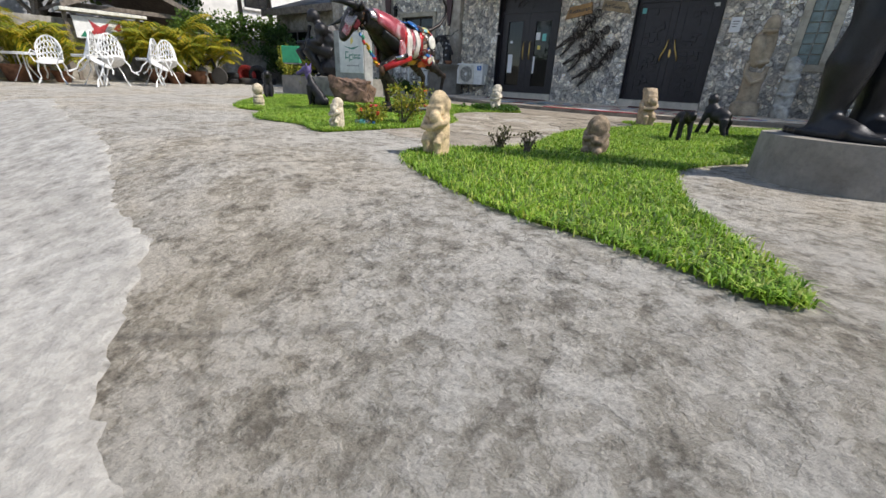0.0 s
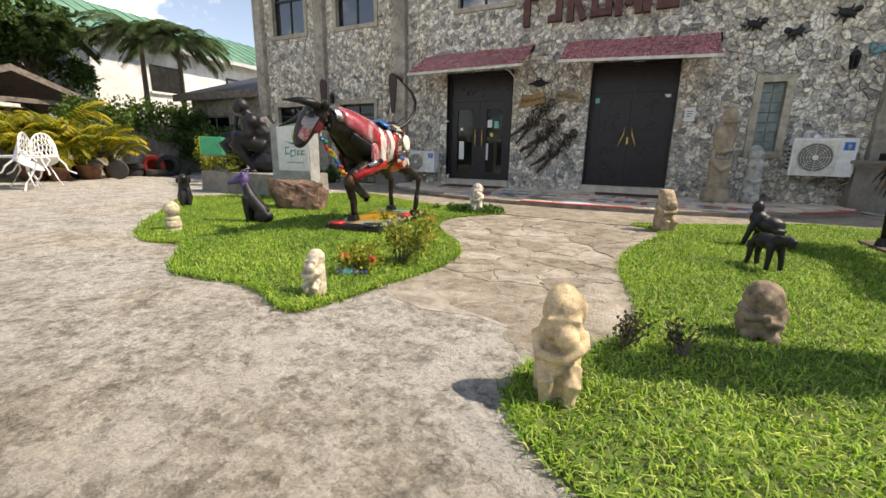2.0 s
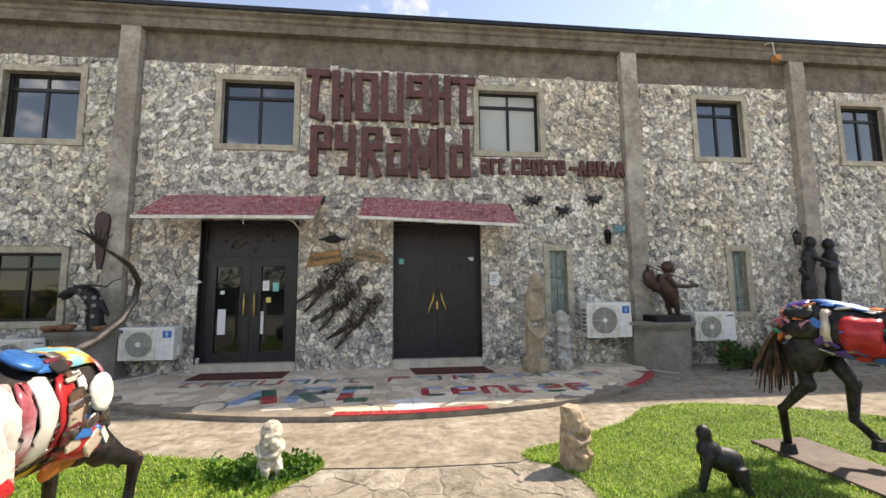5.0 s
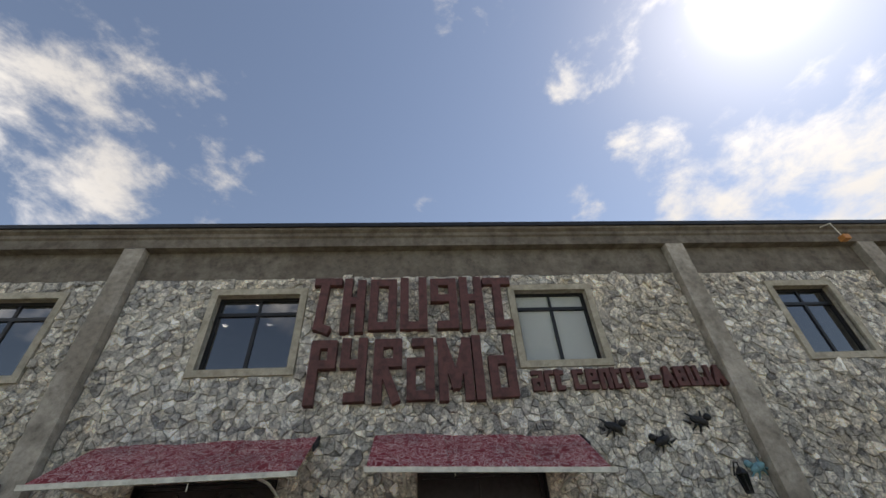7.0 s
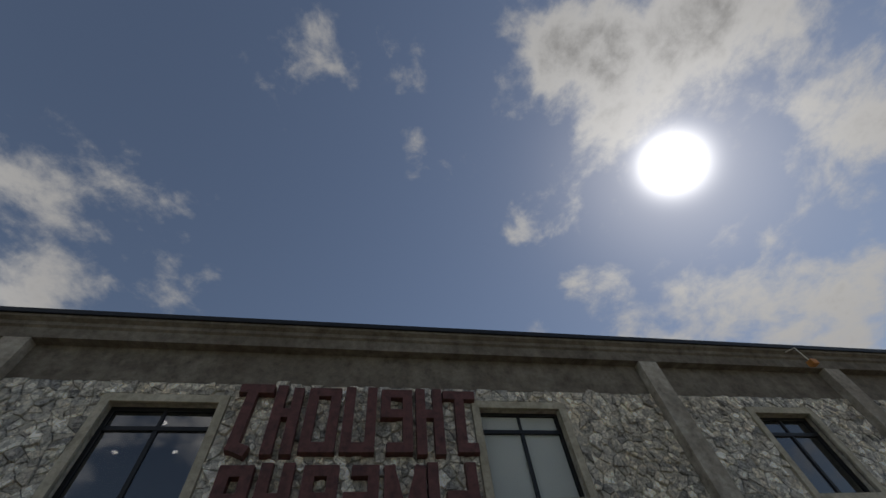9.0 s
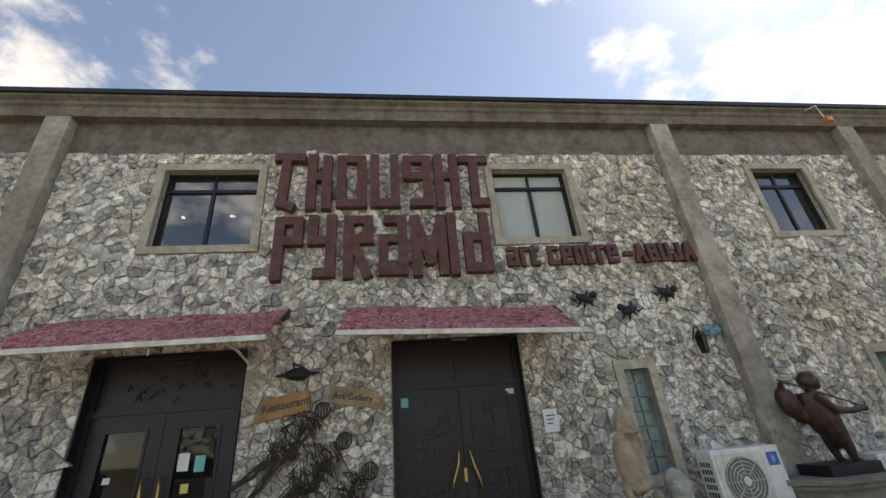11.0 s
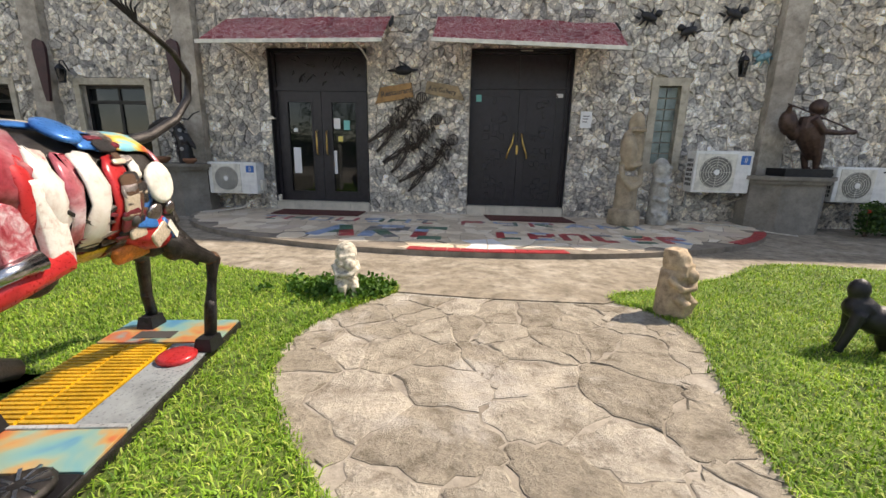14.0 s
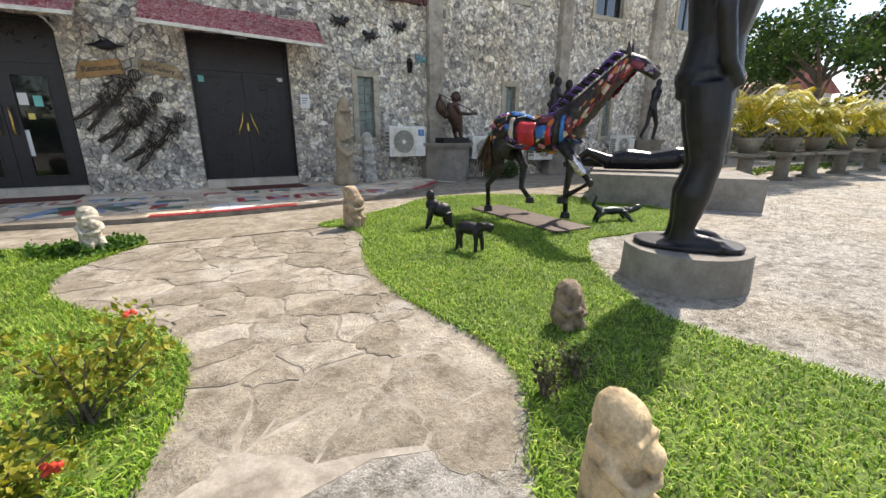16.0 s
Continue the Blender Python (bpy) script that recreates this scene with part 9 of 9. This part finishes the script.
for x, y, r, mt, lb in ((-17.0, 9.4, 0.34, INK, "black tyre planter lying by the wall"), (-17.2, 10.3, 0.36, INK, "black tyre planter with a red painted rim"), (-17.9, 9.9, 0.34, RED_P, "red painted tyre planter by the wall")):
    t = thing("tyre_planter", pose(x, y, 0), lb, "planter", "tyre planters")
    part("tyre", lathe(bmesh.new(), [(r * 0.6, 0), (r * 0.95, 0.02), (r, 0.12), (r * 0.95, 0.22), (r * 0.6, 0.24), (r * 0.55, 0.12)], 22), mt, t, "", True)
    part("soil", lathe(bmesh.new(), [(r * 0.55, 0.1), (r * 0.55, 0.15)], 18), BARK, t)

# ---- beyond the east wall ----
def far_house(x, y, w, d, h, wall, roof, label):
    t = thing("far_house", pose(x, y, 0), label, "house", "houses beyond the yard")
    part("wall", boxes((-w, w, -d, d, 0, h)), wall, t)
    bm = bmesh.new()
    prism(bm, [(-w - 0.5, h), (w + 0.5, h), (0, h + w * 0.42)], -d - 0.4, d + 0.4, "y")
    part("roof", fixed(bm), roof, t)
    for k in (-0.5, 0.5):
        wd = part("window", boxes((-w - 0.03, -w, k * d - 0.6, k * d + 0.6, 1.2, 2.4)), FRAME, t)
        part("pane", boxes((-w - 0.036, -w - 0.031, k * d - 0.5, k * d + 0.5, 1.3, 2.3)), GLASS, wd)


far_house(34, 22, 5, 5, 4.2, HOUSE_WHITE, plain("faded_red_roof", (0.34, 0.12, 0.09), 0.7, 0.0, 0.2, 1.5), "pale house with a faded red roof")
far_house(46, 10, 5, 6, 5.0, HOUSE_WHITE, plain("rust_red_roof", (0.36, 0.16, 0.11), 0.7, 0.0, 0.2, 1.5), "pale house with a rust red roof behind trees")
t = thing("canopy", pose(17.6, 13.2, 0), "flat pale metal canopy on thin posts", "canopy")
part("sheet", boxes((-2.6, 2.6, -2.0, 2.0, 2.35, 2.45)), GREY_METAL, t)
for x, y in ((-2.4, -1.8), (2.4, -1.8), (-2.4, 1.8), (2.4, 1.8)):
    part("post", boxes((x - 0.04, x + 0.04, y - 0.04, y + 0.04, 0, 2.35)), GREY_METAL, t)
rng = random.Random(41)
solids = [leaf_cloud(rng, (20.6 + rng.uniform(-0.3, 0.3), rng.uniform(0, 18), rng.uniform(0.2, 1.9)), 0.4, 30, 0.13, 0.9) for _ in range(150)]
tagged(new("hedge", mesh_pieces("hedge", solids, TREE_LEAF)), "dark green hedge along the east wall", "hedge", kind="stuff")
solids = [leaf_cloud(rng, (rng.uniform(-19, 21), -13.4 + rng.uniform(-0.5, 0.5), 0.2 + 5.6 * rng.random() ** 1.2), 0.7, 30, 0.24, 0.9) for _ in range(420)]
tagged(new("hedge", mesh_pieces("hedge", solids, TREE_LEAF)), "tall green hedge along the south wall", "hedge", kind="stuff")
solids = [leaf_cloud(rng, (15.0 + rng.uniform(-4, 4), 8.9 + rng.uniform(-0.4, 0.4), 0.06), 0.16, 18, 0.09, 0.3) for _ in range(90)]
tagged(new("ground_cover", mesh_pieces("ground_cover", solids, LIGHT_LEAF)), "green ground cover behind the planters", "plants", kind="stuff")

# ---- pieces of walls and floors, last ----
def facade_stones():
    rng = random.Random(11)
    keep_out = [(a - 0.13, b + 0.13, c - 0.13, d + 0.13) for a, b, c, d in OPENINGS if d < 7 and (a, b) not in DOORS] + [(a - 0.01, b + 0.01, -1, DZ[1] + 0.01) for a, b in DOORS] + [(p - 0.2, p + 0.2, -1, 9) for p in PILLARS]

    def blocked(x, z):
        return any(a < x < b and c < z < d for a, b, c, d in keep_out) or z > 6.42 or x < BX0 or x > BX1

    seeds, ghosts = [], []
    step = 0.118
    for i in range(int((BX1 - BX0) / step)):
        for j in range(int(6.5 / step)):
            if rng.random() < 0.28:
                continue
            x, z = BX0 + (i + rng.uniform(-0.05, 1.05)) * step, (j + rng.uniform(-0.05, 1.05)) * step
            if not blocked(x, z):
                seeds.append((x, z))
                if rng.random() < 0.3:
                    x, z = x + rng.uniform(-0.07, 0.07), z + rng.uniform(-0.07, 0.07)
                    if not blocked(x, z):
                        seeds.append((x, z))
    for x, z in seeds:
        for a, b, c, d in keep_out:
            if c < z < d:
                if 0 < a - x < 0.22:
                    ghosts.append((2 * a - x, z))
                if 0 < x - b < 0.22:
                    ghosts.append((2 * b - x, z))
            if a < x < b:
                if 0 < c - z < 0.22:
                    ghosts.append((x, 2 * c - z))
                if 0 < z - d < 0.22:
                    ghosts.append((x, 2 * d - z))
        if 6.42 - z < 0.25:
            ghosts.append((x, 12.84 - z))
    joined, singles = [], []
    for poly in cells(seeds, ghosts, 0.25, 0.006):
        cx, cz = sum(p[0] for p in poly) / len(poly), sum(p[1] for p in poly) / len(poly)
        depth = rng.uniform(0.012, 0.058)
        solid = chip(poly, FY + 0.004, FY - depth, "y", rng.uniform(0.004, 0.012), rng)
        near = (-5.2 < cx < -3.3 and cz < 2.3) or (-1.4 < cx < 1.8 and cz < 1.7)
        (singles if near and len(singles) < 300 else joined).append(solid)
    rest = new("stone_facing", mesh_pieces("stone_facing", joined, STONE))
    rest.parent = WALL
    tagged(rest, "grey, white and tan rubble stones", kind="stuff")
    for s in singles:
        o = new("stone", mesh_pieces("stone", [s], STONE))
        o.parent = WALL


facade_stones()

PATH_AREA = [(-3.9, 7.40), (-2.95, 7.36), (-1.95, 7.36), (-1.55, 7.15), (-1.45, 6.7), (-1.65, 6.2), (-1.8, 5.6), (-1.85, 5.0), (-1.78, 4.5), (-1.65, 3.95), (-1.62, 3.6), (-1.74, 3.36), (-1.95, 3.24), (-2.3, 3.2), (-2.62, 3.3), (-2.95, 3.24), (-3.3, 3.36), (-3.46, 3.66), (-3.36, 4.15), (-3.4, 4.64), (-3.7, 5.12), (-4.08, 5.50), (-4.4, 6.0), (-4.48, 6.5), (-4.25, 7.05)]


def path_paving():
    rng = random.Random(5)
    seeds, ghosts = [], []
    step = 0.27
    for i in range(-20, 2):
        for j in range(3, 30):
            if rng.random() < 0.3:
                continue
            x, y = (i + rng.uniform(0, 1)) * step, (j + rng.uniform(0, 1)) * step
            if y > 7.36:
                continue
            (seeds if inside((x, y), PATH_AREA) else ghosts).append((x, y))
    for x, y in list(seeds):
        if y > 6.9:
            ghosts.append((x, 14.72 - y))
    base = solo("stone_path", fixed(prism(bmesh.new(), PATH_AREA, -0.05, 0.002)), concrete("path_joint", [(0.20, 0.17, 0.135), (0.28, 0.25, 0.205), (0.35, 0.315, 0.265), (0.42, 0.385, 0.33)], (0.27, 0.235, 0.185), 0.0, 0.01), "garden path of irregular flat flagstones", "path", kind="structure")
    for poly in cells(seeds, ghosts, 0.7, 0.014):
        # break the straight sides a little
        out = []
        for (x0, y0), (x1, y1) in zip(poly, poly[1:] + poly[:1]):
            d = math.hypot(x1 - x0, y1 - y0)
            out.append((x0, y0))
            if d > 0.09:
                for f in (0.25, 0.5, 0.75):
                    q = rng.uniform(-0.03, 0.03)
                    out.append((x0 + (x1 - x0) * f - (y1 - y0) / d * q, y0 + (y1 - y0) * f + (x1 - x0) / d * q))
        o = new("flagstone", mesh_pieces("flagstone", [chip(out, 0.0, 0.0085 + rng.uniform(0, 0.005) if min(p[1] for p in out) > 3.9 else 0.004, "z", 0.014 if min(p[1] for p in out) > 3.9 else 0.03, rng)], PAVING))
        o.parent = base


path_paving()

TILE = Nodes("broken_tile", 0.45, 0.0, 0.4)
TILE.colour(TILE.mix(0.35, TILE.ramp(TILE.random(), [(0.0, (0.504, 0.414, 0.300)), (0.3, (0.624, 0.522, 0.384)), (0.6, (0.720, 0.618, 0.462)), (0.85, (0.804, 0.732, 0.600)), (1.0, (0.564, 0.468, 0.372))]), TILE.ramp(TILE.noise(7, 6, 0.7, TILE.pos), [(0.3, (0.600, 0.564, 0.504)), (0.6, (1, 1, 1))]), "MULTIPLY"))
TILE.rough(TILE.noise(20, 4, 0.6, TILE.pos), 0.35, 0.7)
TILE = TILE.mat

def terrace_tiles():
    rng = random.Random(21)
    edge = terrace_outline(48, -0.05)
    seeds, ghosts = [], []
    for k in range(620):
        a, f = rng.uniform(0, math.pi), math.sqrt(rng.random())
        x, y = TX - 5.15 * f * math.cos(a), TY - 3.13 * f * math.sin(a) ** 0.92
        if y > FY - 0.04:
            continue
        if f > 0.8 and rng.random() < 0.45:
            continue
        if all((x - p) ** 2 + (y - q) ** 2 > 0.012 for p, q in seeds[-200:]):
            seeds.append((x, y))
    for x, y in seeds:
        if y > FY - 0.4:
            ghosts.append((x, 2 * FY - 0.05 - y))
        f = math.hypot((x - TX) / 5.13, (y - TY) / 3.12)
        if f > 0.8:
            g = (2 - f) / f
            ghosts.append((TX + (x - TX) * g, TY + (y - TY) * g))
    k = 0
    joined = []
    for poly in cells(seeds, ghosts, 0.8, 0.008):
        if not all(inside(p, edge) or p[1] > FY - 0.3 for p in poly):
            cx, cy = sum(p[0] for p in poly) / len(poly), sum(p[1] for p in poly) / len(poly)
            poly = [(cx + (x - cx) * 0.8, cy + (y - cy) * 0.8) for x, y in poly]
            if not all(inside(p, edge) for p in poly):
                continue
        s = chip(poly, 0.07, 0.085, "z", 0.002, rng)
        if k < 300:
            o = new("tile", mesh_pieces("tile", [s], TILE))
            o.parent = TERRACE
        else:
            joined.append(s)
        k += 1
    if joined:
        o = new("broken_tiles", mesh_pieces("broken_tiles", joined, TILE))
        o.parent = TERRACE
        tagged(o, kind="stuff")

    def strip(x0, y0, x1, y1, w, mt, z=0.088):
        d = math.hypot(x1 - x0, y1 - y0)
        ux, uy = (x1 - x0) / d, (y1 - y0) / d
        bm = bmesh.new()
        prism(bm, [(x0 - uy * w, y0 + ux * w), (x0 + uy * w, y0 - ux * w), (x1 + uy * w, y1 - ux * w), (x1 - uy * w, y1 + ux * w)], 0.076, z)
        part("letter_tile", fixed(bm), mt, TERRACE)

    pal = [TILE_RED, TILE_BLUE, TILE_RED, TILE_GREEN, TILE_BLUE, TILE_GREY]
    # letters laid in coloured tile: two rows and one large word
    def word(keys, x0, x1, y, h, w, seed, widths=None):
        r = random.Random(seed)
        widths = widths or [1] * len(keys)
        u = (x1 - x0) / sum(widths)
        x = x0
        for key, wd in zip(keys, widths):
            for s in GLYPHS.get(key, []):
                p = [(x + u * wd * 0.82 * a / 3, y + h * b / 5) for a, b in s]
                for (xa, ya), (xb, yb) in zip(p, p[1:]):
                    n = max(1, round(math.hypot(xb - xa, yb - ya) / 0.2))
                    for i in range(n):
                        if i % 2 == 0:
                            mt = pal[r.randrange(len(pal))]
                        f, g = i / n + 0.01, (i + 1) / n - 0.01
                        strip(xa + (xb - xa) * f, ya + (yb - ya) * f, xa + (xb - xa) * g, ya + (yb - ya) * g, w, mt, 0.088 + 0.0004 * r.randrange(6))
            x += u * wd

    word(["T2", "H", "O", "U", "G", "H", "T2"], -6.9, -3.7, 10.70, 0.36, 0.035, 1)
    word(["P", "Y", "R", "A2", "M", "I", "D"], -3.4, 0.7, 10.70, 0.36, 0.035, 2)
    word(["A2", "R", "t"], -5.5, -3.3, 9.5, 0.86, 0.105, 3)
    word(["c", "e", "n", "t", "e", "R"], -2.8, 0.0, 9.66, 0.46, 0.058, 4)
    # white star and red edging
    for outline in ([(-3.24, 8.93), (-2.98, 8.92), (-2.96, 9.18), (-3.16, 9.20)], [(-2.965, 8.915), (-2.60, 9.00), (-2.72, 9.19), (-2.945, 9.18)], [(-3.30, 9.41), (-3.15, 9.215), (-2.96, 9.195), (-2.97, 9.50)], [(-2.955, 9.505), (-2.945, 9.195), (-2.73, 9.205), (-2.88, 9.55)]):
        bm = bmesh.new()
        prism(bm, outline, 0.076, 0.0955)
        part("star_tile", fixed(bm), TILE_WHITE, TERRACE, "white broken tile patch")
    ol, inn = terrace_outline(96), terrace_outline(96, -0.17)
    for i in list(range(44, 56)) + list(range(74, 86)):
        q = [ol[i], ol[i + 1], inn[i + 1], inn[i]]
        cx, cy = sum(p[0] for p in q) / 4, sum(p[1] for p in q) / 4
        bm = bmesh.new()
        prism(bm, [(cx + (x - cx) * 0.95, cy + (y - cy) * 0.95) for x, y in q], 0.06, 0.092)
        part("edge_tile", fixed(bm), TILE_RED, TERRACE, "red edge tile")


terrace_tiles()
